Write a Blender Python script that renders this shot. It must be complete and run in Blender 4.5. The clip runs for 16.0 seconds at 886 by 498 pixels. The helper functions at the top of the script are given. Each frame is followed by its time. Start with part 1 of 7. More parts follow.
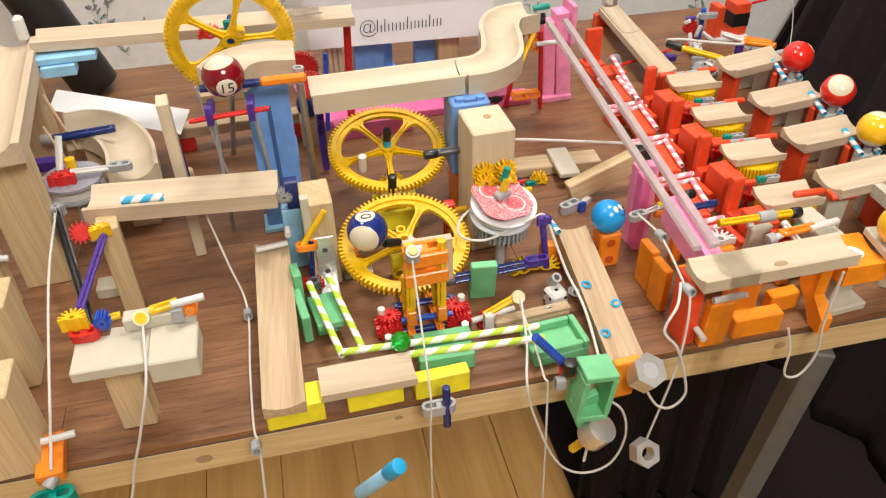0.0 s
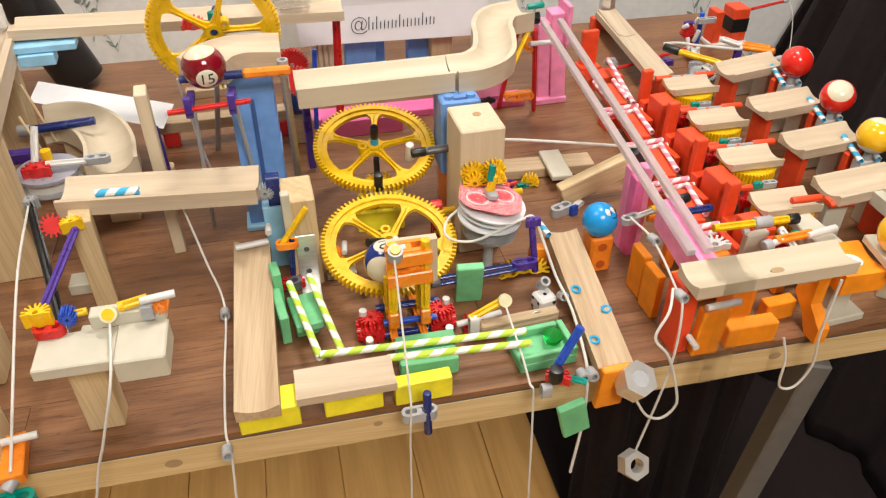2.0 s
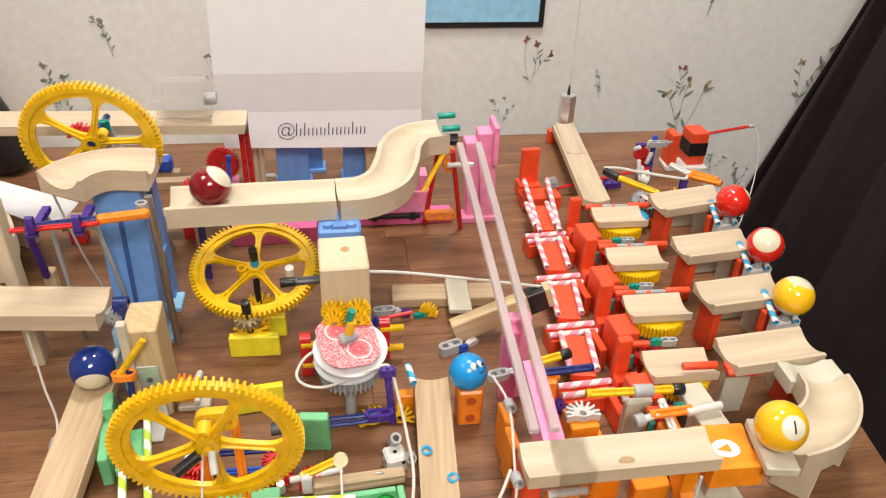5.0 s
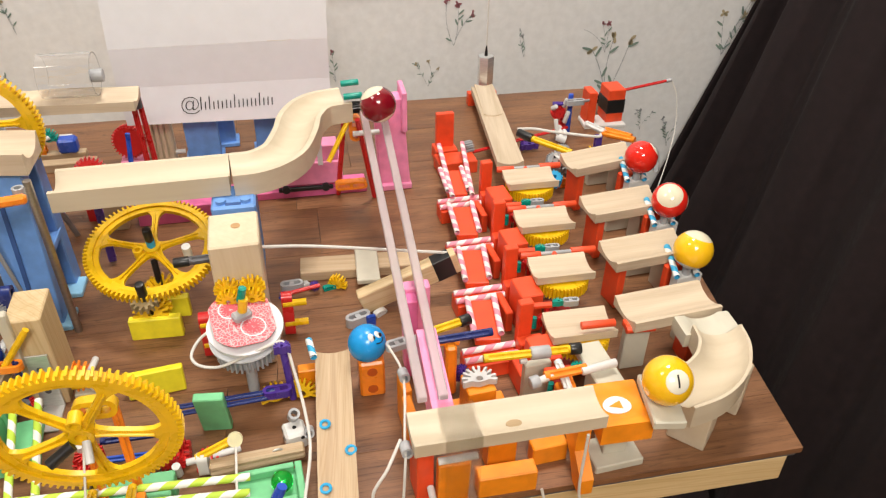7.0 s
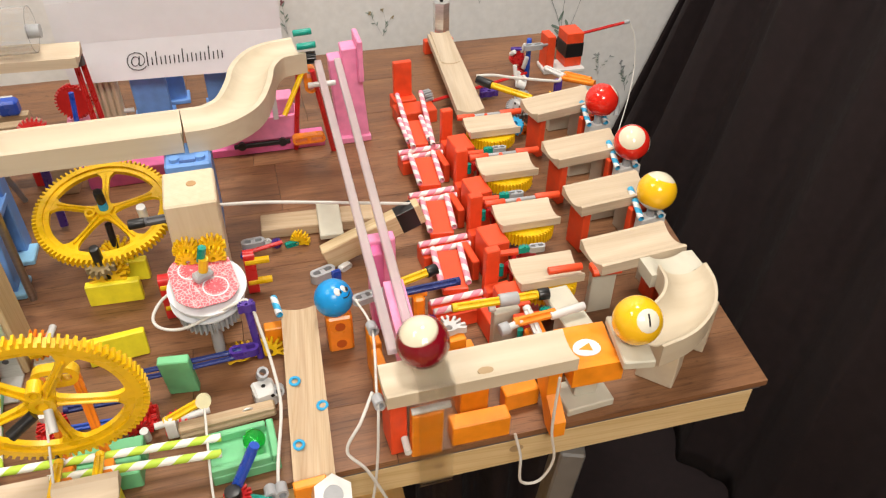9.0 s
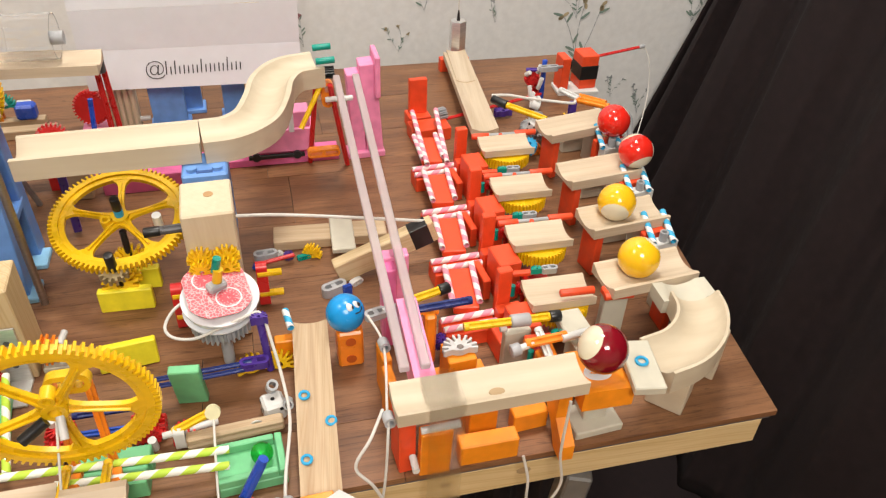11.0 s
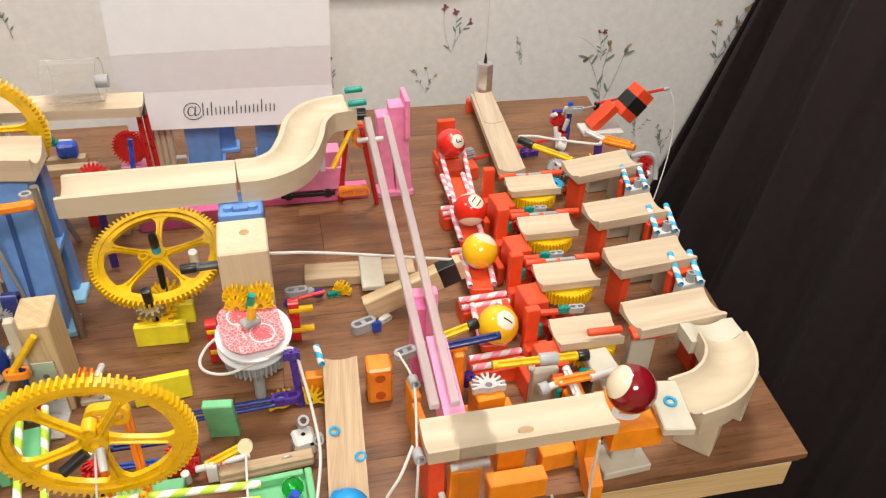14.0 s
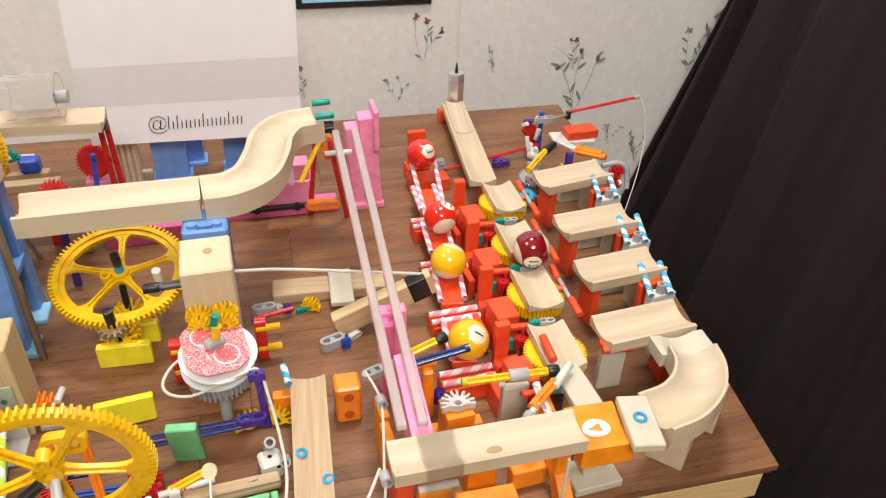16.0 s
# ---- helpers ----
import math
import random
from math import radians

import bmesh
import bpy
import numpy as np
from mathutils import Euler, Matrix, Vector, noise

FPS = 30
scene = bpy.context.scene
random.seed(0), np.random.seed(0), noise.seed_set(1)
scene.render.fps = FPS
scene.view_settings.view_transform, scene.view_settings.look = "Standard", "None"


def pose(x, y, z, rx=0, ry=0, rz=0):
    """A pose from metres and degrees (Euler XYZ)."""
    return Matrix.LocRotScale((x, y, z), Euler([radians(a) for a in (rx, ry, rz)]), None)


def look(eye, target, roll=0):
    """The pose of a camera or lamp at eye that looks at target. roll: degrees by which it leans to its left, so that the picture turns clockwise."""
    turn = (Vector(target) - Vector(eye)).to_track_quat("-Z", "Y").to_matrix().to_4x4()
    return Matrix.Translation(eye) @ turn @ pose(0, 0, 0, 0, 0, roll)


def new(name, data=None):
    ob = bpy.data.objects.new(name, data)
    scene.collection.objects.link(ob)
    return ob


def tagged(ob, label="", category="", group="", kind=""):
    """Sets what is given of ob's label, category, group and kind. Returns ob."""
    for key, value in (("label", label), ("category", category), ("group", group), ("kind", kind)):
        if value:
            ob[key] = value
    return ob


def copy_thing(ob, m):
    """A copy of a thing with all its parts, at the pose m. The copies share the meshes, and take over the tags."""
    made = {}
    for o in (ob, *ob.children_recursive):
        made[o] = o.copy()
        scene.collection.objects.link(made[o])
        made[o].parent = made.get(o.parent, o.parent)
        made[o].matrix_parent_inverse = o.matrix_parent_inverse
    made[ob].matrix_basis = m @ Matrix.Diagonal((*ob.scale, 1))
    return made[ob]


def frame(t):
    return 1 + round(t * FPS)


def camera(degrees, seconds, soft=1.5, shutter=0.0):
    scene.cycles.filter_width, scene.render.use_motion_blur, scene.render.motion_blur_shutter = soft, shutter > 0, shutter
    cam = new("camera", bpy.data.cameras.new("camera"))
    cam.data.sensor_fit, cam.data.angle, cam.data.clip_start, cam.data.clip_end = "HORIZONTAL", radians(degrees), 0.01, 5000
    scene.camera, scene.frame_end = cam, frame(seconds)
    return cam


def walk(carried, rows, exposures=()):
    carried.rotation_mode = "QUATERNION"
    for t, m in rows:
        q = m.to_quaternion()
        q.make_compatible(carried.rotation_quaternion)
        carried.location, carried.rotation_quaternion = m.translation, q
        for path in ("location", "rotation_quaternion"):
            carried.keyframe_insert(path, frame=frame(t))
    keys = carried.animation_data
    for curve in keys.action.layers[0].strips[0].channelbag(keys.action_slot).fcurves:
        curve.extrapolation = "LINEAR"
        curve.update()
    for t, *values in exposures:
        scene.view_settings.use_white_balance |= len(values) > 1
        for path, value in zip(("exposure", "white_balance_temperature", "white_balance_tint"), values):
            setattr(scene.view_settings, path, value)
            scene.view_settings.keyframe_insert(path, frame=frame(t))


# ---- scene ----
from mathutils import Quaternion

cam = camera(60.23, 16.0, soft=1.25, shutter=0.2)
PATH = [
    (0.0, (-0.0295, -0.4160, 0.4850), (0.3040, 1.1250, -0.7450), -1.2),
    (0.5, (-0.0210, -0.4145, 0.4710), (0.3375, 1.1365, -0.7395), -0.8),
    (1.0, (-0.0160, -0.4060, 0.4670), (0.3420, 1.1470, -0.7400), -0.2),
    (1.5, (-0.0145, -0.4030, 0.4665), (0.3360, 1.1505, -0.7430), -0.1),
    (2.0, (-0.0165, -0.4040, 0.4655), (0.3280, 1.1480, -0.7480), -0.0),
    (2.5, (-0.0150, -0.4050, 0.4650), (0.3230, 1.1445, -0.7540), -0.2),
    (3.0, (-0.0240, -0.4100, 0.4635), (0.3120, 1.1555, -0.7375), -0.0),
    (3.5, (-0.0315, -0.4200, 0.4835), (0.2760, 1.1725, -0.6865), 0.7),
    (4.0, (0.0290, -0.3940, 0.4915), (0.2975, 1.2560, -0.6065), 1.8),
    (4.2, (0.0640, -0.3775, 0.4930), (0.3190, 1.2910, -0.5830), 2.1),
    (6.3, (0.1939, -0.3474, 0.5020), (0.3358, 0.4691, -0.0575), 2.1),
    (6.5, (0.1999, -0.3484, 0.5020), (0.3514, 0.4625, -0.0632), 1.8),
    (7.0, (0.2131, -0.3562, 0.4990), (0.3827, 0.4428, -0.0780), 1.1),
    (7.5, (0.2147, -0.3578, 0.4970), (0.4025, 0.4219, -0.1003), 0.4),
    (8.0, (0.2169, -0.3543, 0.4900), (0.4151, 0.4064, -0.1281), -0.1),
    (10.3, (0.2050, -0.3491, 0.4900), (0.4294, 0.4002, -0.1330), 2.2),
    (10.5, (0.2062, -0.3485, 0.4910), (0.4255, 0.4059, -0.1276), 2.2),
    (11.0, (0.2034, -0.3475, 0.4930), (0.4128, 0.4180, -0.1154), 2.7),
    (11.5, (0.1955, -0.3490, 0.4950), (0.3897, 0.4275, -0.1044), 2.7),
    (12.0, (0.1923, -0.3490, 0.4930), (0.3749, 0.4338, -0.1019), 2.6),
    (12.5, (0.1920, -0.3499, 0.4940), (0.3667, 0.4346, -0.1010), 2.5),
    (13.0, (0.1913, -0.3518, 0.4970), (0.3625, 0.4391, -0.0904), 2.5),
    (13.5, (0.1897, -0.3565, 0.5040), (0.3629, 0.4434, -0.0706), 2.3),
    (14.0, (0.1948, -0.3541, 0.5010), (0.3817, 0.4457, -0.0694), 1.9),
    (14.5, (0.2033, -0.3539, 0.5000), (0.4130, 0.4370, -0.0750), 1.6),
    (15.0, (0.2065, -0.3507, 0.4980), (0.4299, 0.4353, -0.0784), 1.8),
    (15.5, (0.2072, -0.3488, 0.4990), (0.4287, 0.4395, -0.0750), 2.1),
    (16.0, (0.2075, -0.3447, 0.5050), (0.4205, 0.4524, -0.0600), 2.2),
]
walk(cam, [(t, look(eye, target, roll)) for t, eye, target, roll in PATH])

# ---- light ----
world = bpy.data.worlds.new("room_air")
scene.world = world
world.use_nodes = True
world.node_tree.nodes["Background"].inputs[0].default_value = (1.0, 0.95, 0.88, 1)
world.node_tree.nodes["Background"].inputs[1].default_value = 0.29


def area(name, at, target, size, watts, colour=(1, 0.938, 0.85)):
    lamp = bpy.data.lights.new(name, "AREA")
    lamp.shape, lamp.size, lamp.size_y = "RECTANGLE", size[0], size[1]
    lamp.energy, lamp.color = watts, colour
    ob = new(name, lamp)
    ob.matrix_world = look(at, target)
    return ob


# added frontal key light that brightens front faces; no fitting of the room
area("area_lamp", (0.25, -1.25, 1.50), (0.25, 0.3, 0), (0.7, 0.5), 27)
# lamps at the ceiling: one towards the back, one on the left
area("area_lamp", (0.40, 0.48, 1.62), (0.38, 0.62, 0), (0.28, 0.28), 16.5)
area("area_lamp", (-0.65, 0.1, 1.62), (0.1, 0.3, 0), (0.5, 0.5), 10)


# ---- materials ----
def nodes_of(name):
    mat = bpy.data.materials.new(name)
    mat.use_nodes = True
    nt = mat.node_tree
    return mat, nt, nt.nodes["Principled BSDF"]


def add(nt, kind, **inputs):
    n = nt.nodes.new(kind)
    for k, v in inputs.items():
        n.inputs[k.replace("_", " ")].default_value = v
    return n


def coords(nt, scale=(1, 1, 1), which="Object", random=True):
    tc = nt.nodes.new("ShaderNodeTexCoord")
    mp = nt.nodes.new("ShaderNodeMapping")
    mp.inputs["Scale"].default_value = scale
    nt.links.new(tc.outputs[which], mp.inputs["Vector"])
    if random:
        info = nt.nodes.new("ShaderNodeObjectInfo")
        mul = nt.nodes.new("ShaderNodeMath")
        mul.operation = "MULTIPLY"
        mul.inputs[1].default_value = 7.3
        nt.links.new(info.outputs["Random"], mul.inputs[0])
        com = nt.nodes.new("ShaderNodeCombineXYZ")
        for i in range(3):
            nt.links.new(mul.outputs[0], com.inputs[i])
        nt.links.new(com.outputs[0], mp.inputs["Location"])
    return mp.outputs["Vector"]


def ramp(nt, fac, stops):
    r = nt.nodes.new("ShaderNodeValToRGB")
    el = r.color_ramp.elements
    while len(el) < len(stops):
        el.new(0.5)
    for e, (p, c) in zip(el, stops):
        e.position, e.color = p, (*c, 1)
    nt.links.new(fac, r.inputs[0])
    return r.outputs[0]


def bump(nt, bsdf, height, strength, distance=0.0006):
    b = nt.nodes.new("ShaderNodeBump")
    b.inputs["Strength"].default_value, b.inputs["Distance"].default_value = strength, distance
    nt.links.new(height, b.inputs["Height"])
    nt.links.new(b.outputs[0], bsdf.inputs["Normal"])


def plastic(name, colour, rough=0.35, spread=0.12, grain=0.08, coat=0.0):
    """Moulded or painted surface: slight blotches, fine relief."""
    mat, nt, b = nodes_of(name)
    v = coords(nt)
    n1 = add(nt, "ShaderNodeTexNoise", Scale=70.0, Detail=4.0)
    n2 = add(nt, "ShaderNodeTexNoise", Scale=900.0, Detail=2.0)
    nt.links.new(v, n1.inputs["Vector"])
    nt.links.new(v, n2.inputs["Vector"])
    lo = tuple(max(0, c * (1 - spread)) for c in colour)
    hi = tuple(min(1, c * (1 + spread)) for c in colour)
    nt.links.new(ramp(nt, n1.outputs["Fac"], [(0.3, lo), (0.7, hi)]), b.inputs["Base Color"])
    rr = ramp(nt, n1.outputs["Fac"], [(0.3, (rough * 0.8,) * 3), (0.7, (min(1, rough * 1.25),) * 3)])
    nt.links.new(rr, b.inputs["Roughness"])
    bump(nt, b, n2.outputs["Fac"], grain, 0.0002)
    b.inputs["Coat Weight"].default_value = coat
    return mat


def wood(name, dark, light, scale=1.0, rough=0.6, axis=0, ring=0.5, bands=0.0):
    """Wood whose grain runs along the object's own axis."""
    mat, nt, b = nodes_of(name)
    s = [220 * scale] * 3
    s[axis] = 9 * scale
    v = coords(nt, s)
    n1 = add(nt, "ShaderNodeTexNoise", Scale=1.0, Detail=5.0, Roughness=0.6, Distortion=0.4)
    nt.links.new(v, n1.inputs["Vector"])
    s2 = [45 * scale] * 3
    s2[axis] = 4 * scale
    v2 = coords(nt, s2)
    n2 = add(nt, "ShaderNodeTexNoise", Scale=1.0, Detail=3.0, Distortion=1.2)
    nt.links.new(v2, n2.inputs["Vector"])
    mix = nt.nodes.new("ShaderNodeMath")
    mix.operation = "MULTIPLY_ADD"
    mix.inputs[1].default_value = 1 - ring
    nt.links.new(n1.outputs["Fac"], mix.inputs[0])
    mul = nt.nodes.new("ShaderNodeMath")
    mul.operation = "MULTIPLY"
    mul.inputs[1].default_value = ring
    nt.links.new(n2.outputs["Fac"], mul.inputs[0])
    nt.links.new(mul.outputs[0], mix.inputs[2])
    colour = ramp(nt, mix.outputs[0], [(0.33, dark), (0.62, light)])
    if bands:
        wave = add(nt, "ShaderNodeTexWave", Scale=1.9, Distortion=3.5, Detail=2.0)
        wave.inputs["Detail Scale"].default_value = 0.7
        wave.bands_direction = "DIAGONAL"
        nt.links.new(v2, wave.inputs["Vector"])
        line = ramp(nt, wave.outputs["Fac"], [(0.45, (1, 1, 1)), (0.86, (1 - bands * 0.35, 1 - bands * 0.55, 1 - bands * 0.8)), (1.0, (1, 1, 1))])
        tint = nt.nodes.new("ShaderNodeMixRGB")
        tint.blend_type = "MULTIPLY"
        tint.inputs[0].default_value = 1.0
        nt.links.new(colour, tint.inputs[1])
        nt.links.new(line, tint.inputs[2])
        colour = tint.outputs[0]
    nt.links.new(colour, b.inputs["Base Color"])
    b.inputs["Roughness"].default_value = rough
    bump(nt, b, n1.outputs["Fac"], 0.25, 0.0004)
    return mat


def worn_laminate(name):
    """Brown wood-print laminate: soft tone, fine dark streaks, a few deep cracks, pale scuffs."""
    mat, nt, b = nodes_of(name)
    soft = add(nt, "ShaderNodeTexNoise", Scale=1.0, Detail=4.0, Roughness=0.55, Distortion=0.6)
    nt.links.new(coords(nt, (7, 60, 60)), soft.inputs["Vector"])
    fine = add(nt, "ShaderNodeTexNoise", Scale=1.0, Detail=6.0, Roughness=0.7, Distortion=0.3)
    nt.links.new(coords(nt, (26, 620, 620)), fine.inputs["Vector"])
    crack = add(nt, "ShaderNodeTexNoise", Scale=1.0, Detail=3.0, Roughness=0.5, Distortion=1.1)
    nt.links.new(coords(nt, (5, 95, 95)), crack.inputs["Vector"])
    scuff = add(nt, "ShaderNodeTexNoise", Scale=48.0, Detail=6.0, Roughness=0.75)
    nt.links.new(coords(nt), scuff.inputs["Vector"])
    colour = ramp(nt, soft.outputs["Fac"], [(0.3, (0.160, 0.070, 0.031)), (0.5, (0.225, 0.103, 0.047)), (0.72, (0.300, 0.148, 0.070))])
    for fac, stops in ((fine.outputs["Fac"], [(0.36, (0.60, 0.56, 0.54)), (0.50, (1, 1, 1)), (0.68, (1.0, 1.0, 1.0))]),
                       (crack.outputs["Fac"], [(0.488, (1, 1, 1)), (0.5, (0.42, 0.38, 0.36)), (0.512, (1, 1, 1))]),
                       (scuff.outputs["Fac"], [(0.25, (0.86, 0.86, 0.86)), (0.55, (1, 1, 1))])):
        tint = nt.nodes.new("ShaderNodeMixRGB")
        tint.blend_type = "MULTIPLY"
        tint.inputs[0].default_value = 0.85
        nt.links.new(colour, tint.inputs[1])
        nt.links.new(ramp(nt, fac, stops), tint.inputs[2])
        colour = tint.outputs[0]
    speck = nt.nodes.new("ShaderNodeMixRGB")
    nt.links.new(ramp(nt, scuff.outputs["Fac"], [(0.735, (0, 0, 0)), (0.76, (0.6, 0.6, 0.6))]), speck.inputs[0])
    nt.links.new(colour, speck.inputs[1])
    speck.inputs[2].default_value = (0.42, 0.33, 0.26, 1)
    nt.links.new(speck.outputs[0], b.inputs["Base Color"])
    nt.links.new(ramp(nt, soft.outputs["Fac"], [(0.3, (0.34,) * 3), (0.7, (0.5,) * 3)]), b.inputs["Roughness"])
    bump(nt, b, fine.outputs["Fac"], 0.35, 0.0004)
    return mat


def striped(name, a, c, turns=55.0, share=0.5, rough=0.6):
    """Paper straw: a stripe that winds round the tube's own z axis."""
    mat, nt, b = nodes_of(name)
    tc = nt.nodes.new("ShaderNodeTexCoord")
    sep = nt.nodes.new("ShaderNodeSeparateXYZ")
    nt.links.new(tc.outputs["Object"], sep.inputs[0])
    at2 = nt.nodes.new("ShaderNodeMath")
    at2.operation = "ARCTAN2"
    nt.links.new(sep.outputs[1], at2.inputs[0])
    nt.links.new(sep.outputs[0], at2.inputs[1])
    d = nt.nodes.new("ShaderNodeMath")
    d.operation = "MULTIPLY"
    d.inputs[1].default_value = 1 / (2 * math.pi)
    nt.links.new(at2.outputs[0], d.inputs[0])
    m = nt.nodes.new("ShaderNodeMath")
    m.operation = "MULTIPLY_ADD"
    m.inputs[1].default_value = turns
    nt.links.new(sep.outputs[2], m.inputs[0])
    nt.links.new(d.outputs[0], m.inputs[2])
    fr = nt.nodes.new("ShaderNodeMath")
    fr.operation = "FRACT"
    nt.links.new(m.outputs[0], fr.inputs[0])
    r = ramp(nt, fr.outputs[0], [(0.0, a), (share - 0.02, a), (share + 0.02, c), (0.98, c)])
    nt.links.new(r, b.inputs["Base Color"])
    b.inputs["Roughness"].default_value = rough
    return mat


def metal(name, colour, rough=0.3):
    mat, nt, b = nodes_of(name)
    v = coords(nt, (60, 60, 600))
    n = add(nt, "ShaderNodeTexNoise", Scale=1.0, Detail=3.0)
    nt.links.new(v, n.inputs["Vector"])
    nt.links.new(ramp(nt, n.outputs["Fac"], [(0.3, tuple(c * 0.8 for c in colour)), (0.7, colour)]), b.inputs["Base Color"])
    b.inputs["Metallic"].default_value, b.inputs["Roughness"].default_value = 1.0, rough
    return mat


def clear(name, colour=(1, 1, 1), rough=0.05, ior=1.45):
    mat, nt, b = nodes_of(name)
    b.inputs["Base Color"].default_value = (*colour, 1)
    b.inputs["Transmission Weight"].default_value = 1.0
    b.inputs["Roughness"].default_value, b.inputs["IOR"].default_value = rough, ior
    return mat


def ball_mat(name, colour, banded):
    """Resin billiard ball: solid, or cream with one coloured band round its own z axis."""
    mat, nt, b = nodes_of(name)
    b.inputs["Roughness"].default_value = 0.08
    b.inputs["Coat Weight"].default_value = 0.5
    if banded:
        tc = nt.nodes.new("ShaderNodeTexCoord")
        sep = nt.nodes.new("ShaderNodeSeparateXYZ")
        nt.links.new(tc.outputs["Object"], sep.inputs[0])
        ab = nt.nodes.new("ShaderNodeMath")
        ab.operation = "ABSOLUTE"
        nt.links.new(sep.outputs[2], ab.inputs[0])
        mul = nt.nodes.new("ShaderNodeMath")
        mul.operation = "MULTIPLY"
        mul.inputs[1].default_value = 1 / 0.019
        nt.links.new(ab.outputs[0], mul.inputs[0])
        nt.links.new(ramp(nt, mul.outputs[0], [(0.0, colour), (0.70, colour), (0.715, (0.72, 0.66, 0.5)), (1, (0.72, 0.66, 0.5))]), b.inputs["Base Color"])
    else:
        b.inputs["Base Color"].default_value = (*colour, 1)
    return mat


PINE = wood("pine", (0.43, 0.30, 0.18), (0.59, 0.455, 0.30), bands=0.22)
PINE_Z = wood("pine_upright", (0.55, 0.405, 0.215), (0.69, 0.545, 0.335), axis=2, bands=0.28, scale=0.7)
PALE_Z = wood("pale_pine_upright", (0.61, 0.50, 0.345), (0.69, 0.585, 0.43), axis=2, bands=0.07, scale=0.7)
BEECH = wood("beech", (0.51, 0.405, 0.285), (0.635, 0.525, 0.395), scale=0.8, ring=0.65, bands=0.1)
MAPLE = wood("maple", (0.545, 0.455, 0.33), (0.625, 0.54, 0.41), scale=0.6, ring=0.7, rough=0.5)
LAMINATE = worn_laminate("brown_laminate")
FLOORING = wood("floor_laminate", (0.62, 0.315, 0.075), (0.84, 0.50, 0.155), axis=1, scale=0.3, rough=0.35, ring=0.6)
EDGE = wood("edge_board", (0.56, 0.395, 0.185), (0.70, 0.535, 0.295), scale=0.7, bands=0.25)
RED = plastic("red_orange_paint", (0.78, 0.075, 0.02), 0.42)
DEEPRED = plastic("red_plastic", (0.62, 0.02, 0.02), 0.3)
ORANGE = plastic("orange_paint", (0.90, 0.285, 0.012), 0.4)
ORANGE_P = plastic("orange_plastic", (0.90, 0.255, 0.018), 0.3)
YELLOW = plastic("yellow_plastic", (0.80, 0.49, 0.008), 0.28)
LEMON = plastic("lemon_paint", (0.88, 0.78, 0.03), 0.45)
GREEN = plastic("mint_paint", (0.17, 0.53, 0.26), 0.5)
PINK = plastic("pink_paint", (0.86, 0.29, 0.51), 0.45)
HOTPINK = plastic("hot_pink_paint", (0.8, 0.16, 0.4), 0.45)
BLUE = plastic("cornflower_paint", (0.155, 0.335, 0.74), 0.45)
SKY = plastic("sky_blue_paint", (0.3, 0.6, 0.85), 0.45)
NAVY = plastic("navy_plastic", (0.015, 0.03, 0.16), 0.25)
ROYAL = plastic("royal_blue_plastic", (0.02, 0.08, 0.5), 0.28)
PURPLE = plastic("purple_plastic", (0.07, 0.03, 0.27), 0.3)
TEAL = plastic("teal_plastic", (0.0, 0.28, 0.22), 0.3)
GREY = plastic("grey_plastic", (0.38, 0.39, 0.41), 0.35)
DARKGREY = plastic("dark_grey_plastic", (0.09, 0.09, 0.1), 0.4)
BLACK = plastic("black_plastic", (0.012, 0.012, 0.013), 0.35)
WHITE = plastic("white_plastic", (0.66, 0.66, 0.65), 0.35, 0.04)
CREAM = plastic("cream_paint", (0.565, 0.535, 0.44), 0.5, 0.05)
PAPER = plastic("white_paper", (0.74, 0.755, 0.79), 0.8, 0.02)
CORD = plastic("white_cord", (0.64, 0.62, 0.585), 0.8, 0.06, 0.5)
STEEL = metal("zinc_steel", (0.78, 0.78, 0.77), 0.34)
STEEL.node_tree.nodes["Principled BSDF"].inputs["Metallic"].default_value = 0.75
PAINTED = plastic("grey_leg_paint", (0.13, 0.125, 0.12), 0.45)
IRON = metal("brushed_steel", (0.5, 0.5, 0.5), 0.4)
CLEAR = clear("clear_plastic")
FROST = plastic("frosted_rail", (0.86, 0.79, 0.81), 0.38, 0.03)
FROST.node_tree.nodes["Principled BSDF"].inputs["Transmission Weight"].default_value = 0.75
GLASS_GREEN = clear("green_glass", (0.02, 0.55, 0.12), 0.02, 1.5)
S_PINK = striped("pink_white_straw", (0.82, 0.78, 0.76), (0.85, 0.3, 0.4))
S_LIME = striped("lime_white_straw", (0.84, 0.86, 0.8), (0.5, 0.72, 0.06), 48)
S_BLUE = striped("blue_white_straw", (0.84, 0.86, 0.86), (0.05, 0.42, 0.72), 60)
CLOTH = plastic("black_cloth", (0.0190, 0.0132, 0.0142), 0.9, 0.25, 0.6)
CLOTH.node_tree.nodes["Principled BSDF"].inputs["Specular IOR Level"].default_value = 0.15
CLOTH.node_tree.nodes["Principled BSDF"].inputs["Sheen Weight"].default_value = 0.015
WALLPAPER = plastic("grey_wallpaper", (0.75, 0.755, 0.76), 0.85, 0.05, 0.3)
CEILING = plastic("white_ceiling", (0.75, 0.74, 0.72), 0.9, 0.03)


# ---- mesh helpers ----
def box_bm(sx, sy, sz, bevel=0.0008, m=None, bm=None):
    """A box with softened edges; its base lies at z = 0, centred in x and y."""
    tmp = bmesh.new()
    bmesh.ops.create_cube(tmp, size=1, matrix=Matrix.Translation((0, 0, sz / 2)) @ Matrix.Diagonal((sx, sy, sz, 1)))
    if bevel:
        bmesh.ops.bevel(tmp, geom=tmp.edges[:], offset=min(bevel, sx / 4, sy / 4, sz / 4), segments=1, affect="EDGES", profile=0.5)
    return join(tmp, m, bm)


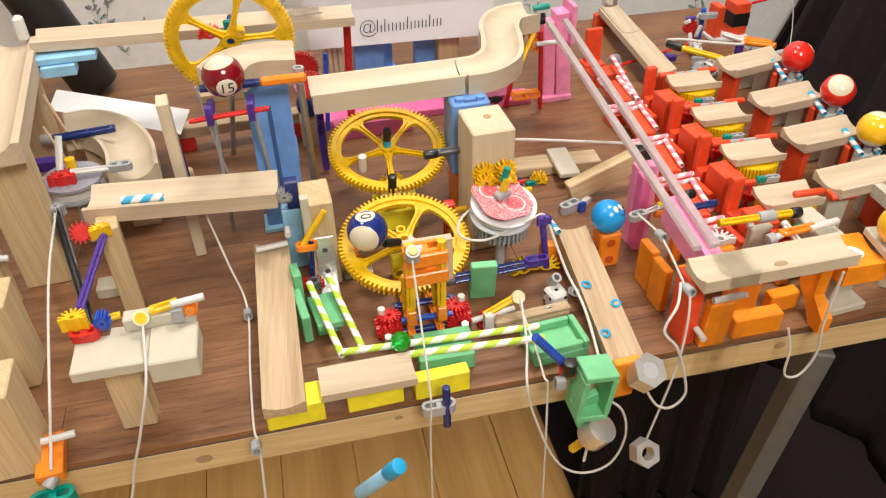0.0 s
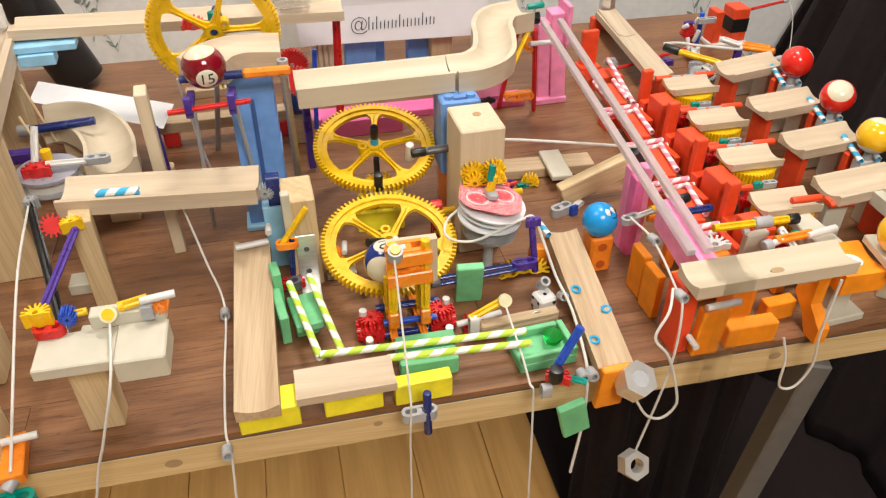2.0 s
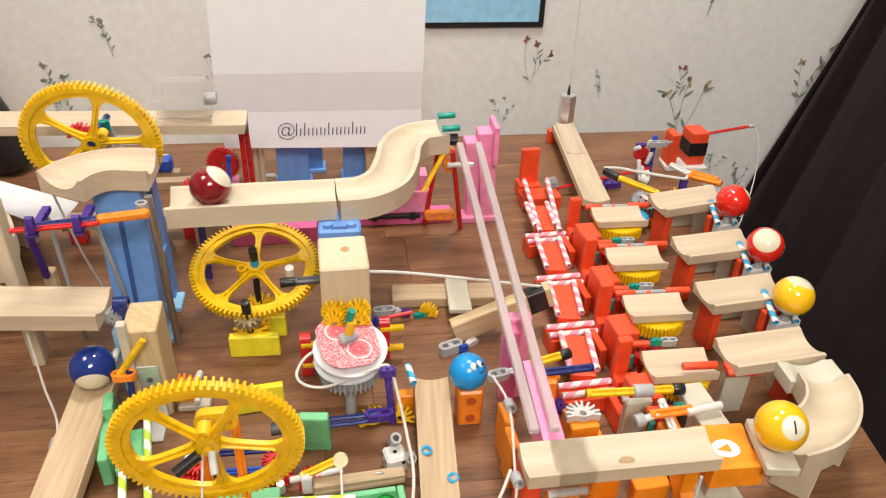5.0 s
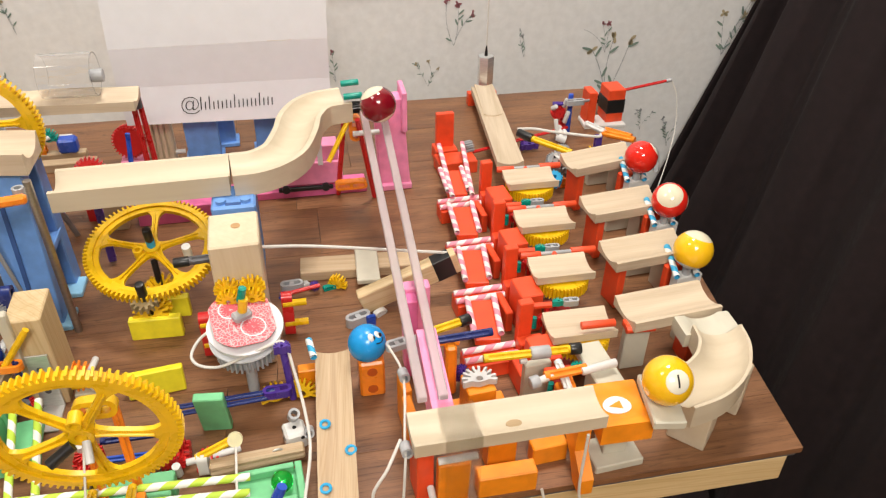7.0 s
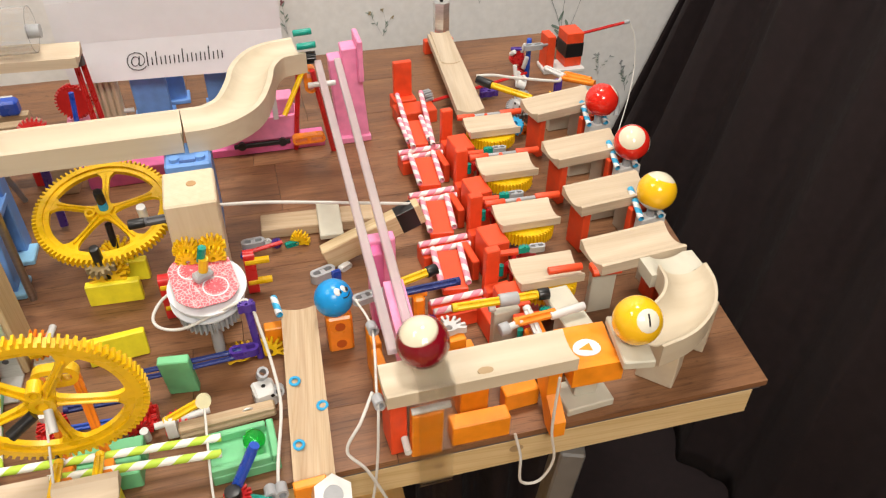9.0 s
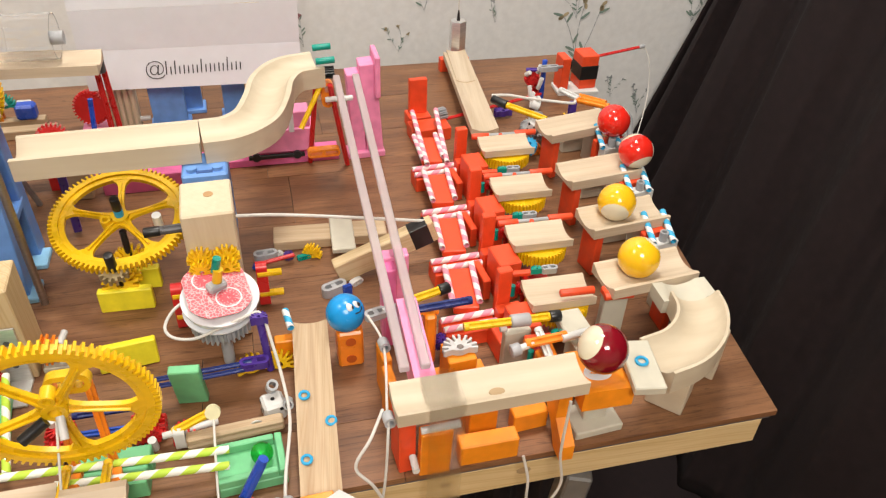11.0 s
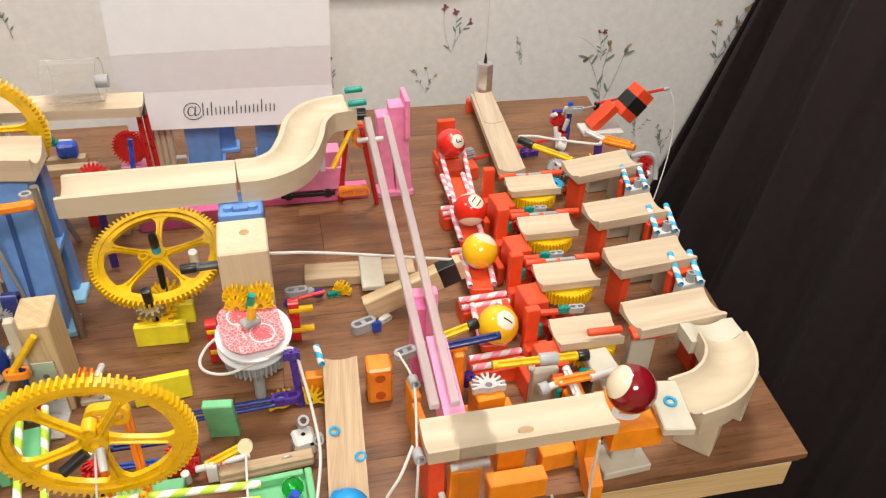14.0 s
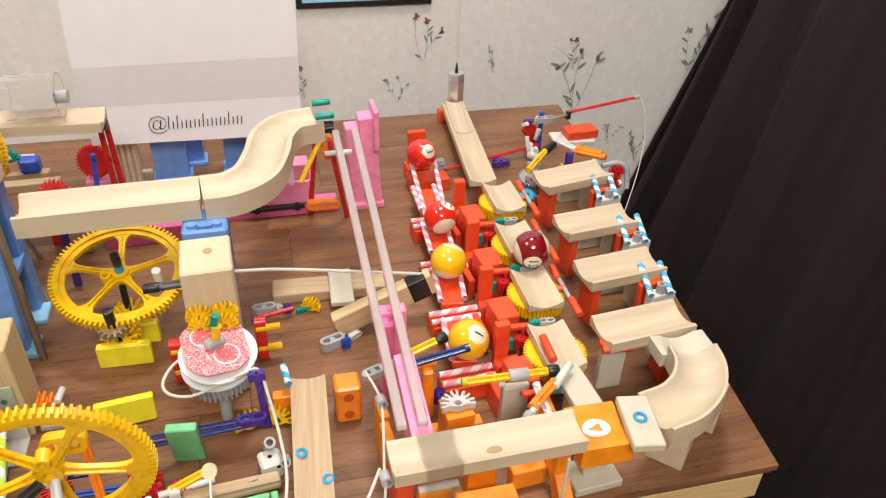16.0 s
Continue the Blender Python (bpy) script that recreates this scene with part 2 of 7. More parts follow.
def join(tmp, m=None, bm=None):
    if m is not None:
        bmesh.ops.transform(tmp, matrix=m, verts=tmp.verts[:])
    if bm is None:
        return tmp
    me = bpy.data.meshes.new("tmp")
    tmp.to_mesh(me)
    tmp.free()
    bm.from_mesh(me)
    bpy.data.meshes.remove(me)
    return bm


def between(p, q):
    """The pose at p whose z axis points to q, and the distance."""
    p, q = Vector(p), Vector(q)
    d = q - p
    return Matrix.Translation(p) @ d.to_track_quat("Z", "Y").to_matrix().to_4x4(), d.length


def rod_bm(r, length, seg=12, r2=None, m=None, bm=None, bevel=0.0):
    tmp = bmesh.new()
    bmesh.ops.create_cone(tmp, cap_ends=True, segments=seg, radius1=r, radius2=r if r2 is None else r2, depth=length,
                          matrix=Matrix.Translation((0, 0, length / 2)))
    if bevel:
        rim = [e for e in tmp.edges if all(len(f.verts) == seg or len(f.verts) == 4 for f in e.link_faces) and any(len(f.verts) == seg for f in e.link_faces)]
        bmesh.ops.bevel(tmp, geom=rim, offset=bevel, segments=2, affect="EDGES", profile=0.5)
    return join(tmp, m, bm)


def tube_bm(r, wall, length, seg=16, m=None, bm=None):
    tmp = bmesh.new()
    rings = []
    for rad, z in ((r, 0), (r, length), (r - wall, length), (r - wall, 0)):
        rings.append([tmp.verts.new((rad * math.cos(2 * math.pi * i / seg), rad * math.sin(2 * math.pi * i / seg), z)) for i in range(seg)])
    for k in range(4):
        a, b = rings[k], rings[(k + 1) % 4]
        for i in range(seg):
            tmp.faces.new((a[i], a[(i + 1) % seg], b[(i + 1) % seg], b[i]))
    bmesh.ops.recalc_face_normals(tmp, faces=tmp.faces[:])
    return join(tmp, m, bm)


def sweep_bm(profile, frames, m=None, bm=None, closed=True):
    """Carries a closed profile of (side, up) points along frames of (place, side, up)."""
    tmp = bmesh.new()
    rows = [[tmp.verts.new(Vector(p) + Vector(s) * a + Vector(u) * b) for a, b in profile] for p, s, u in frames]
    n = len(profile)
    for r0, r1 in zip(rows, rows[1:]):
        for i in range(n):
            tmp.faces.new((r0[i], r0[(i + 1) % n], r1[(i + 1) % n], r1[i]))
    tmp.faces.new(rows[0][::-1])
    tmp.faces.new(rows[-1])
    bmesh.ops.recalc_face_normals(tmp, faces=tmp.faces[:])
    return join(tmp, m, bm)


def groove_profile(w, h, r, deep):
    """A plank's cross-section with a round channel in its top."""
    pts = [(-w / 2, 0), (w / 2, 0), (w / 2, h)]
    half = math.sqrt(max(1e-9, r * r - (r - deep) ** 2))
    half = min(half, w / 2 - 0.0015)
    a = math.asin(half / r)
    low = h - (r - r * math.cos(a)) * 0 - deep
    for i in range(11):
        t = a - 2 * a * i / 10
        pts.append((r * math.sin(t), low + r - r * math.cos(t)))
    top = pts[3][1]
    pts[2] = (w / 2, top)
    pts.append((-w / 2, top))
    return pts


def straight_bm(length, w, h, deep=0.009, r=0.021, m=None, bm=None):
    """A grooved wooden track along x, from 0 to length."""
    prof = groove_profile(w, h, r, deep)
    frames = [((x, 0, 0), (0, 1, 0), (0, 0, 1)) for x in (0, length * 0.5, length)]
    tmp = sweep_bm(prof, frames)
    return join(tmp, m, bm)


def curve_bm(points, w, h, deep=0.009, r=0.021, walls=0.0, m=None, bm=None, steps=24):
    """A grooved track along a smooth plan curve through the points (x, y, z)."""
    pts = smooth(points, steps)
    frames = []
    for i, p in enumerate(pts):
        d = (pts[min(i + 1, len(pts) - 1)] - pts[max(i - 1, 0)])
        side = Vector((-d.y, d.x, 0)).normalized()
        frames.append((p, side, (0, 0, 1)))
    return join(sweep_bm(groove_profile(w, h, r, deep), frames), m, bm)


def smooth(points, steps=24):
    """Points along a Catmull-Rom curve through those given."""
    p = [Vector(q) for q in points]
    p = [2 * p[0] - p[1]] + p + [2 * p[-1] - p[-2]]
    out = []
    per = max(2, steps // (len(p) - 3))
    for i in range(1, len(p) - 2):
        for k in range(per):
            t = k / per
            a, b, c, d = p[i - 1], p[i], p[i + 1], p[i + 2]
            out.append(0.5 * (2 * b + (c - a) * t + (2 * a - 5 * b + 4 * c - d) * t * t + (3 * b - a - 3 * c + d) * t ** 3))
    out.append(p[-2])
    return out


def cord_bm(points, r=0.0016, steps=40, seg=8, m=None, bm=None):
    pts = smooth(points, steps) if len(points) > 2 else [Vector(q) for q in points]
    frames = []
    side = None
    for i, p in enumerate(pts):
        d = (pts[min(i + 1, len(pts) - 1)] - pts[max(i - 1, 0)]).normalized()
        if side is None:
            side = d.orthogonal().normalized()
        side = (side - d * side.dot(d)).normalized()
        frames.append((p, side, d.cross(side)))
    prof = [(r * math.cos(2 * math.pi * k / seg), r * math.sin(2 * math.pi * k / seg)) for k in range(seg)]
    return sweep_bm(prof, frames, m, bm)


def ball_bm(r, seg=32, m=None, bm=None):
    tmp = bmesh.new()
    bmesh.ops.create_uvsphere(tmp, u_segments=seg, v_segments=seg // 2, radius=r)
    return join(tmp, m, bm)


def mesh_of(name, bm, mat, smooth_angle=35):
    me = bpy.data.meshes.new(name)
    bm.to_mesh(me)
    bm.free()
    me.materials.append(mat)
    if smooth_angle:
        for p in me.polygons:
            p.use_smooth = True
        me.set_sharp_from_angle(angle=radians(smooth_angle))
    return me


def part(name, bm, mat, parent=None, label="", m=None, smooth_angle=35):
    """One mesh object under a thing or a part."""
    ob = new(name, mesh_of(name, bm, mat, smooth_angle))
    if parent is not None:
        ob.parent = parent
    if m is not None:
        ob.matrix_basis = m
    return tagged(ob, label)


def thing(name, m, label, category, group="", kind=""):
    ob = new(name)
    ob.empty_display_size = 0.01
    ob.matrix_basis = m
    return tagged(ob, label, category, group, kind)


def solid(name, bm, mat, m, label, category, group="", kind="", smooth_angle=35):
    """A thing that is one mesh."""
    ob = part(name, bm, mat, None, label, m, smooth_angle)
    return tagged(ob, label, category, group, kind)


def rods(name, mat, r, ends, parent, label="", seg=12):
    for p, q in ends:
        m, n = between(p, q)
        part(name, ribbed_bm(r, n) if name in ("rod", "arm", "axle", "leg", "bar") and mat not in (PINE_Z, GREY, IRON) else rod_bm(r, n, seg, bevel=r * 0.2), mat, parent, label, m)


def plate_ring(outer, inner, t, bm=None):
    """A flat moulding between two outlines of as many points, from z = -t/2 to t/2."""
    bm = bm or bmesh.new()
    loops = [[bm.verts.new((x, y, z)) for x, y in pts] for pts, z in ((outer, -t / 2), (outer, t / 2), (inner, t / 2), (inner, -t / 2))]
    n = len(outer)
    for k in range(4):
        a, b = loops[k], loops[(k + 1) % 4]
        for i in range(n):
            bm.faces.new((a[i], a[(i + 1) % n], b[(i + 1) % n], b[i]))
    bmesh.ops.recalc_face_normals(bm, faces=bm.faces[:])
    return bm


def star_outline(half):
    """A snowflake connector of forked arms with unit reach: all round, or five arms over a straight foot."""
    pts = []
    for k in range(5 if half else 8):
        a = k * math.pi / 4
        for d, r in ((-0.30, 0.50), (-0.27, 0.92), (-0.20, 1.0), (-0.10, 1.0), (-0.09, 0.66), (0.09, 0.66), (0.10, 1.0), (0.20, 1.0), (0.27, 0.92), (0.30, 0.50)):
            pts.append((a + d, r))
    if half:
        pts += [(math.pi * 1.25, 0.34), (math.pi * 1.5, 0.28), (math.pi * 1.75, 0.34)]
    return [(r * math.cos(a), r * math.sin(a)) for a, r in pts], [(0.2 * math.cos(a), 0.2 * math.sin(a)) for a, r in pts]


def star_bm(r, t, half=True, m=None):
    """A moulded snowflake connector in its own xy plane."""
    outer, inner = star_outline(half)
    return join(plate_ring([(x * r, y * r) for x, y in outer], [(x * r, y * r) for x, y in inner], t), m)


def clip_bm(sx, sy, sz, bevel=0.001, m=None):
    """A moulded connector that fills a box: a snowflake where the box is compact, a slotted link where it is long."""
    dims = sorted(((sx, 0), (sy, 1), (sz, 2)))
    t, (a, ia), (c, ic) = dims[0][0], dims[1], dims[2]
    if c / a < 1.75:
        half = c / a >= 1.25
        outer, inner = star_outline(half)
        ky, y0 = (a / 1.35, -0.35 * a / 1.35 + 0.0) if half else (a / 2, 0.0)
        bm = plate_ring([(x * c / 2, y * ky + y0) for x, y in outer], [(x * c / 2, y * ky + y0) for x, y in inner], t)
    else:
        def stadium(w, h):
            pts = []
            for k in range(24):
                g = 2 * math.pi * (k + 0.5) / 24
                pts.append((math.copysign(w - h, math.cos(g)) + h * math.cos(g), h * math.sin(g)))
            return pts
        bm = plate_ring(stadium(c / 2, a / 2), stadium(c / 2 - a * 0.26, a * 0.24), t)
        box_bm(a * 0.42, a * 0.56, t * 0.84, 0, pose(0, 0, -t * 0.42), bm)
    it = dims[0][1]
    cols = {ic: Vector((1, 0, 0)), ia: Vector((0, 1, 0)), it: Vector((0, 0, 1))}
    turn = Matrix((cols[0], cols[1], cols[2])).to_4x4()
    bmesh.ops.transform(bm, matrix=turn, verts=bm.verts[:])
    if turn.determinant() < 0:
        bmesh.ops.reverse_faces(bm, faces=bm.faces[:])
    bmesh.ops.transform(bm, matrix=Matrix.Translation((0, 0, sz / 2)), verts=bm.verts[:])
    return join(bm, m)


def ribbed_bm(r, n):
    """A ribbed construction rod with round ends."""
    prof = []
    for k in range(4):
        a = k * math.pi / 2
        for da, rr in ((-0.28, 1.0), (0.28, 1.0), (0.62, 0.62), (0.95, 0.62)):
            prof.append((rr * r * math.cos(a + da), rr * r * math.sin(a + da)))
    bm = bmesh.new()
    e = min(0.004, n * 0.18)
    sweep_bm(prof, [((0, 0, e), (1, 0, 0), (0, 1, 0)), ((0, 0, n - e), (1, 0, 0), (0, 1, 0))], None, bm)
    for z in (0, n - e):
        rod_bm(r * 0.96, e, 12, m=pose(0, 0, z), bm=bm)
    return bm


def lettering(text, size, depth=0.0002, thin=0.0):
    """The mesh of a line of text in the built-in font, in its own xy plane, centred."""
    cu = bpy.data.curves.new("lettering", "FONT")
    cu.body, cu.size, cu.align_x, cu.align_y, cu.extrude, cu.resolution_u = text, size, "CENTER", "CENTER", depth, 3
    cu.offset = thin
    ob = bpy.data.objects.new("lettering", cu)
    scene.collection.objects.link(ob)
    bpy.context.view_layer.update()
    me = bpy.data.meshes.new_from_object(ob.evaluated_get(bpy.context.evaluated_depsgraph_get()))
    bpy.data.objects.remove(ob)
    bm = bmesh.new()
    bm.from_mesh(me)
    bpy.data.meshes.remove(me)
    return bm


def gear_bm(r, teeth, thick, rim, tooth=0.004):
    """A toothed ring round z, from z = 0 to thick, in one piece."""
    outer, inner = [], []
    for k in range(teeth):
        for share, out in ((-0.5, 0.0), (-0.26, 0.0), (-0.17, 1.0), (0.17, 1.0), (0.26, 0.0)):
            a = 2 * math.pi * (k + share) / teeth
            rad, hole = r - tooth + tooth * out, r - tooth - rim
            outer.append((rad * math.cos(a), rad * math.sin(a)))
            inner.append((hole * math.cos(a), hole * math.sin(a)))
    return join(plate_ring(outer, inner, thick), pose(0, 0, thick / 2))


def gear_thing(m, label, group="large gears", r=0.067, mat=None, turn=0.0):
    """A large wheel: toothed rim with an inner ledge, hub and five flared, ribbed spokes."""
    g = thing("gear_wheel", m, label, "gear wheel", group)
    mat = mat or YELLOW
    part("rim", gear_bm(r, 82, 0.0075, 0.0050), mat, g)
    part("ledge", tube_bm(r - 0.0088, 0.0052, 0.0042, 72, pose(0, 0, 0.0012)), mat, g)
    part("hub", tube_bm(0.008, 0.004, 0.010, 20, pose(0, 0, -0.0015)), mat, g)
    part("boss", tube_bm(0.0048, 0.0022, 0.010, 16, Matrix.Rotation(radians(turn + 36), 4, "Z") @ pose(0.013, 0, -0.0012)), mat, g)
    a, b = 0.0065, r - 0.0125
    for k in range(5):
        side = []
        for i in range(15):
            s = i / 14
            side.append((a + (b - a) * s, 0.0026 + 0.0035 * math.exp(-s / 0.12) + 0.0105 * math.exp(-(1 - s) / 0.085)))
        outline = [(x, -w) for x, w in side] + [(x, w) for x, w in reversed(side)]
        bm = bmesh.new()
        lo = [bm.verts.new((x, y, 0.0014)) for x, y in outline]
        hi = [bm.verts.new((x, y, 0.0050)) for x, y in outline]
        n = len(side)
        for rim_, flip in ((lo, True), (hi, False)):
            for i in range(n - 1):
                f = [rim_[i], rim_[i + 1], rim_[2 * n - 2 - i], rim_[2 * n - 1 - i]]
                bm.faces.new(f[::-1] if flip else f)
        for i in range(2 * n):
            j = (i + 1) % (2 * n)
            bm.faces.new((lo[i], lo[j], hi[j], hi[i]))
        box_bm(b - a - 0.006, 0.0016, 0.0026, 0.0004, pose((a + b) / 2 - 0.003, 0, 0.0049), bm)
        part("spoke", bm, mat, g, "", Matrix.Rotation(radians(turn + 72 * k), 4, "Z"))
    return g

# ---- the room ----
def slab(name, lo, hi, mat, label="", kind="structure", category="", bevel=0.0):
    s = [b - a for a, b in zip(lo, hi)]
    ob = part(name, box_bm(*s, bevel), mat, None, label, pose((lo[0] + hi[0]) / 2, (lo[1] + hi[1]) / 2, lo[2]), 0)
    return tagged(ob, label, category, "", kind)


FLOOR_Z = -0.74
floor = slab("floor", (-2.2, -2.2, FLOOR_Z - 0.05), (2.2, 1.04, FLOOR_Z - 0.008), FLOORING, "warm brown laminate plank floor", category="floor")
plank_bm = box_bm(0.1385, 0.998, 0.0075, 0.0008)
plank_mesh = None
for i in range(15):
    for j in range(3):
        px, py = -1.2 + 0.14 * i, -1.62 + 1.0 * j + (0.07 * (i % 3) - 0.07)
        if plank_mesh is None:
            first = part("floor_plank", plank_bm, FLOORING, floor, "", pose(px, py, 0), 0)
            plank_mesh = first.data
        else:
            first = new("floor_plank", plank_mesh)
            first.parent = floor
        first.matrix_parent_inverse = Matrix()
        first.matrix_basis = floor.matrix_basis.inverted() @ pose(px, py, FLOOR_Z - 0.0079)
wall_north = slab("wall_north", (-2.2, 0.96, FLOOR_Z), (2.2, 1.04, 1.7), WALLPAPER, "pale grey wallpaper with small flower sprigs", category="wall")
slab("wall_south", (-2.2, -2.28, FLOOR_Z), (2.2, -2.2, 1.7), WALLPAPER, "plain pale wall behind the camera", category="wall")
slab("wall_east", (2.2, -2.28, FLOOR_Z), (2.28, 1.04, 1.7), WALLPAPER, "plain pale side wall", category="wall")
slab("wall_west", (-2.28, -2.28, FLOOR_Z), (-2.2, 1.04, 1.7), WALLPAPER, "plain pale side wall", category="wall")
slab("ceiling", (-2.28, -2.28, 1.7), (2.28, 1.04, 1.75), CEILING, "plain white ceiling", category="ceiling")

# the table: laminate planks on a board frame with metal legs
table = thing("table", pose(0, 0, 0), "brown laminate work table with pale wooden edge boards", "table")


def quad_plate(corners, z0, z1):
    bm = bmesh.new()
    lo = [bm.verts.new((x, y, z0)) for x, y in corners]
    hi = [bm.verts.new((x, y, z1)) for x, y in corners]
    n = len(corners)
    bm.faces.new(lo[::-1])
    bm.faces.new(hi)
    for i in range(n):
        bm.faces.new((lo[i], lo[(i + 1) % n], hi[(i + 1) % n], hi[i]))
    bmesh.ops.recalc_face_normals(bm, faces=bm.faces[:])
    return bm


def right_edge(y):
    return 0.600 + 0.113 * y


yy = [0.0, 0.062, 0.158, 0.254, 0.35, 0.446, 0.542, 0.638, 0.738]
for a, b in zip(yy, yy[1:]):
    cuts = [-0.95, random.uniform(-0.5, -0.2), random.uniform(0.05, 0.35), None]
    for k in range(3):
        x0, x1 = cuts[k], cuts[k + 1]
        g = 0.00025
        xa, xb = (right_edge(a), right_edge(b)) if x1 is None else (x1, x1)
        part("plank", quad_plate([(x0 + g, a + g), (xa - g, a + g), (xb - g, b - g), (x0 + g, b - g)], -0.006, 0.0), LAMINATE, table, smooth_angle=0)
part("board", quad_plate([(-0.95, 0.002), (right_edge(0) - 0.004, 0.002), (right_edge(0.73) - 0.004, 0.735), (-0.95, 0.735)], -0.010, -0.0062), DARKGREY, table, "dark underside sheet", smooth_angle=0)
front_board = part("edge_board", box_bm(1.54, 0.02, 0.030, 0.001, pose(-0.18, 0.012, -0.040)), EDGE, table, "pale knotty wooden edge board")
part("edge_board", box_bm(0.735, 0.02, 0.030, 0.001, pose(0.628, 0.375, -0.040, 0, 0, 83.6)), EDGE, table, "pale wooden edge board")
for x, y, r in ((-0.35, 0.0, 0.004), (0.02, 0.0, 0.0025), (0.31, 0.0, 0.003), (0.375, 0.0, 0.004), (-0.14, 0, 0.0045)):
    part("knot", rod_bm(r, 0.0006, 14, m=pose(x, 0.0022, -0.024 + random.uniform(-0.004, 0.004), 90, 0, 0) @ Matrix.Diagonal((1.5, 1, 1, 1))), wood("knot_wood", (0.33, 0.22, 0.11), (0.44, 0.31, 0.17)) if x == -0.35 else bpy.data.materials["knot_wood"], front_board, "dark knot")
for (p, q) in (((0.43, 0.012, -0.041), (0.371, 0.03, FLOOR_Z)), ((0.55, 0.65, -0.041), (0.56, 0.6, FLOOR_Z)), ((-0.8, 0.05, -0.041), (-0.8, 0.05, FLOOR_Z)), ((-0.8, 0.65, -0.041), (-0.8, 0.65, FLOOR_Z))):
    m, n = between(p, q)
    part("leg", box_bm(0.032, 0.022, n, 0.002, m), PAINTED, table, "grey metal leg")


def cloth_bm(path, z0, z1, waves, depth, lean=0.0, nz=30, n=160, seed=1):
    """A hanging cloth: a plan line with folds that deepen downwards."""
    pts = smooth(path, n)
    bm = bmesh.new()
    grid = []
    L = len(pts)
    for j in range(nz + 1):
        v = j / nz
        z = z0 + (z1 - z0) * v
        row = []
        for i, p in enumerate(pts):
            u = i / (L - 1)
            d = (pts[min(i + 1, L - 1)] - pts[max(i - 1, 0)]).normalized()
            nrm = Vector((-d.y, d.x, 0))
            f = math.sin(u * waves * 6.28 + 1.5 * noise.noise((u * 3, v * 2, seed))) + 0.6 * noise.noise((u * 9, v * 3, seed + 4))
            crease = 0.35 * abs(math.sin(u * waves * 9.1 + v * 2.2 + 0.8 * noise.noise((u * 5, v, seed + 9))))
            q = p + nrm * depth * (f + crease) * (0.55 + 0.45 * (1 - v)) * (1.5 - 1.1 * u) + Vector((lean * (z - z0), 0, 0)) * (1 - u)
            row.append(bm.verts.new((q.x, q.y, z)))
        grid.append(row)
    for a, b in zip(grid, grid[1:]):
        for i in range(L - 1):
            bm.faces.new((a[i], a[i + 1], b[i + 1], b[i]))
    return bm


curtain = part("curtain", cloth_bm([(0.80, 0.935, 0), (0.84, 0.78, 0), (0.90, 0.45, 0), (0.97, 0.1, 0), (1.1, -0.6, 0)], FLOOR_Z + 0.01, 0.9, 7, 0.028, 0.34, 40, 260), CLOTH, None)
tagged(curtain, "black cloth curtain hanging in soft folds beside the table", "curtain", "", "structure")
drape = part("curtain", cloth_bm([(0.36, 0.30, 0), (0.45, 0.29, 0), (0.54, 0.28, 0), (0.61, 0.27, 0)], FLOOR_Z + 0.01, -0.045, 4, 0.02, 0.0, seed=5), CLOTH, None)
tagged(drape, "black cloth hanging below the table", "curtain", "", "structure")
for ob in (curtain, drape):
    mod = ob.modifiers.new("thickness", "SOLIDIFY")
    mod.thickness = 0.002

floor_cloth = slab("floor_cloth", (0.37, -0.9, FLOOR_Z + 0.002), (1.15, 0.93, FLOOR_Z + 0.008), CLOTH, "black cloth spread over the floor", category="cloth")

# ---- right-hand machine ----
def domino(m, mat, label, category="block", group="domino blocks", size=(0.0078, 0.024, 0.048)):
    return solid("domino_block", box_bm(*size, 0.0009), mat, m, label, category, group)


def straw(p, q, mat, label, group, r=0.0031):
    m, n = between(p, q)
    return solid("paper_straw", tube_bm(r, 0.0004, n, 14), mat, m, label, "straw", group)


def billiard_ball(at, colour_mat, label, number="", spot=(0, -1, 0.3), axis=(0, 0, 1), r=0.019):
    """A ball whose band, if any, winds round the given axis; the number stands in a pale spot."""
    turn = Vector(axis).to_track_quat("Z", "Y").to_matrix().to_4x4()
    b = thing("billiard_ball", Matrix.Translation(at), label, "ball", "billiard balls")
    part("sphere", ball_bm(r, 48), colour_mat, b, m=turn, smooth_angle=180)
    if number:
        d = Vector(spot).normalized()
        f = d.to_track_quat("Z", "Y").to_matrix().to_4x4()
        bm = bmesh.new()
        n, rr, ang = 28, r * 1.006, 0.50
        rings = [[bm.verts.new((0, 0, rr))]]
        for k in (0.2, 0.4, 0.6, 0.8, 0.93, 1.0):
            rad = rr if k < 1 else r * 0.998
            rings.append([bm.verts.new((rad * math.sin(ang * k) * math.cos(6.2832 * i / n), rad * math.sin(ang * k) * math.sin(6.2832 * i / n), rad * math.cos(ang * k))) for i in range(n)])
        for i in range(n):
            bm.faces.new((rings[0][0], rings[1][i], rings[1][(i + 1) % n]))
            for a, c in zip(rings[1:], rings[2:]):
                bm.faces.new((a[i], c[i], c[(i + 1) % n], a[(i + 1) % n]))
        spot_ = part("number_spot", bm, IVORY, b, "pale round number spot", f)
        tx = lettering(number, r * 0.74)
        for k in range(-6, 7):
            for side in ((1, 0, 0), (0, 1, 0)):
                bmesh.ops.bisect_plane(tx, geom=tx.verts[:] + tx.edges[:] + tx.faces[:], plane_co=Vector(side) * k * 0.0014, plane_no=side)
        for v in tx.verts:
            x, y = v.co.x, v.co.y
            v.co.z = math.sqrt(max(0, (r * 1.012) ** 2 - x * x - y * y)) + (v.co.z > 0) * 0.0001
        part("number", tx, BLACK, spot_, "black printed number", None, 0)
    return b


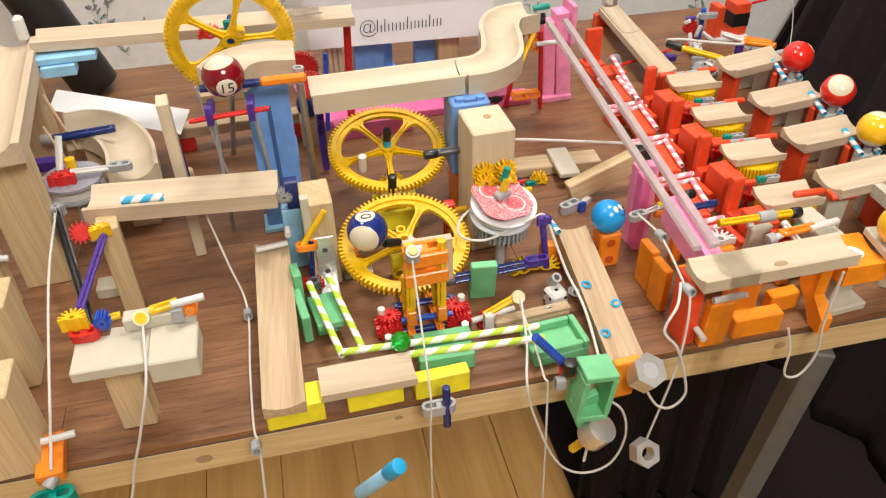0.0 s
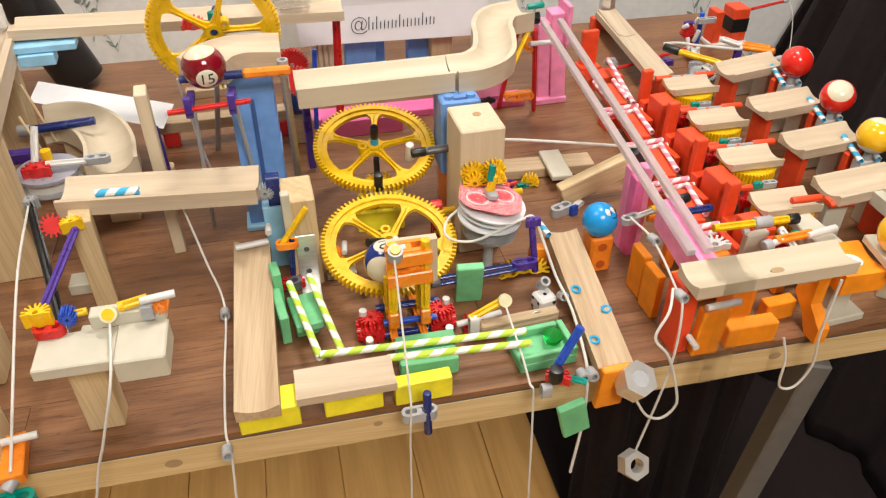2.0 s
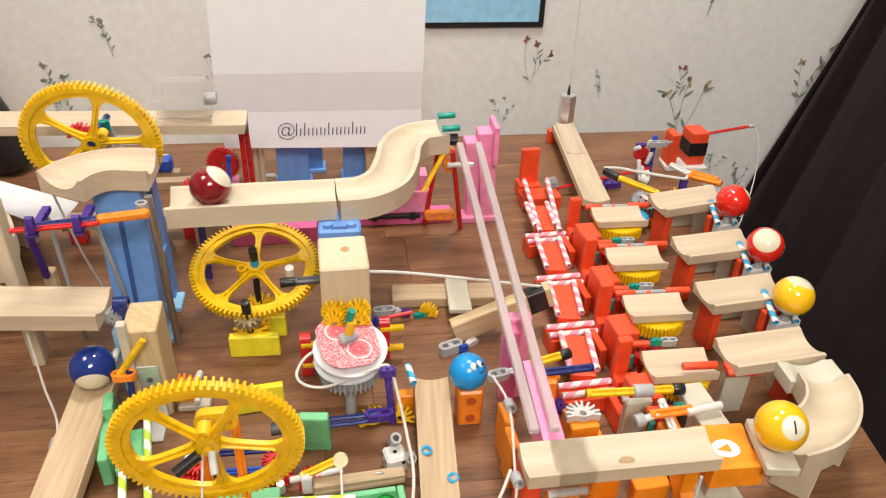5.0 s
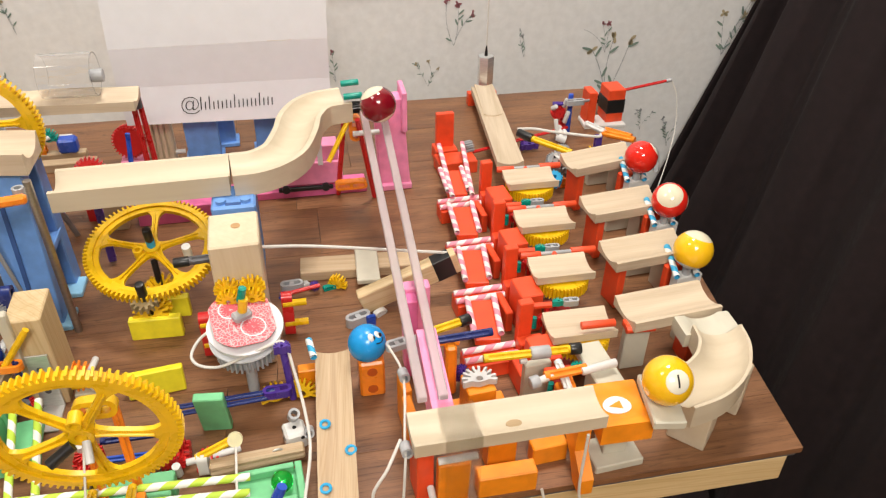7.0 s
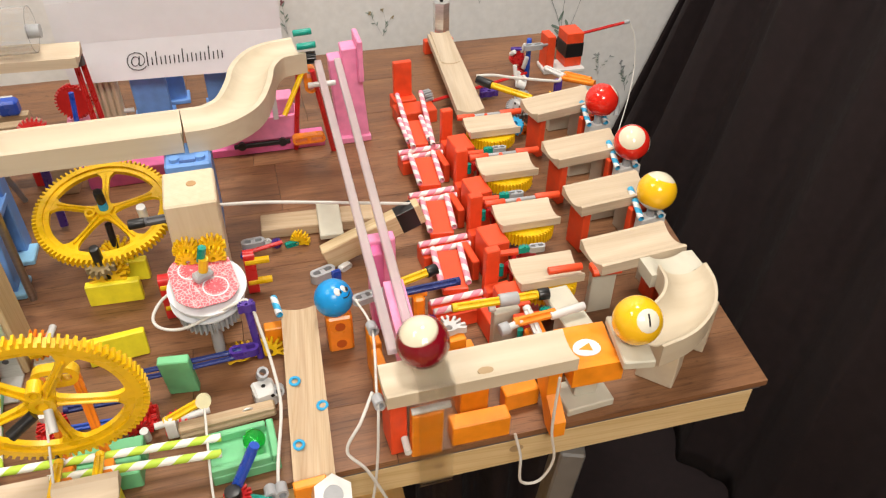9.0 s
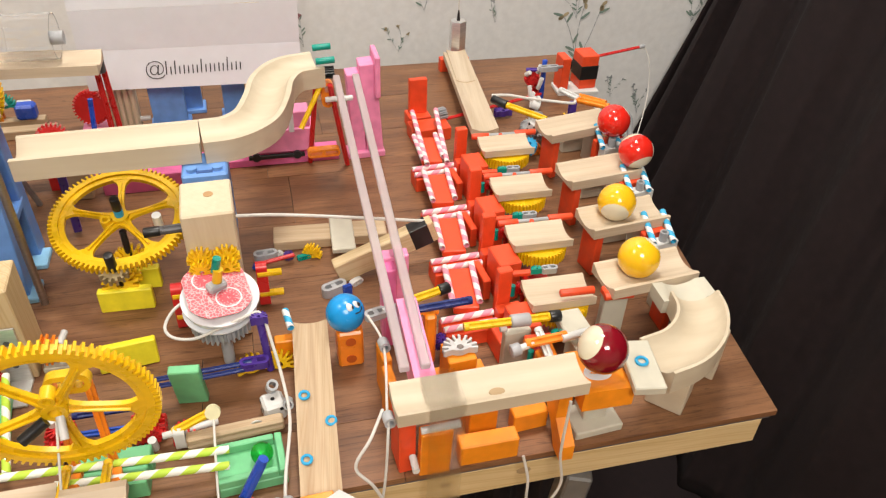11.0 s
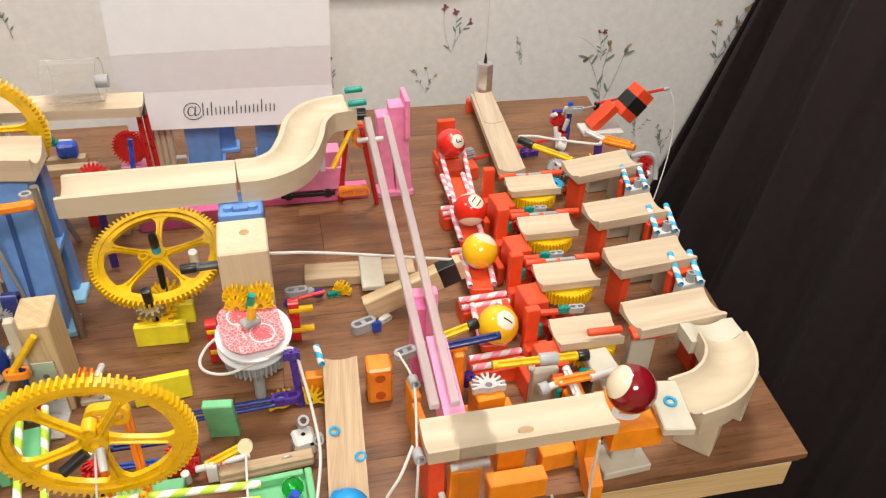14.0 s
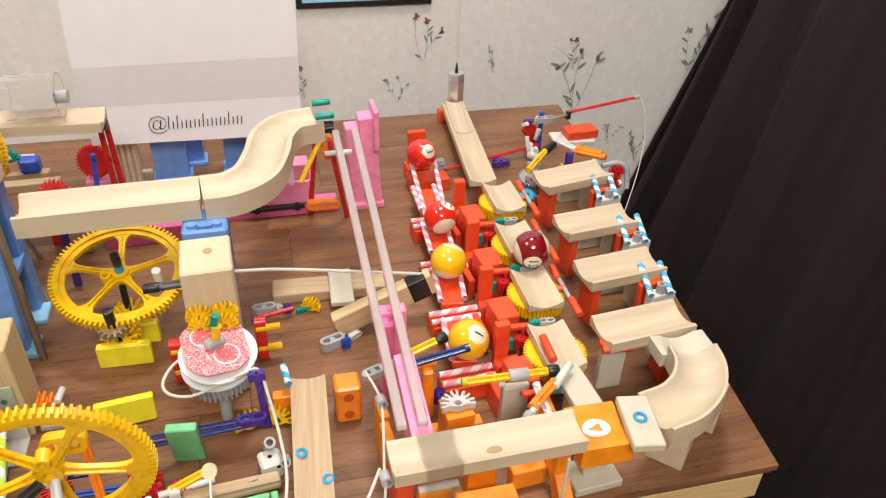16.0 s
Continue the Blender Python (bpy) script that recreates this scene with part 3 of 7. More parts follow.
AZURE = plastic("azure_rubber", (0.02, 0.36, 0.68), 0.4)
IVORY = plastic("ivory_resin", (0.78, 0.74, 0.62), 0.15, 0.03, 0.0)
BURGUNDY = ball_mat("burgundy_band", (0.2, 0.004, 0.012), True)
REDBALL = ball_mat("red_resin", (0.72, 0.022, 0.012), False)
REDBAND = ball_mat("red_band", (0.72, 0.022, 0.012), True)
YELLOWBALL = ball_mat("yellow_resin", (0.9, 0.52, 0.012), False)
YELLOWBAND = ball_mat("yellow_band", (0.9, 0.52, 0.012), True)
BLUEBAND = ball_mat("blue_band", (0.008, 0.03, 0.2), True)


def track(name, p, q, w, h, mat, label, group="wooden tracks", deep=0.009, r=0.021, roll=0.0):
    """A grooved track whose underside runs from p to q."""
    p, q = Vector(p), Vector(q)
    d = q - p
    x = d.normalized()
    y = Vector((-x.y, x.x, 0)).normalized()
    z = x.cross(y)
    m = Matrix.Translation(p) @ Matrix((x, y, z)).transposed().to_4x4() @ pose(0, 0, 0, roll)
    return solid(name, straight_bm(d.length, w, h, deep, r), mat, m, label, "track", group)


# four ball launchers: a track on posts, with a straw cradle for the ball at its outer end
ROWS_Y = (0.388, 0.302, 0.209, 0.118)
LAUNCH = []
HELD = ((0.598, 0.364), (0.590, 0.271), (0.573, 0.182), (0, 0))
for k, (x0, y0, x1, y1) in enumerate(((0.523, 0.3965, 0.611, 0.4125), (0.511, 0.2985, 0.595, 0.3075), (0.5005, 0.2122, 0.5845, 0.2205), (0.483, 0.126, 0.569, 0.1335))):
    ang = math.degrees(math.atan2(y1 - y0, x1 - x0))
    ux, uy = math.cos(radians(ang)), math.sin(radians(ang))
    track("launch_track", (x0, y0, 0.0535), (x1, y1, 0.0545), 0.041, 0.0105, BEECH, "short pale grooved wooden track on red blocks", "launch tracks", 0.0065, 0.026)
    if k < 3:
        domino(pose(x0 + 0.012 * ux, y0 + 0.012 * uy, 0, 0, 0, ang + 4), RED, "upright red domino block under a wooden track", group="red support blocks", size=(0.0085, 0.026, 0.053))
    domino(pose(x1 - 0.014 * ux, y1 - 0.014 * uy + 0.008, 0, 0, 0, ang), CREAM, "upright cream domino block under a wooden track", group="cream support blocks", size=(0.0085, 0.024, 0.053))
    if k < 3:
        bx, by = HELD[k]
        domino(pose(bx - 0.006, by + 0.0125, 0, 0, 0, 99), RED, "upright red domino block behind a white one", group="red support blocks", size=(0.0078, 0.026, 0.0545))
        domino(pose(bx - 0.001, by - 0.001, 0, 0, 0, 99), WHITE, "upright white domino block holding a straw cradle", group="white support blocks", size=(0.0120, 0.028, 0.0525))
        for s in (0.0, 0.021):
            straw((bx - 0.0175 + s, by - 0.011, 0.0568), (bx - 0.0085 + s, by + 0.033, 0.0615), S_BLUE, "short blue and white striped paper straw", "cradle straws")
        solid("connector", tube_bm(0.0042, 0.0016, 0.010, 14), GREY, pose(bx - 0.003, by - 0.002, 0.0527), "small grey plastic tube connector on a white block", "connector", "grey connectors")
        solid("cream_block", box_bm(0.046, 0.0085, 0.026, 0.001), CREAM, pose(x1 - 0.018, y1 + 0.034, 0, 0, 0, 4), "cream domino block lying on its edge behind a track", "block", "cream support blocks")
    LAUNCH.append((x0, y0, x1, y1))
domino(pose(0.4945, 0.1195, 0.0, 0, 0, 91), CREAM, "upright cream domino block beside a red peg", group="cream support blocks")
domino(pose(0.548, 0.122, 0.0, 0, 0, 0), RED, "upright red domino block under a white plate", group="red support blocks")

# the four tipping wheels, each with a grooved wooden chute on a yellow gear
TIPS = []
for k, (x, y) in enumerate(((0.473, 0.385), (0.462, 0.297), (0.452, 0.210), (0.441, 0.126))):
    w = thing("tipping_chute", pose(x, y, 0.048), "grooved wooden chute on a yellow gear wheel", "chute", "tipping chutes")
    part("chute", straight_bm(0.059, 0.035, 0.009, 0.0065, 0.026, pose(-0.0295, 0, 0.0005)), BEECH, w, "pale grooved wooden chute")
    gm = pose(0, 0, -0.0137)
    part("gear", gear_bm(0.0285, 48, 0.0120, 0.020, 0.0025), YELLOW, w, "yellow plastic gear", gm)
    part("hub", tube_bm(0.012, 0.007, 0.0130, 18), YELLOW, w, "", gm)
    TIPS.append((w, x, y))
    s = thing("wheel_stand", pose(x, y, 0), "grey rod and red connector stand under a yellow gear", "stand", "wheel stands")
    part("rod", rod_bm(0.0032, 0.034, 12), GREY, s)
    part("foot", box_bm(0.026, 0.020, 0.006, 0.001), DEEPRED, s)
    # release arms: rods on the near side of each wheel
    a = thing("release_lever", pose(x - 0.024, y - 0.048, 0.046, 0, 0, -3), "red, teal and grey connector rod arm beside a gear", "rod arm", "release arms")
    part("rod", box_bm(0.024, 0.0055, 0.005, 0.001, pose(-0.011, 0, 0)), RED, a, "red arm")
    part("clip", clip_bm(0.012, 0.007, 0.006, 0.001, pose(0.005, 0, 0.002)), TEAL, a, "teal connector")
    part("clip", clip_bm(0.016, 0.007, 0.006, 0.001, pose(0.017, -0.001, 0.002)), GREY, a, "grey slotted connector")
    part("clip", clip_bm(0.014, 0.012, 0.008, 0.001, pose(-0.008, -0.006, -0.014)), DEEPRED, a, "red lattice connector")
    part("pin", rod_bm(0.0026, 0.012, 10, m=pose(-0.017, -0.004, -0.020)), TEAL, a, "teal pin")
    part("post", rod_bm(0.0026, 0.047, 10, m=pose(-0.004, 0.001, -0.046)), DEEPRED, a, "red upright rod")

# red pegs that stop each chute
PEGS = []
for k, (x, y) in enumerate(((0.473, 0.385), (0.462, 0.297), (0.452, 0.210), (0.441, 0.126))):
    s = thing("stop_peg", pose(x, y, 0.051), "orange-red plastic peg on a grey pin beside a tipping chute", "peg", "stop pegs")
    for a, b, r_, mat in (((-0.033, -0.012, 0.0036, RED), (-0.012, 0.020, 0.0022, GREY), (0.020, 0.046, 0.0036, RED)) if k < 3 else ((-0.004, 0.027, 0.0036, RED),)):
        off = 0.0285 if k < 3 else -0.0125
        rods("peg" if mat is RED else "pin", mat, r_, [((a, off, 0.0 if k < 3 else 0.0115), (b, off - 0.001, 0.0 if k < 3 else 0.0115))], s, "" if mat is RED else "thin grey pin")
    if k < 3:
        rods("bracket", RED, 0.003, [((0.002, 0.012, -0.006), (0.002, 0.0285, 0.0))], s)
    PEGS.append((s, x, y))
sp4 = thing("stop_peg", pose(0.494, 0.1125, 0.0518), "orange-red plastic peg lying on a cream block", "peg", "stop pegs")
rods("peg", RED, 0.0036, [((-0.014, 0.0, 0.0), (0.013, -0.001, 0.0))], sp4)
part("tab", box_bm(0.005, 0.010, 0.007, 0.001, pose(-0.011, 0.006, -0.003)), RED, sp4)

# the stepped ball lane: red planks, pink straws and red dominoes
LANE = [(0.398, 0.482), (0.392, 0.398), (0.384, 0.309), (0.374, 0.224), (0.364, 0.139)]
for k, (x, y) in enumerate(LANE):
    lift = 0.016
    if k:
        x2, y2 = LANE[k - 1]
        ang = math.degrees(math.atan2(y2 - y, x2 - x)) - 90
        mid = ((x + x2) / 2, (y + y2) / 2)
        solid("lane_plank", box_bm(0.024, 0.058, 0.0078, 0.0009), RED, pose(mid[0], mid[1], lift, 0, 0, ang), "flat red plank of the ball lane", "plank", "lane planks")
        for s in (-1, 1):
            straw((x + s * 0.0125 + 0.002, y + 0.016, lift + 0.0112), (x2 + s * 0.0135 - 0.002, y2 - 0.013, lift + 0.0112), S_PINK, "pink and white striped paper straw along the ball lane", "lane straws")
        solid("lane_block", box_bm(0.050, 0.024, 0.0172, 0.0009), RED, pose(x, y, 0.0, 0, 0, 4), "flat red block across the ball lane", "block", "lane cross blocks")
        for s in (-1, 1):
            straw((x - 0.025, y + s * 0.0062 - 0.002, lift + 0.0045), (x + 0.025, y + s * 0.0062 + 0.001, lift + 0.0045), S_PINK, "pink and white striped paper straw across the ball lane", "cross straws")
    # gate blocks beside the lane
    if k:
        gx, gy = x + 0.040, y - 0.028
        solid("gate_block", box_bm(0.0225, 0.032, 0.046, 0.001), RED, pose(gx, gy, 0, 0, 0, 5), "red block beside the ball lane", "block", "gate blocks")
        solid("gate_block", box_bm(0.024, 0.012, 0.030, 0.001), RED, pose(gx - 0.002, gy + 0.029, 0, 0, 0, 5), "low red block behind an upright one", "block", "gate blocks")
        domino(pose(gx - 0.006, gy + 0.040, 0, 0, 0, 95), RED, "upright red domino block between gate blocks", group="gate dominoes", size=(0.0085, 0.0135, 0.066))
        solid("gate_flap", box_bm(0.0075, 0.034, 0.024, 0.001), RED, pose(x + 0.020, y - 0.022, 0.0, 0, 0, 5), "upright red plank beside the ball lane", "plank", "gate flaps")
        r_ = thing("gate_linkage", pose(gx + 0.018, gy + 0.030, 0.016, 0, 0, 5), "red and teal connector pieces beside a gate", "linkage", "gate linkages")
        part("clip", clip_bm(0.016, 0.010, 0.010, 0.001), DEEPRED, r_)
        part("pin", rod_bm(0.0026, 0.026, 10, m=pose(-0.008, -0.006, -0.016)), TEAL, r_, "teal pin")
        part("rod", rod_bm(0.0026, 0.024, 10, m=pose(-0.006, 0.0, 0.005, 0, 90, 0)), DEEPRED, r_)
# the stand at the lane's head
solid("lane_block", box_bm(0.052, 0.030, 0.018, 0.001), RED, pose(0.412, 0.512, 0.0, 0, 0, 4), "red block at the head of the ball lane", "block", "lane cross blocks")
domino(pose(0.404, 0.548, 0.018, 0, 0, 94), RED, "upright red domino block behind the ball lane", group="red support blocks")
solid("stand_block", box_bm(0.03, 0.026, 0.018, 0.001), RED, pose(0.404, 0.545, 0.0, 0, 0, 4), "low red block under an upright domino", "block", "lane cross blocks")
for s, x in ((-1, 0.389), (1, 0.420)):
    straw((0.396 + s * 0.012, 0.40, 0.0275), (x + 0.002, 0.520, 0.034), S_PINK, "pink and white striped paper straw at the lane's head", "lane straws")
solid("grey_clip", clip_bm(0.012, 0.018, 0.012, 0.002), GREY, pose(0.432, 0.532, 0.018, 10, 0, 20), "grey connector beside the lane", "connector", "grey connectors")

# long grooved ramp and the hanging weight at the back
track("back_ramp", (0.494, 0.702, 0.022), (0.470, 0.455, 0.028), 0.034, 0.010, BEECH, "long pale grooved wooden ramp at the table's back edge", "wooden tracks", 0.005, 0.03)
track("back_ramp", (0.497, 0.708, 0.0245), (0.485, 0.60, 0.026), 0.028, 0.009, BEECH, "short wooden track lying on a longer ramp", "wooden tracks", 0.004, 0.03)
solid("prop_block", box_bm(0.045, 0.012, 0.021, 0.001), RED, pose(0.495, 0.708, 0, 0, 0, 3), "flat red block under a ramp", "block", "red support blocks")
solid("prop_block", box_bm(0.012, 0.022, 0.028, 0.001), RED, pose(0.478, 0.47, 0.0, 0, 0, 3), "red block under a ramp", "block", "red support blocks")
wt = thing("hanging_weight", pose(0.503, 0.722, 0.027), "steel hexagonal weight hanging on a white cord", "weight")
part("body", rod_bm(0.0125, 0.045, 6, bevel=0.001), STEEL, wt, "hexagonal steel bar")
part("hook", rod_bm(0.0028, 0.016, 8, 0.001, pose(0, 0, 0.045)), BLACK, wt, "black hook")
part("cord", cord_bm([(0, 0, 0.058), (0.001, 0.003, 0.3), (0.002, 0.006, 1.67)], 0.0011), CORD, wt, "white cord")

# far right: stand with a toppling block and a fishing-rod arm
base = solid("flat_block", box_bm(0.062, 0.036, 0.006, 0.001), WHITE, pose(0.655, 0.611, 0, 0, 0, -4), "white flat block under red blocks", "block", "white support blocks")
FALLER = domino(pose(0.633, 0.614, 0.006, 0, 0, 2), RED, "upright red domino block on a white base", group="red support blocks", size=(0.0125, 0.026, 0.048))
TOPPLE = thing("toppling_block", pose(0.6690, 0.617, 0.006, 0, 0, 2), "red block with a black band standing on a white base", "block")
part("block", box_bm(0.026, 0.032, 0.050, 0.001), RED, TOPPLE, "red painted block")
part("band", box_bm(0.0272, 0.0332, 0.021, 0.0005, pose(0, 0, 0.014)), BLACK, TOPPLE, "black tape band")
arm = thing("fishing_rod", pose(0.6579, 0.645, 0.0288), "translucent red rod arm holding a white thread", "rod arm")
rods("rod", DEEPRED, 0.0022, [((0, 0, 0), (0.1077, 0.0, 0.0166))], arm)
rods("tip", GREY, 0.003, [((0.1077, 0.0, 0.0166), (0.1163, 0.0, 0.0179))], arm, "grey tip")
rods("sleeve", BLACK, 0.0042, [((0.002, 0.0, -0.010), (0.002, 0.0, 0.002))], arm, "black sleeve")
THREAD = solid("thread", cord_bm([(0.7742, 0.645, 0.0467), (0.7822, 0.635, 0.0247), (0.7822, 0.62, -0.0233), (0.755, 0.58, -0.07), (0.72, 0.545, -0.12), (0.70, 0.55, -0.09)], 0.0008), CORD, Matrix(), "thin white thread hanging off the table", "thread")
mech = thing("connector_mechanism", pose(0, 0, 0), "red, blue and white connector pieces in a small mechanism", "mechanism")
rods("post", ROYAL, 0.0036, [((0.5939, 0.588, 0.0), (0.5925, 0.586, 0.062))], mech, "royal blue rod")
part("bearing", clip_bm(0.028, 0.009, 0.007, 0.001, pose(0.594, 0.573, 0.052)), GREY, mech, "grey slotted connector")
rods("rod", GREY, 0.002, [((0.606, 0.574, 0.055), (0.6579, 0.645, 0.0248))], mech, "grey rod")
rods("rod", PURPLE, 0.0028, [((0.570, 0.594, 0.046), (0.590, 0.580, 0.050))], mech, "purple rod")
for k, (dx, dz, a) in enumerate(((0, 0, 0), (-0.006, 0.006, 60), (0.006, -0.004, 120))):
    part("clip", clip_bm(0.022, 0.010, 0.018, 0.001, pose(0.5795 + dx, 0.594, 0.022 + dz, 0, a, 20 * k)), DEEPRED, mech, "red lattice connector")
for p, q in (((0.583, 0.586, 0.044), (0.586, 0.582, 0.056)), ((0.568, 0.590, 0.040), (0.572, 0.584, 0.046)), ((0.586, 0.584, 0.020), (0.589, 0.580, 0.038)), ((0.572, 0.580, 0.010), (0.576, 0.572, 0.020))):
    rods("peg", WHITE, 0.0032, [(p, q)], mech, "white peg")
wc = thing("white_connector", pose(0.571, 0.556, 0.0, 0, 0, -20), "white and grey connectors on the table", "connector")
part("clip", clip_bm(0.012, 0.026, 0.012, 0.001, pose(0, 0, 0.008, 0, 20, 0)), WHITE, wc)
part("clip", clip_bm(0.020, 0.012, 0.008, 0.001, pose(0.004, -0.016, 0)), GREY, wc, "grey slotted connector")
rods("peg", WHITE, 0.003, [((-0.004, 0.010, 0.012), (-0.008, 0.014, 0.032)), ((0.002, -0.004, 0.016), (0.006, -0.006, 0.026))], wc, "white peg")
rhg = thing("red_connector", pose(0.660, 0.470, 0.0), "red connectors under a grey bent tube", "connector")
part("clip", clip_bm(0.018, 0.012, 0.020, 0.001, pose(0, 0, 0.012)), DEEPRED, rhg)
part("clip", clip_bm(0.018, 0.020, 0.010, 0.001, pose(0, 0, 0.001)), DEEPRED, rhg)
rods("peg", WHITE, 0.003, [((0.004, -0.012, 0.008), (0.004, -0.004, 0.010))], rhg, "white peg")
part("tube", cord_bm([(-0.020, 0.004, 0.030), (0.0, 0.002, 0.034), (0.012, -0.002, 0.028), (0.015, -0.006, 0.010), (0.014, -0.010, 0.0)], 0.0036), GREY, rhg, "grey bent tube")
cogs = thing("grey_gear", pose(0.5455, 0.480, 0.012, 10, 0, 0), "grey spur gear beside a white die", "gear")
part("rim", gear_bm(0.0195, 26, 0.008, 0.010, 0.003), GREY, cogs)
part("hub", tube_bm(0.010, 0.005, 0.010, 16), GREY, cogs)
part("shaft", rod_bm(0.003, 0.012, 10, m=pose(0, 0, -0.012)), GREY, cogs)
solid("blue_gear", gear_bm(0.011, 14, 0.012, 0.006, 0.002), AZURE, pose(0.5215, 0.437, 0.012, 20, 0, 0), "small bright blue gear below a die", "gear")
solid("orange_clip", clip_bm(0.018, 0.014, 0.014, 0.001), ORANGE_P, pose(0.5365, 0.447, 0.0, 0, 0, 10), "orange connector below a die", "connector")


def die(m, label="white six-sided die with black pips", size=0.016):
    d = thing("die", m, label, "die", "dice")
    body = part("cube", box_bm(size, size, size, size * 0.12, pose(0, 0, -size / 2)), WHITE, d)
    h, o = size / 2 + 0.00002, size * 0.26
    faces = {1: [(0, 0)], 2: [(-o, -o), (o, o)], 3: [(-o, -o), (0, 0), (o, o)], 4: [(-o, -o), (-o, o), (o, -o), (o, o)], 5: [(-o, -o), (-o, o), (o, -o), (o, o), (0, 0)], 6: [(-o, -o), (-o, 0), (-o, o), (o, -o), (o, 0), (o, o)]}
    spins = {1: pose(0, 0, 0), 6: pose(0, 0, 0, 180), 2: pose(0, 0, 0, 90), 5: pose(0, 0, 0, -90), 3: pose(0, 0, 0, 0, 90), 4: pose(0, 0, 0, 0, -90)}
    for n, spots in faces.items():
        for a, b in spots:
            part("pip", rod_bm(size * 0.1, 0.0003, 10, m=pose(a, b, h)), BLACK, body, "", spins[n])
    return d


DIE = die(pose(0.5335, 0.450, 0.036, 12, 4, 30))
LEVER = thing("yellow_lever", pose(0.5345, 0.450, 0.052), "yellow rod lever with a black sleeve", "lever")
rods("rod", YELLOW, 0.0042, [((0.008, -0.012, 0.0), (-0.031, 0.027, 0.003))], LEVER)
rods("sleeve", BLACK, 0.0056, [((-0.031, 0.027, 0.003), (-0.045, 0.045, 0.004))], LEVER, "black sleeve")
solid("purple_clip", clip_bm(0.026, 0.018, 0.008, 0.002), PURPLE, pose(0.523, 0.549, 0.004, 0, 0, 4), "purple connector on white feet", "connector", "purple connectors")
rr = thing("push_rod", pose(0.44, 0.53, 0.014), "long red plastic push rod lying on the table", "rod")
rods("rod", DEEPRED, 0.0022, [((0, 0, 0), (0.15, 0.05, 0.0))], rr)
ll = thing("orange_lever", pose(0, 0, 0), "white and orange rod lever", "lever")
rods("rod", WHITE, 0.0042, [((0.5955, 0.527, 0.045), (0.6085, 0.494, 0.047))], ll, "white rod")
rods("rod", ORANGE_P, 0.0044, [((0.6065, 0.496, 0.045), (0.636, 0.4605, 0.050))], ll, "orange rod")
rods("rod", ORANGE_P, 0.0036, [((0.612, 0.500, 0.048), (0.634, 0.468, 0.052))], ll, "orange rod")
yk = thing("yellow_clip", pose(0.598, 0.489, 0.0), "yellow and purple connector clips on the table", "connector")
part("clip", clip_bm(0.026, 0.014, 0.030, 0.001), YELLOW, yk)
part("clip", clip_bm(0.008, 0.008, 0.022, 0.001, pose(-0.002, -0.005, 0.028)), PURPLE, yk, "purple connector")
PULLED = solid("string", cord_bm([(0.489, 0.497, 0.060), (0.51, 0.494, 0.060), (0.5356, 0.487, 0.057), (0.5875, 0.474, 0.0525), (0.597, 0.480, 0.052)], 0.0019), CORD, Matrix(), "white cord along a lever", "cord", "cords")
solid("wedge", box_bm(0.016, 0.016, 0.018, 0.003), RED, pose(0.512, 0.448, 0, 0, 0, 40), "small red block beside a ramp", "block", "red support blocks")

# curved chute at the front corner and the flame box
arc = [(0.5475, 0.083, 0.0508), (0.5435, 0.062, 0.0506), (0.5300, 0.041, 0.0504), (0.508, 0.0255, 0.0502), (0.480, 0.0185, 0.0502)]
solid("curved_chute", curve_bm(arc, 0.043, 0.022, 0.012, 0.021, steps=32), MAPLE, Matrix(), "pale curved grooved wooden chute at the table corner", "chute")
track("white_plate", (0.5470, 0.1085, 0.0505), (0.5465, 0.0835, 0.0505), 0.051, 0.0135, CREAM, "white grooved block leading into the curved chute", "white support blocks", 0.0055, 0.026)
solid("prop_block", box_bm(0.032, 0.032, 0.0498, 0.001), MAPLE, pose(0.514, 0.034, 0, 0, 0, 45), "square pale wooden block under the curved chute", "block", "wooden support blocks")
solid("prop_block", box_bm(0.016, 0.034, 0.0500, 0.001), MAPLE, pose(0.5545, 0.060, 0, 0, 0, 45), "narrow pale wooden block under the curved chute", "block", "wooden support blocks")
solid("white_plate", box_bm(0.0245, 0.051, 0.0078, 0.001), CREAM, pose(0.4635, 0.0112, 0.0665, 0, 0, -9), "flat white plank with a blue ring on it", "plank", "white support blocks")


def ring_bm(r, t, m=None):
    frames = []
    for i in range(25):
        a = 2 * math.pi * i / 24
        frames.append(((r * math.cos(a), r * math.sin(a), t), (math.cos(a), math.sin(a), 0), (0, 0, 1)))
    return sweep_bm([(t * math.cos(k * math.pi / 4), t * math.sin(k * math.pi / 4)) for k in range(8)], frames, m)


solid("rubber_ring", ring_bm(0.0042, 0.0012), AZURE, pose(0.4635, 0.0125, 0.0743), "small blue rubber ring on a white plank", "ring", "blue rings")
fb = thing("flame_box", pose(0.4335, 0.0195, 0), "orange block with a white triangle emblem", "block")
fb_block = part("block", straight_bm(0.041, 0.044, 0.020, 0.0045, 0.034, pose(-0.0205, 0, 0.0462, 0, 0, -1)), ORANGE, fb)
def bent(bm, r=0.034):
    for v in bm.verts:
        v.co.z += r - math.sqrt(r * r - v.co.y * v.co.y)
    return bm


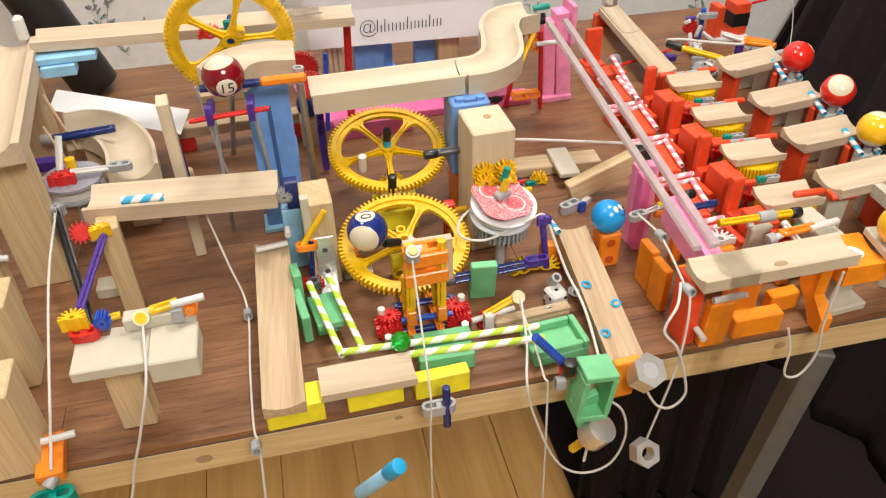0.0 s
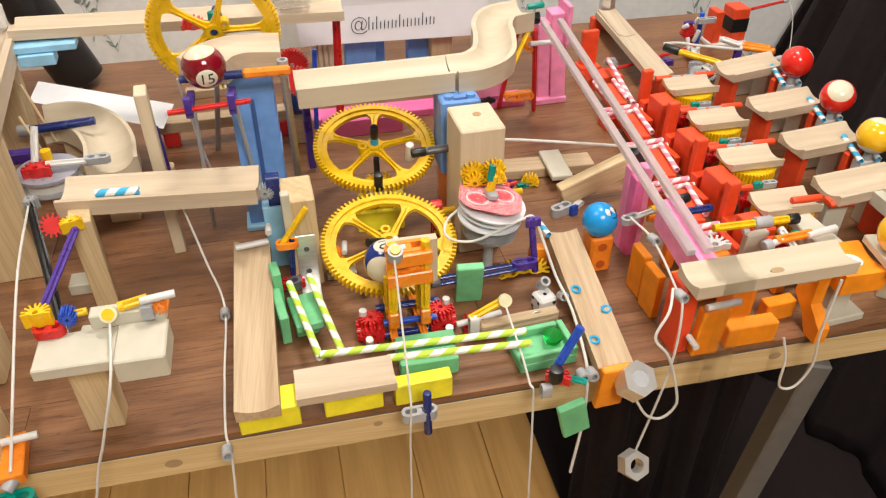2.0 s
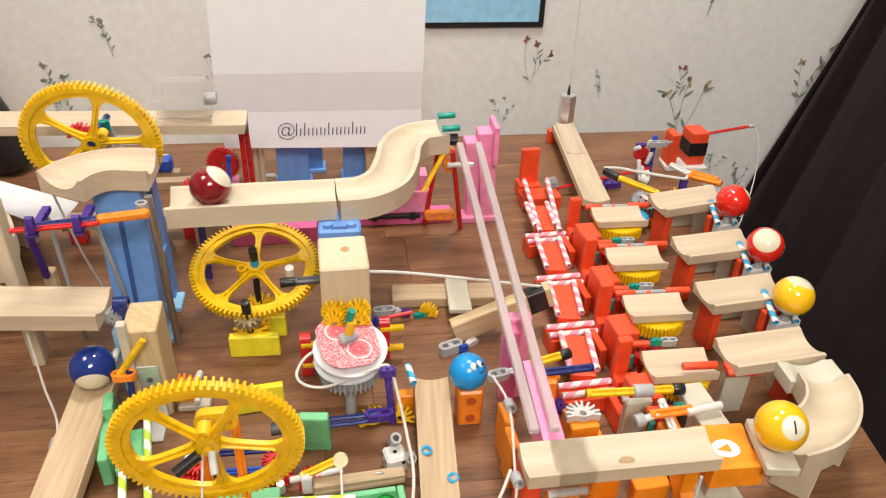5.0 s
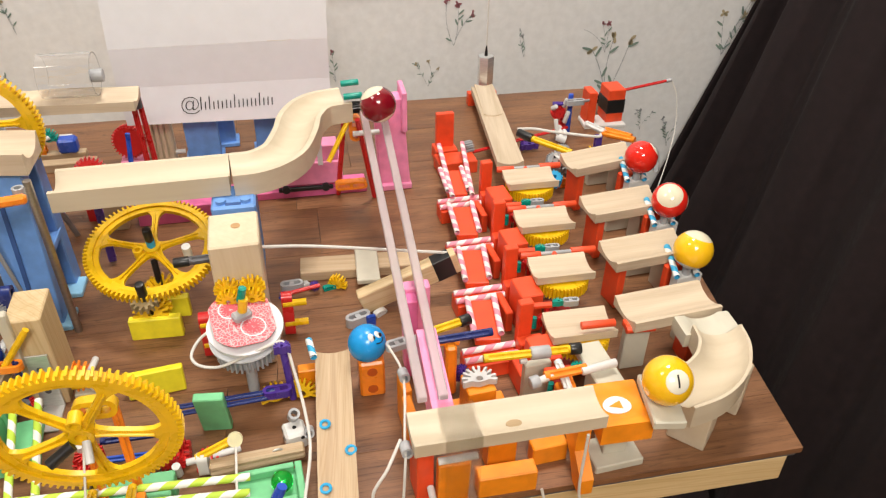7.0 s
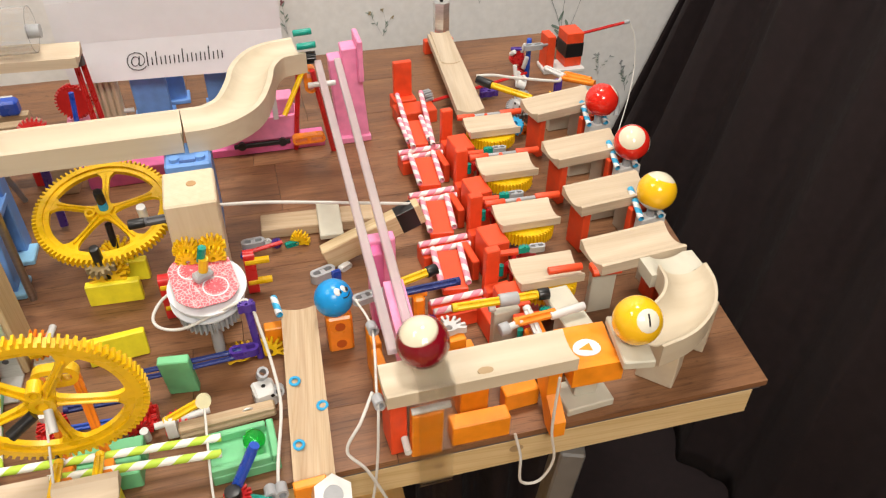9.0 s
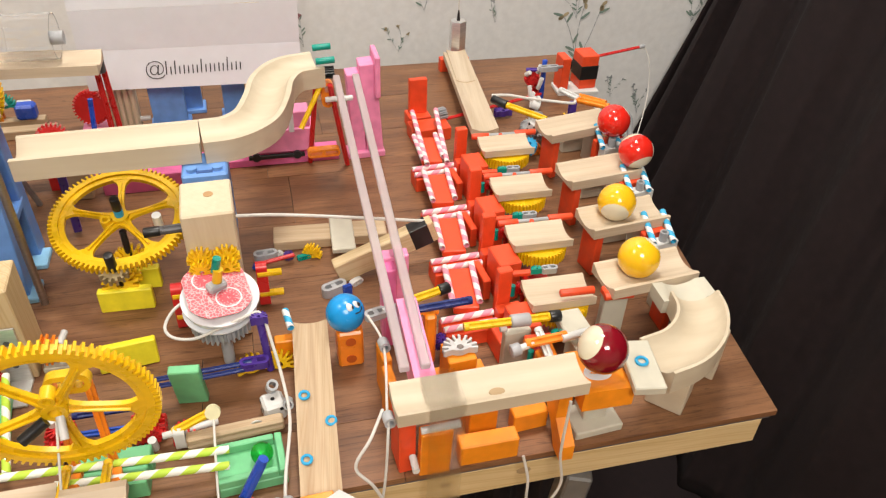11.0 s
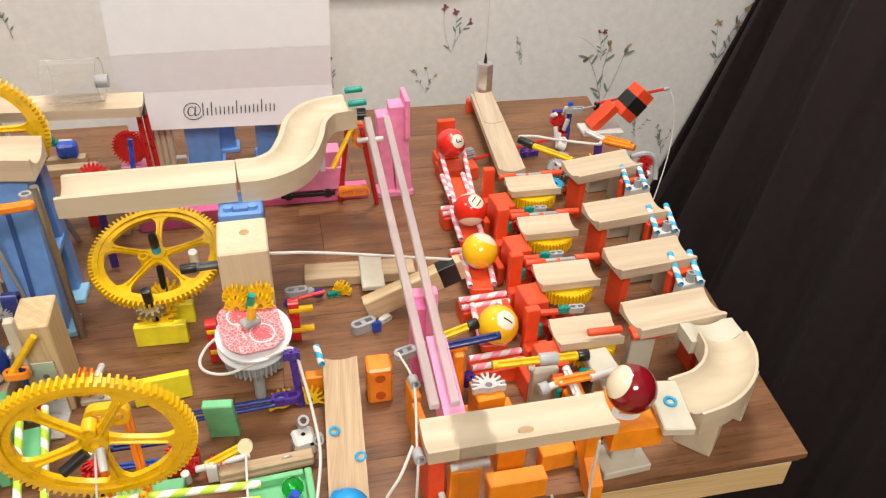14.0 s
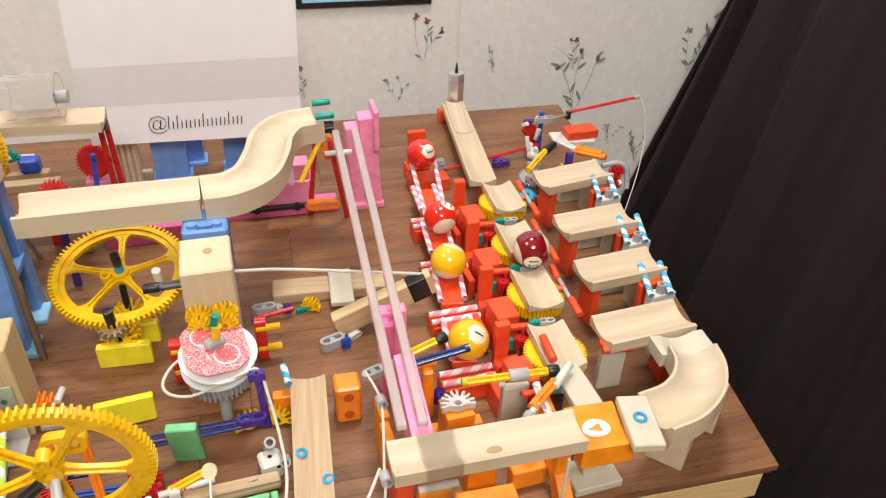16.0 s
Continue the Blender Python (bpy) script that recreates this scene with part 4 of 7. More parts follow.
bm = rod_bm(0.0098, 0.0006, 24, m=Matrix.Diagonal((1.15, 0.9, 1, 1)))
part("emblem", bent(bm), PAPER, fb_block, "white oval emblem", pose(-0.001, 0.0, 0.0618))
bm = rod_bm(0.0062, 0.0005, 3, m=Matrix.Diagonal((1.1, 0.8, 1, 1)) @ Matrix.Rotation(math.pi / 2, 4, "Z"))
part("emblem", bent(bm), ORANGE, fb_block, "small orange triangle", pose(-0.001, 0.0, 0.0625))
solid("prop_block", box_bm(0.020, 0.020, 0.0380, 0.001), CREAM, pose(0.438, 0.028, 0.0081), "cream block under the emblem block", "block", "white support blocks")
solid("flat_block", box_bm(0.042, 0.030, 0.008, 0.001), CREAM, pose(0.438, 0.022, 0.0, 0, 0, 4), "flat cream block on the table", "block", "white support blocks")
solid("plank_bridge", box_bm(0.024, 0.056, 0.0078, 0.001), CREAM, pose(0.4395, 0.072, 0.048, 0, 0, 4), "flat cream plank leading to a tipping chute", "plank", "white support blocks")
solid("prop_block", box_bm(0.02, 0.02, 0.048, 0.001), CREAM, pose(0.440, 0.066, 0.0, 0, 0, 4), "cream block under a plank", "block", "white support blocks")

# front beam on orange blocks
bt = track("front_beam", (0.268, -0.0005, 0.0800), (0.408, 0.0015, 0.0800), 0.0315, 0.0130, MAPLE, "long pale grooved wooden beam above orange blocks", "wooden tracks", 0.006, 0.024)
tp = solid("clear_tape", quad_plate([(-0.013, -0.0162), (0.013, -0.0162), (0.013, 0.0162), (-0.013, 0.0162)], 0, 0.0002), clear("clear_tape_film", (0.93, 0.93, 0.92), 0.25, 1.1), pose(0.303, 0.0005, 0.0945, 0, 0, 1), "strip of clear tape over a wooden beam", "tape")
part("flap", box_bm(0.026, 0.0002, 0.112, 0.0), bpy.data.materials["clear_tape_film"], tp, "clear tape hanging down in front", pose(0, -0.0166, -0.1115), 0)
part("knot", rod_bm(0.0042, 0.0016, 14), bpy.data.materials["knot_wood"], bt, "dark knot in the wood", pose(0.073, -0.006, 0.0072) @ Matrix.Diagonal((1.4, 0.8, 1, 1)))
OB = [("orange_block", (0.024, 0.010, 0.052), (0.300, 0.004, 0, 4, 0, 0), "upright orange block under a wooden beam"),
      ("orange_block", (0.047, 0.014, 0.022), (0.344, 0.008, 0, 0, 0, 0), "orange block lying on its side"),
      ("orange_block", (0.024, 0.020, 0.046), (0.345, 0.036, 0, 0, 0, 4), "upright orange block behind a wooden beam"),
      ("red_block", (0.013, 0.026, 0.070), (0.279, 0.018, 0, 0, 0, 4), "upright red block at the end of a wooden beam"),
      ("orange_block", (0.008, 0.024, 0.048), (0.2775, 0.090, 0, 0, 0, 4), "upright orange domino block beside a pink slide"),
      ("orange_block", (0.008, 0.024, 0.048), (0.2770, 0.062, 0, 0, 0, 4), "upright orange domino block beside a pink slide"),
      ("orange_block", (0.024, 0.024, 0.052), (0.336, 0.074, 0, 0, 0, 4), "upright orange block below a grey hinge"),
      ("orange_block", (0.05, 0.012, 0.012), (0.34, 0.092, 0, 0, 0, 4), "orange block lying behind the beam"),
      ("orange_block", (0.03, 0.012, 0.02), (0.385, 0.03, 0.0, 0, 0, 4), "orange block lying under a wooden beam")]
for n, s, p, lab in OB:
    solid(n, box_bm(*s, 0.001), RED if n == "red_block" else ORANGE, pose(*p), lab, "block", "orange blocks")
bm = bmesh.new()
zig = [(0.0, 0.0), (-0.014, 0.0), (-0.014, 0.016), (0.004, 0.030), (0.004, 0.0755), (0.026, 0.0755), (0.026, 0.028), (0.012, 0.018)]
solid("orange_bracket", sweep_bm([(y, z) for y, z in zig], [((0.398, 0.004, 0), (0, 1, 0), (0, 0, 1)), ((0.409, 0.004, 0), (0, 1, 0), (0, 0, 1))], None, bm), ORANGE, Matrix(), "bent orange bracket holding the wooden beam", "bracket")
for p, q in (((0.287, -0.006, 0.060), (0.316, -0.006, 0.061)), ((0.380, 0.012, 0.056), (0.400, 0.012, 0.056)), ((0.283, 0.002, 0.022), (0.283, -0.012, 0.022))):
    m, n = between(p, q)
    solid("white_peg", rod_bm(0.0028, n, 10), WHITE, m, "white plastic peg through orange blocks", "peg", "white pegs")

# catapult group behind the beam: rods and arms on a cream post
domino(pose(0.392, 0.092, 0, 0, 0, 95), CREAM, "upright cream domino block holding a rod lever", group="cream support blocks")
LIFT = thing("rod_lever", pose(0.392, 0.085, 0.058), "yellow rod lever with a grey sleeve and black tip", "lever")
rods("rod", YELLOW, 0.0040, [((-0.048, 0.0055, 0.003), (0.028, 0.0035, 0.003))], LIFT)
rods("sleeve", GREY, 0.0058, [((-0.008, 0.0045, 0.003), (0.009, 0.004, 0.003))], LIFT, "grey sleeve")
rods("tip", BLACK, 0.0052, [((0.026, 0.0035, 0.003), (0.036, 0.003, 0.003))], LIFT, "black tip")
rods("peg", WHITE, 0.0028, [((-0.016, 0.006, -0.006), (-0.010, 0.006, -0.006))], LIFT, "white peg")
SWING = thing("orange_lever", pose(0.404, 0.0615, 0.058), "orange rod arm with white and grey ends", "lever")
rods("rod", ORANGE_P, 0.0044, [((-0.017, -0.001, 0.004), (0.019, 0.001, 0.005))], SWING)
rods("end", WHITE, 0.0036, [((0.014, -0.002, 0.005), (0.045, 0.002, 0.006))], SWING, "white rod end")
rods("end", GREY, 0.0056, [((-0.030, -0.005, 0.002), (-0.022, -0.004, 0.003))], SWING, "grey sleeve")
rods("end", WHITE, 0.003, [((-0.022, -0.004, 0.003), (-0.010, -0.001, 0.004))], SWING, "white rod end")
xr = thing("white_rod", pose(0.404, 0.0615, 0.058), "white and orange rod crossing under an arm", "rod")
rods("rod", WHITE, 0.0036, [((0.000, 0.016, 0.002), (0.001, -0.014, -0.004))], xr)
rods("rod", ORANGE_P, 0.0036, [((0.006, 0.013, -0.006), (0.006, -0.010, -0.008))], xr, "orange rod")
solid("orange_post", box_bm(0.012, 0.012, 0.048, 0.002), ORANGE_P, pose(0.405, 0.0615, 0.0), "orange connector post below an arm", "post")
hinge = thing("disc_connector", pose(0.336, 0.076, 0.053), "grey half-round connector on an orange block", "connector")
part("fan", star_bm(0.0145, 0.006, True, pose(0, -0.005, 0.003)), plastic("pale_grey_plastic", (0.55, 0.55, 0.55), 0.35), hinge, "pale grey forked half-round connector")
TRIG = thing("trigger_lever", pose(0.300, 0.128, 0.058), "yellow, grey and navy rod lever across the pink slide", "lever")
rods("rod", WHITE, 0.0032, [((-0.018, -0.007, 0.004), (0.004, 0.000, 0.004))], TRIG, "white rod")
rods("rod", YELLOW, 0.0042, [((0.000, 0.000, 0.004), (0.040, 0.012, 0.004))], TRIG)
rods("sleeve", BLACK, 0.0052, [((0.034, 0.010, 0.004), (0.044, 0.013, 0.004))], TRIG, "black tip")
rods("rod", NAVY, 0.0040, [((0.006, -0.008, 0.002), (0.060, -0.004, 0.001))], TRIG, "navy blue rod")
rods("rod", ORANGE_P, 0.0036, [((-0.005, -0.006, 0.0), (0.030, -0.006, -0.004))], TRIG, "orange rod")
part("clip", clip_bm(0.020, 0.010, 0.006, 0.0025, pose(-0.024, -0.009, 0.001, 0, 0, 14)), GREY, TRIG, "grey slotted connector")
solid("trigger_post", box_bm(0.010, 0.012, 0.056, 0.002), ORANGE_P, pose(0.322, 0.118, 0.0), "orange connector post under a lever", "post")
solid("purple_clip", clip_bm(0.014, 0.014, 0.010, 0.004), PURPLE, pose(0.330, 0.125, 0.012, 40, 20, 30), "purple connector beside the pink slide", "connector", "purple connectors")

# pink slide with two frosted rails between pink towers
slide = thing("pink_slide", pose(0, 0, 0), "pink slide with two frosted plastic rails", "slide")
for a, b in (((0.2845, 0.416, 0.137), (0.2805, 0.022, 0.0945)), ((0.3055, 0.416, 0.137), (0.2960, 0.022, 0.0945))):
    m, n = between(a, b)
    part("rail", box_bm(0.0072, 0.0062, n, 0.0008, m), FROST, slide, "frosted translucent rail")
part("end_block", straight_bm(0.078, 0.029, 0.016, 0.006, 0.012, between((0.2885, 0.098, 0.0815), (0.2870, 0.019, 0.0735))[0] @ pose(0, 0, 0, 0, -90, 0) @ pose(0, 0, 0, 180, 0, 0)), PINK, slide, "pink grooved end piece")
tw = thing("pink_tower", pose(0.326, 0.480, 0), "tall pink wooden tower at the head of the slide", "tower")
part("base", box_bm(0.046, 0.024, 0.008, 0.001, pose(-0.002, 0.004, 0, 0, 0, 2)), PINK, tw)
part("column", box_bm(0.020, 0.024, 0.118, 0.001, pose(0.010, 0.008, 0.004, 0, -4, 0)), PINK, tw)
part("column", box_bm(0.016, 0.022, 0.105, 0.001, pose(-0.0095, 0.010, 0.004, 0, -3, 0)), PINK, tw)
part("flag", box_bm(0.006, 0.040, 0.050, 0.001, pose(0.012, 0.004, 0.084)), PINK, tw)
lt = thing("pink_tower", pose(0.299, 0.160, 0), "low pink wooden support under the slide", "tower")
part("column", box_bm(0.024, 0.012, 0.092, 0.001), PINK, lt)
part("column", box_bm(0.010, 0.022, 0.088, 0.001, pose(-0.006, -0.008, 0)), HOTPINK, lt)

# blue toy ball on an orange cube, and the ramp with rings
cube = thing("orange_cube", pose(0.2545, 0.134, 0), "orange plastic cube connector with round holes", "block")
cube_body = part("body", box_bm(0.022, 0.022, 0.040, 0.002), ORANGE_P, cube)
# holes are flat discs; the shade inside them is painted darker orange
for z in (0.010, 0.030):
    part("hole", rod_bm(0.0045, 0.0006, 14, m=pose(0, -0.0111, z, 90, 0, 0)), plastic("orange_shadow", (0.5, 0.09, 0.01), 0.5) if z < 0.02 else bpy.data.materials["orange_shadow"], cube_body, "round hole drawn as a disc in shade colour")
TOYBLUE = plastic("toy_blue", (0.01, 0.28, 0.68), 0.22)
toy = thing("blue_toy_ball", pose(0.252, 0.132, 0.055), "bright blue toy ball with two painted eyes and a smile", "ball")
part("sphere", ball_bm(0.0165, 40), TOYBLUE, toy, smooth_angle=180)
for dx in (-1, 1):
    d = Vector((0.36 + dx * 0.19, -0.42 + dx * 0.10, 0.80)).normalized()
    e = d.to_track_quat("Z", "Y").to_matrix().to_4x4()
    eye = part("eye", ball_bm(0.0038, 16, Matrix.Translation(d * 0.0150) @ e @ Matrix.Diagonal((0.9, 1.1, 0.6, 1))), WHITE, toy, "white eye", smooth_angle=180)
    part("pupil", ball_bm(0.0021, 12, Matrix.Translation((d + Vector((0.10, 0.02, -0.06))) * 0.0166) @ e @ Matrix.Diagonal((1, 1, 0.5, 1))), BLACK, eye, "black pupil", smooth_angle=180)
sm = []
for i in range(7):
    a = (i - 3) / 3
    d = Vector((0.66 + a * 0.20, -0.56 + a * 0.24, 0.46 + 0.13 * a * a)).normalized() * 0.0166
    sm.append(d)
part("smile", cord_bm(sm, 0.0005, 18), BLACK, toy, "black smile line")
rm = track("ring_ramp", (0.2225, 0.150, 0.026), (0.2135, -0.012, 0.006), 0.030, 0.012, PINE, "sloping grooved wooden ramp with three blue rings", "wooden tracks", 0.004, 0.03)
solid("prop_block", box_bm(0.024, 0.010, 0.025, 0.001), ORANGE, pose(0.222, 0.144, 0), "orange block under the upper end of a ramp", "block", "orange blocks")
for x, y in ((0.210, 0.074), (0.228, 0.047), (0.206, 0.017)):
    z = 0.006 + 0.012 + (y + 0.012) / 0.162 * 0.02 - 0.0025
    solid("rubber_ring", ring_bm(0.0036, 0.0012), AZURE, pose(x, y, z, 7, 0, 0), "small blue rubber ring on a wooden ramp", "ring", "blue rings")
straw((0.206, 0.140, 0.040), (0.203, 0.163, 0.040), S_BLUE, "short blue and white striped paper straw on a ramp", "cradle straws")
solid("orange_block", box_bm(0.016, 0.010, 0.024, 0.001), ORANGE, pose(0.199, 0.146, 0), "small orange block beside a ramp", "block", "orange blocks")
solid("orange_block", box_bm(0.024, 0.007, 0.048, 0.001), ORANGE, pose(0.2095, -0.0145, -0.024, 6, 0, 3), "orange domino block hanging at the table edge", "block", "orange blocks")

# crossed beams with a white cord
track_m = pose(0.200, 0.315, 0.0003, 0, 0, -3)
solid("crossed_beam", box_bm(0.118, 0.028, 0.012, 0.001, pose(0.059, 0, 0)), PINE, track_m, "pale wooden beam lying on the table", "beam", "pine beams")
solid("cross_plate", box_bm(0.024, 0.058, 0.006, 0.001), CREAM, pose(0.270, 0.298, 0.0125, 0, 0, -3), "cream plank lying across a beam", "plank", "white support blocks")
mm, nn = between((0.257, 0.243, 0.011), (0.357, 0.252, 0.046))
pb = thing("propped_beam", mm, "pale wooden beam propped up, with black tape on its end", "beam", "pine beams")
part("beam", box_bm(0.014, 0.024, nn, 0.001), PINE_Z, pb)
part("tape", box_bm(0.0146, 0.0246, 0.020, 0.0005, pose(0, 0, nn - 0.026)), BLACK, pb, "black tape band")
solid("string", cord_bm([(0.168, 0.240, 0.092), (0.22, 0.252, 0.078), (0.349, 0.253, 0.0535)], 0.0016), CORD, Matrix(), "taut white cord to a propped beam", "cord", "cords")
for (x, y, mat, s) in ((0.252, 0.225, GREY, (0.026, 0.012, 0.010)), (0.275, 0.234, WHITE, (0.014, 0.006, 0.006)), (0.264, 0.221, ROYAL, (0.008, 0.008, 0.012)), (0.190, 0.289, GREY, (0.024, 0.011, 0.010)), (0.237, 0.286, YELLOW, (0.020, 0.007, 0.016)), (0.213, 0.286, PURPLE, (0.010, 0.006, 0.010)), (0.228, 0.284, TEAL, (0.014, 0.005, 0.005)), (0.204, 0.293, WHITE, (0.010, 0.006, 0.006)), (0.182, 0.276, ROYAL, (0.010, 0.008, 0.008))):
    solid("connector", clip_bm(*s, 0.0025), mat, pose(x, y, 0, 0, 0, random.uniform(-30, 40)), "small plastic connector piece on the table", "connector", "loose connectors")
solid("red_rod", rod_bm(0.0022, 0.034, 10), DEEPRED, between((0.185, 0.274, 0.008), (0.220, 0.280, 0.010))[0], "thin red rod beside the post", "rod")

# the balls in play
BALLS = {}
BALLS["red"] = billiard_ball((0.598, 0.364, 0.080), REDBALL, "solid red billiard ball on a straw cradle", "3", (0.75, -0.1, 0.55))
BALLS["striped"] = billiard_ball((0.590, 0.271, 0.079), REDBAND, "cream billiard ball with a red band on a straw cradle", "11", (0.95, -0.3, -0.1), (-0.35, -0.5, 0.75))
BALLS["banded"] = billiard_ball((0.573, 0.182, 0.079), YELLOWBAND, "cream billiard ball with a yellow band on a straw cradle", "", axis=(0.3, 0.2, 0.9))
BALLS["yellow"] = billiard_ball((0.464, 0.010, 0.092), YELLOWBALL, "solid yellow billiard ball with a black number", "1", (-0.02, -0.72, 0.62))
BALLS["burgundy"] = billiard_ball((-0.08, 0.243, 0.190), BURGUNDY, "cream billiard ball with a burgundy band", "15", (0.14, -0.95, -0.25), (-0.12, -0.05, 0.98))
BALLS["blue"] = billiard_ball((0.03, 0.20, 0.06), BLUEBAND, "cream billiard ball with a dark blue band", "10", (-0.05, 0.0, 0.99), (-0.34, -0.9, 0.07))

# ---- middle: gears, cards and the curved wooden track ----
track("long_track", (-0.008, 0.291, 0.130), (0.1455, 0.2955, 0.130), 0.045, 0.020, MAPLE, "long straight pale grooved wooden track on blocks", "wooden tracks", 0.010, 0.021)
solid("curved_track", curve_bm([(0.1475, 0.2955, 0.128), (0.174, 0.2995, 0.128), (0.197, 0.320, 0.128), (0.2095, 0.358, 0.128), (0.217, 0.396, 0.128), (0.235, 0.425, 0.128), (0.267, 0.435, 0.128)], 0.046, 0.022, 0.010, 0.021, steps=40), MAPLE, Matrix(), "pale S-shaped grooved wooden track", "track", "wooden tracks")
for y in (0.416, 0.452):
    m, n = between((0.264, y, 0.156), (0.284, y, 0.157))
    solid("teal_rod", rod_bm(0.0036, n, 10, bevel=0.0006), TEAL, m, "short teal rod at the end of the curved track", "rod", "teal rods")
ct = thing("track_trestle", pose(0.272, 0.425, 0), "red, orange and yellow rod trestle under the curved track", "trestle")
rods("leg", DEEPRED, 0.003, [((0.006, -0.004, 0.126), (0.026, 0.036, 0.0)), ((-0.006, 0.02, 0.126), (-0.018, 0.05, 0.0))], ct, "red rod leg")
rods("rod", YELLOW, 0.003, [((-0.004, -0.01, 0.13), (-0.03, -0.03, 0.09))], ct, "yellow rod")
part("clip", clip_bm(0.014, 0.012, 0.03, 0.003, pose(0.004, 0.010, 0.095)), ORANGE_P, ct, "orange connector")
part("clip", clip_bm(0.038, 0.010, 0.010, 0.002, pose(-0.004, 0.012, 0.03)), ORANGE_P, ct, "orange connector")
part("clip", clip_bm(0.012, 0.012, 0.014, 0.002, pose(0.006, 0.004, 0.13)), BLACK, ct, "black connector")
part("peg", rod_bm(0.003, 0.03, 10, m=pose(0.0, -0.006, 0.11, 0, 90, 0)), WHITE, ct, "white peg")

post = solid("pine_post", box_bm(0.042, 0.052, 0.136, 0.0015), PALE_Z, pose(0.150, 0.207, 0, 0, 0, 2), "thick square pine post standing on the table", "post", "pine posts")
part("knot", rod_bm(0.004, 0.0004, 14), plastic("pale_knot", (0.45, 0.27, 0.12), 0.6), post, "small knot in the wood", pose(0.002, 0.004, 0.1361))
db = thing("blue_block", pose(0.148, 0.274, 0), "cornflower blue hollow block with two round studs", "block", "blue blocks")
db_body = part("body", box_bm(0.040, 0.040, 0.082, 0.002, pose(0, 0, 0.047)), BLUE, db)
for x in (-0.011, 0.011):
    part("stud", rod_bm(0.0045, 0.0035, 16, m=pose(x, -0.012, 0.129)), BLUE, db_body)
# no real recess: the slot's shade is painted as a dark blue strip
part("slot", box_bm(0.014, 0.004, 0.0008, 0.0, pose(0, -0.015, 0.1288)), plastic("blue_shadow", (0.04, 0.1, 0.3), 0.5), db, "slot drawn as a strip in shade colour")
solid("orange_block", box_bm(0.030, 0.038, 0.0465, 0.001), ORANGE, pose(0.147, 0.274, 0), "orange block under a blue one", "block", "orange blocks")

GEAR = gear_thing(pose(0.064, 0.286, 0.068, 15, 0, 0), "large yellow spoked gear wheel lying flat on a pin", r=0.0625, turn=50)
part("peg", rod_bm(0.0042, 0.020, 12, m=pose(-0.030, -0.026, 0.004)), WHITE, GEAR, "white peg")
part("pin", rod_bm(0.0042, 0.008, 12, m=pose(0, 0, 0.008)), AZURE, GEAR, "sky blue pin collar")
part("pin", rod_bm(0.0042, 0.016, 12, m=pose(0, 0, 0.016), bevel=0.0015), BLACK, GEAR, "black pin tip")


def lemon_stand(m, label, top=0.040):
    s = thing("lemon_stand", m, label, "stand", "lemon stands")
    part("block", box_bm(0.048, 0.0085, 0.024, 0.001), LEMON, s, "lemon yellow block")
    part("bracket", star_bm(0.0165, 0.006, True, pose(-0.003, 0.004, 0.0265, 68, 0, 0)), YELLOW, s, "yellow forked half-round connector")
    part("bracket", star_bm(0.0165, 0.006, True, pose(-0.001, 0.011, 0.0265, 80, 0, 8)), YELLOW, s, "yellow forked half-round connector")
    part("rod", rod_bm(0.0032, top - 0.02, 10, m=pose(-0.002, 0.008, 0.02)), BLACK, s, "black rod")
    return s


ls = lemon_stand(pose(0.061, 0.240, 0, 0, 0, -2), "lemon yellow block with a pinion on a black pin")
pin = thing("pinion", pose(0.059, 0.232, 0.048, 14, 0, 0), "small tan pinion gear on a black pin", "gear")
TAN = plastic("tan_plastic", (0.3, 0.23, 0.12), 0.4)
part("gear", gear_bm(0.0135, 14, 0.007, 0.008, 0.0035), TAN, pin)
part("pin", rod_bm(0.0045, 0.026, 12, m=pose(0, 0, 0.002), bevel=0.0015), BLACK, pin, "black pin tip")
lemon_stand(pose(0.066, 0.270, 0, 0, 0, -2), "lemon yellow block under a large gear", 0.062)
solid("lemon_block", box_bm(0.048, 0.0085, 0.024, 0.001), LEMON, pose(0.068, 0.162, 0, -12, 0, 7), "lemon yellow block leaning on the table", "block", "lemon blocks")
pr = thing("rod_pair", pose(0, 0, 0), "black and grey rod from the pine post", "rod")
rods("rod", DARKGREY, 0.0042, [((0.104, 0.226, 0.094), (0.130, 0.228, 0.094))], pr)
rods("tip", BLACK, 0.0046, [((0.092, 0.225, 0.094), (0.106, 0.226, 0.094))], pr, "black tip")
yc = thing("yellow_bracket", pose(0.150, 0.1765, 0.082), "yellow toothed connectors fixed on the pine post", "connector")
for k, x in enumerate((-0.0095, 0.0105)):
    part("clip", star_bm(0.0115, 0.006, False, pose(x, 0.0005, 0.013, 90, 0, 3 * k)), YELLOW, yc, "yellow snowflake connector")
    part("clip", star_bm(0.0105, 0.006, True, pose(x, -0.0058, 0.006, 86, 0, -5)), YELLOW, yc, "yellow half-round connector")
CARDS = thing("card_spool", pose(0.151, 0.152, 0.0, 0, 0, 0), "spool of round-cut playing cards on a grey gear", "spool")
part("gear", gear_bm(0.026, 36, 0.012, 0.016, 0.004), GREY, CARDS, "grey crown gear", pose(0, 0, 0.046, 6, 0, 0))
part("shaft", rod_bm(0.005, 0.05, 12), GREY, CARDS, "grey shaft")
for k, r in enumerate((0.030, 0.0285, 0.0315)):
    part("card_disc", rod_bm(r, 0.0016, 40, m=pose(0.0008 * k, -0.0006 * k, 0.062 + 0.006 * k, 6 + 2 * k, k, 0)), PAPER, CARDS, "round white card")
CARDRED = plastic("card_red", (0.72, 0.09, 0.12), 0.5)
mat, nt, b_ = nodes_of("card_back")
vv = coords(nt, (1, 1, 1), random=False)
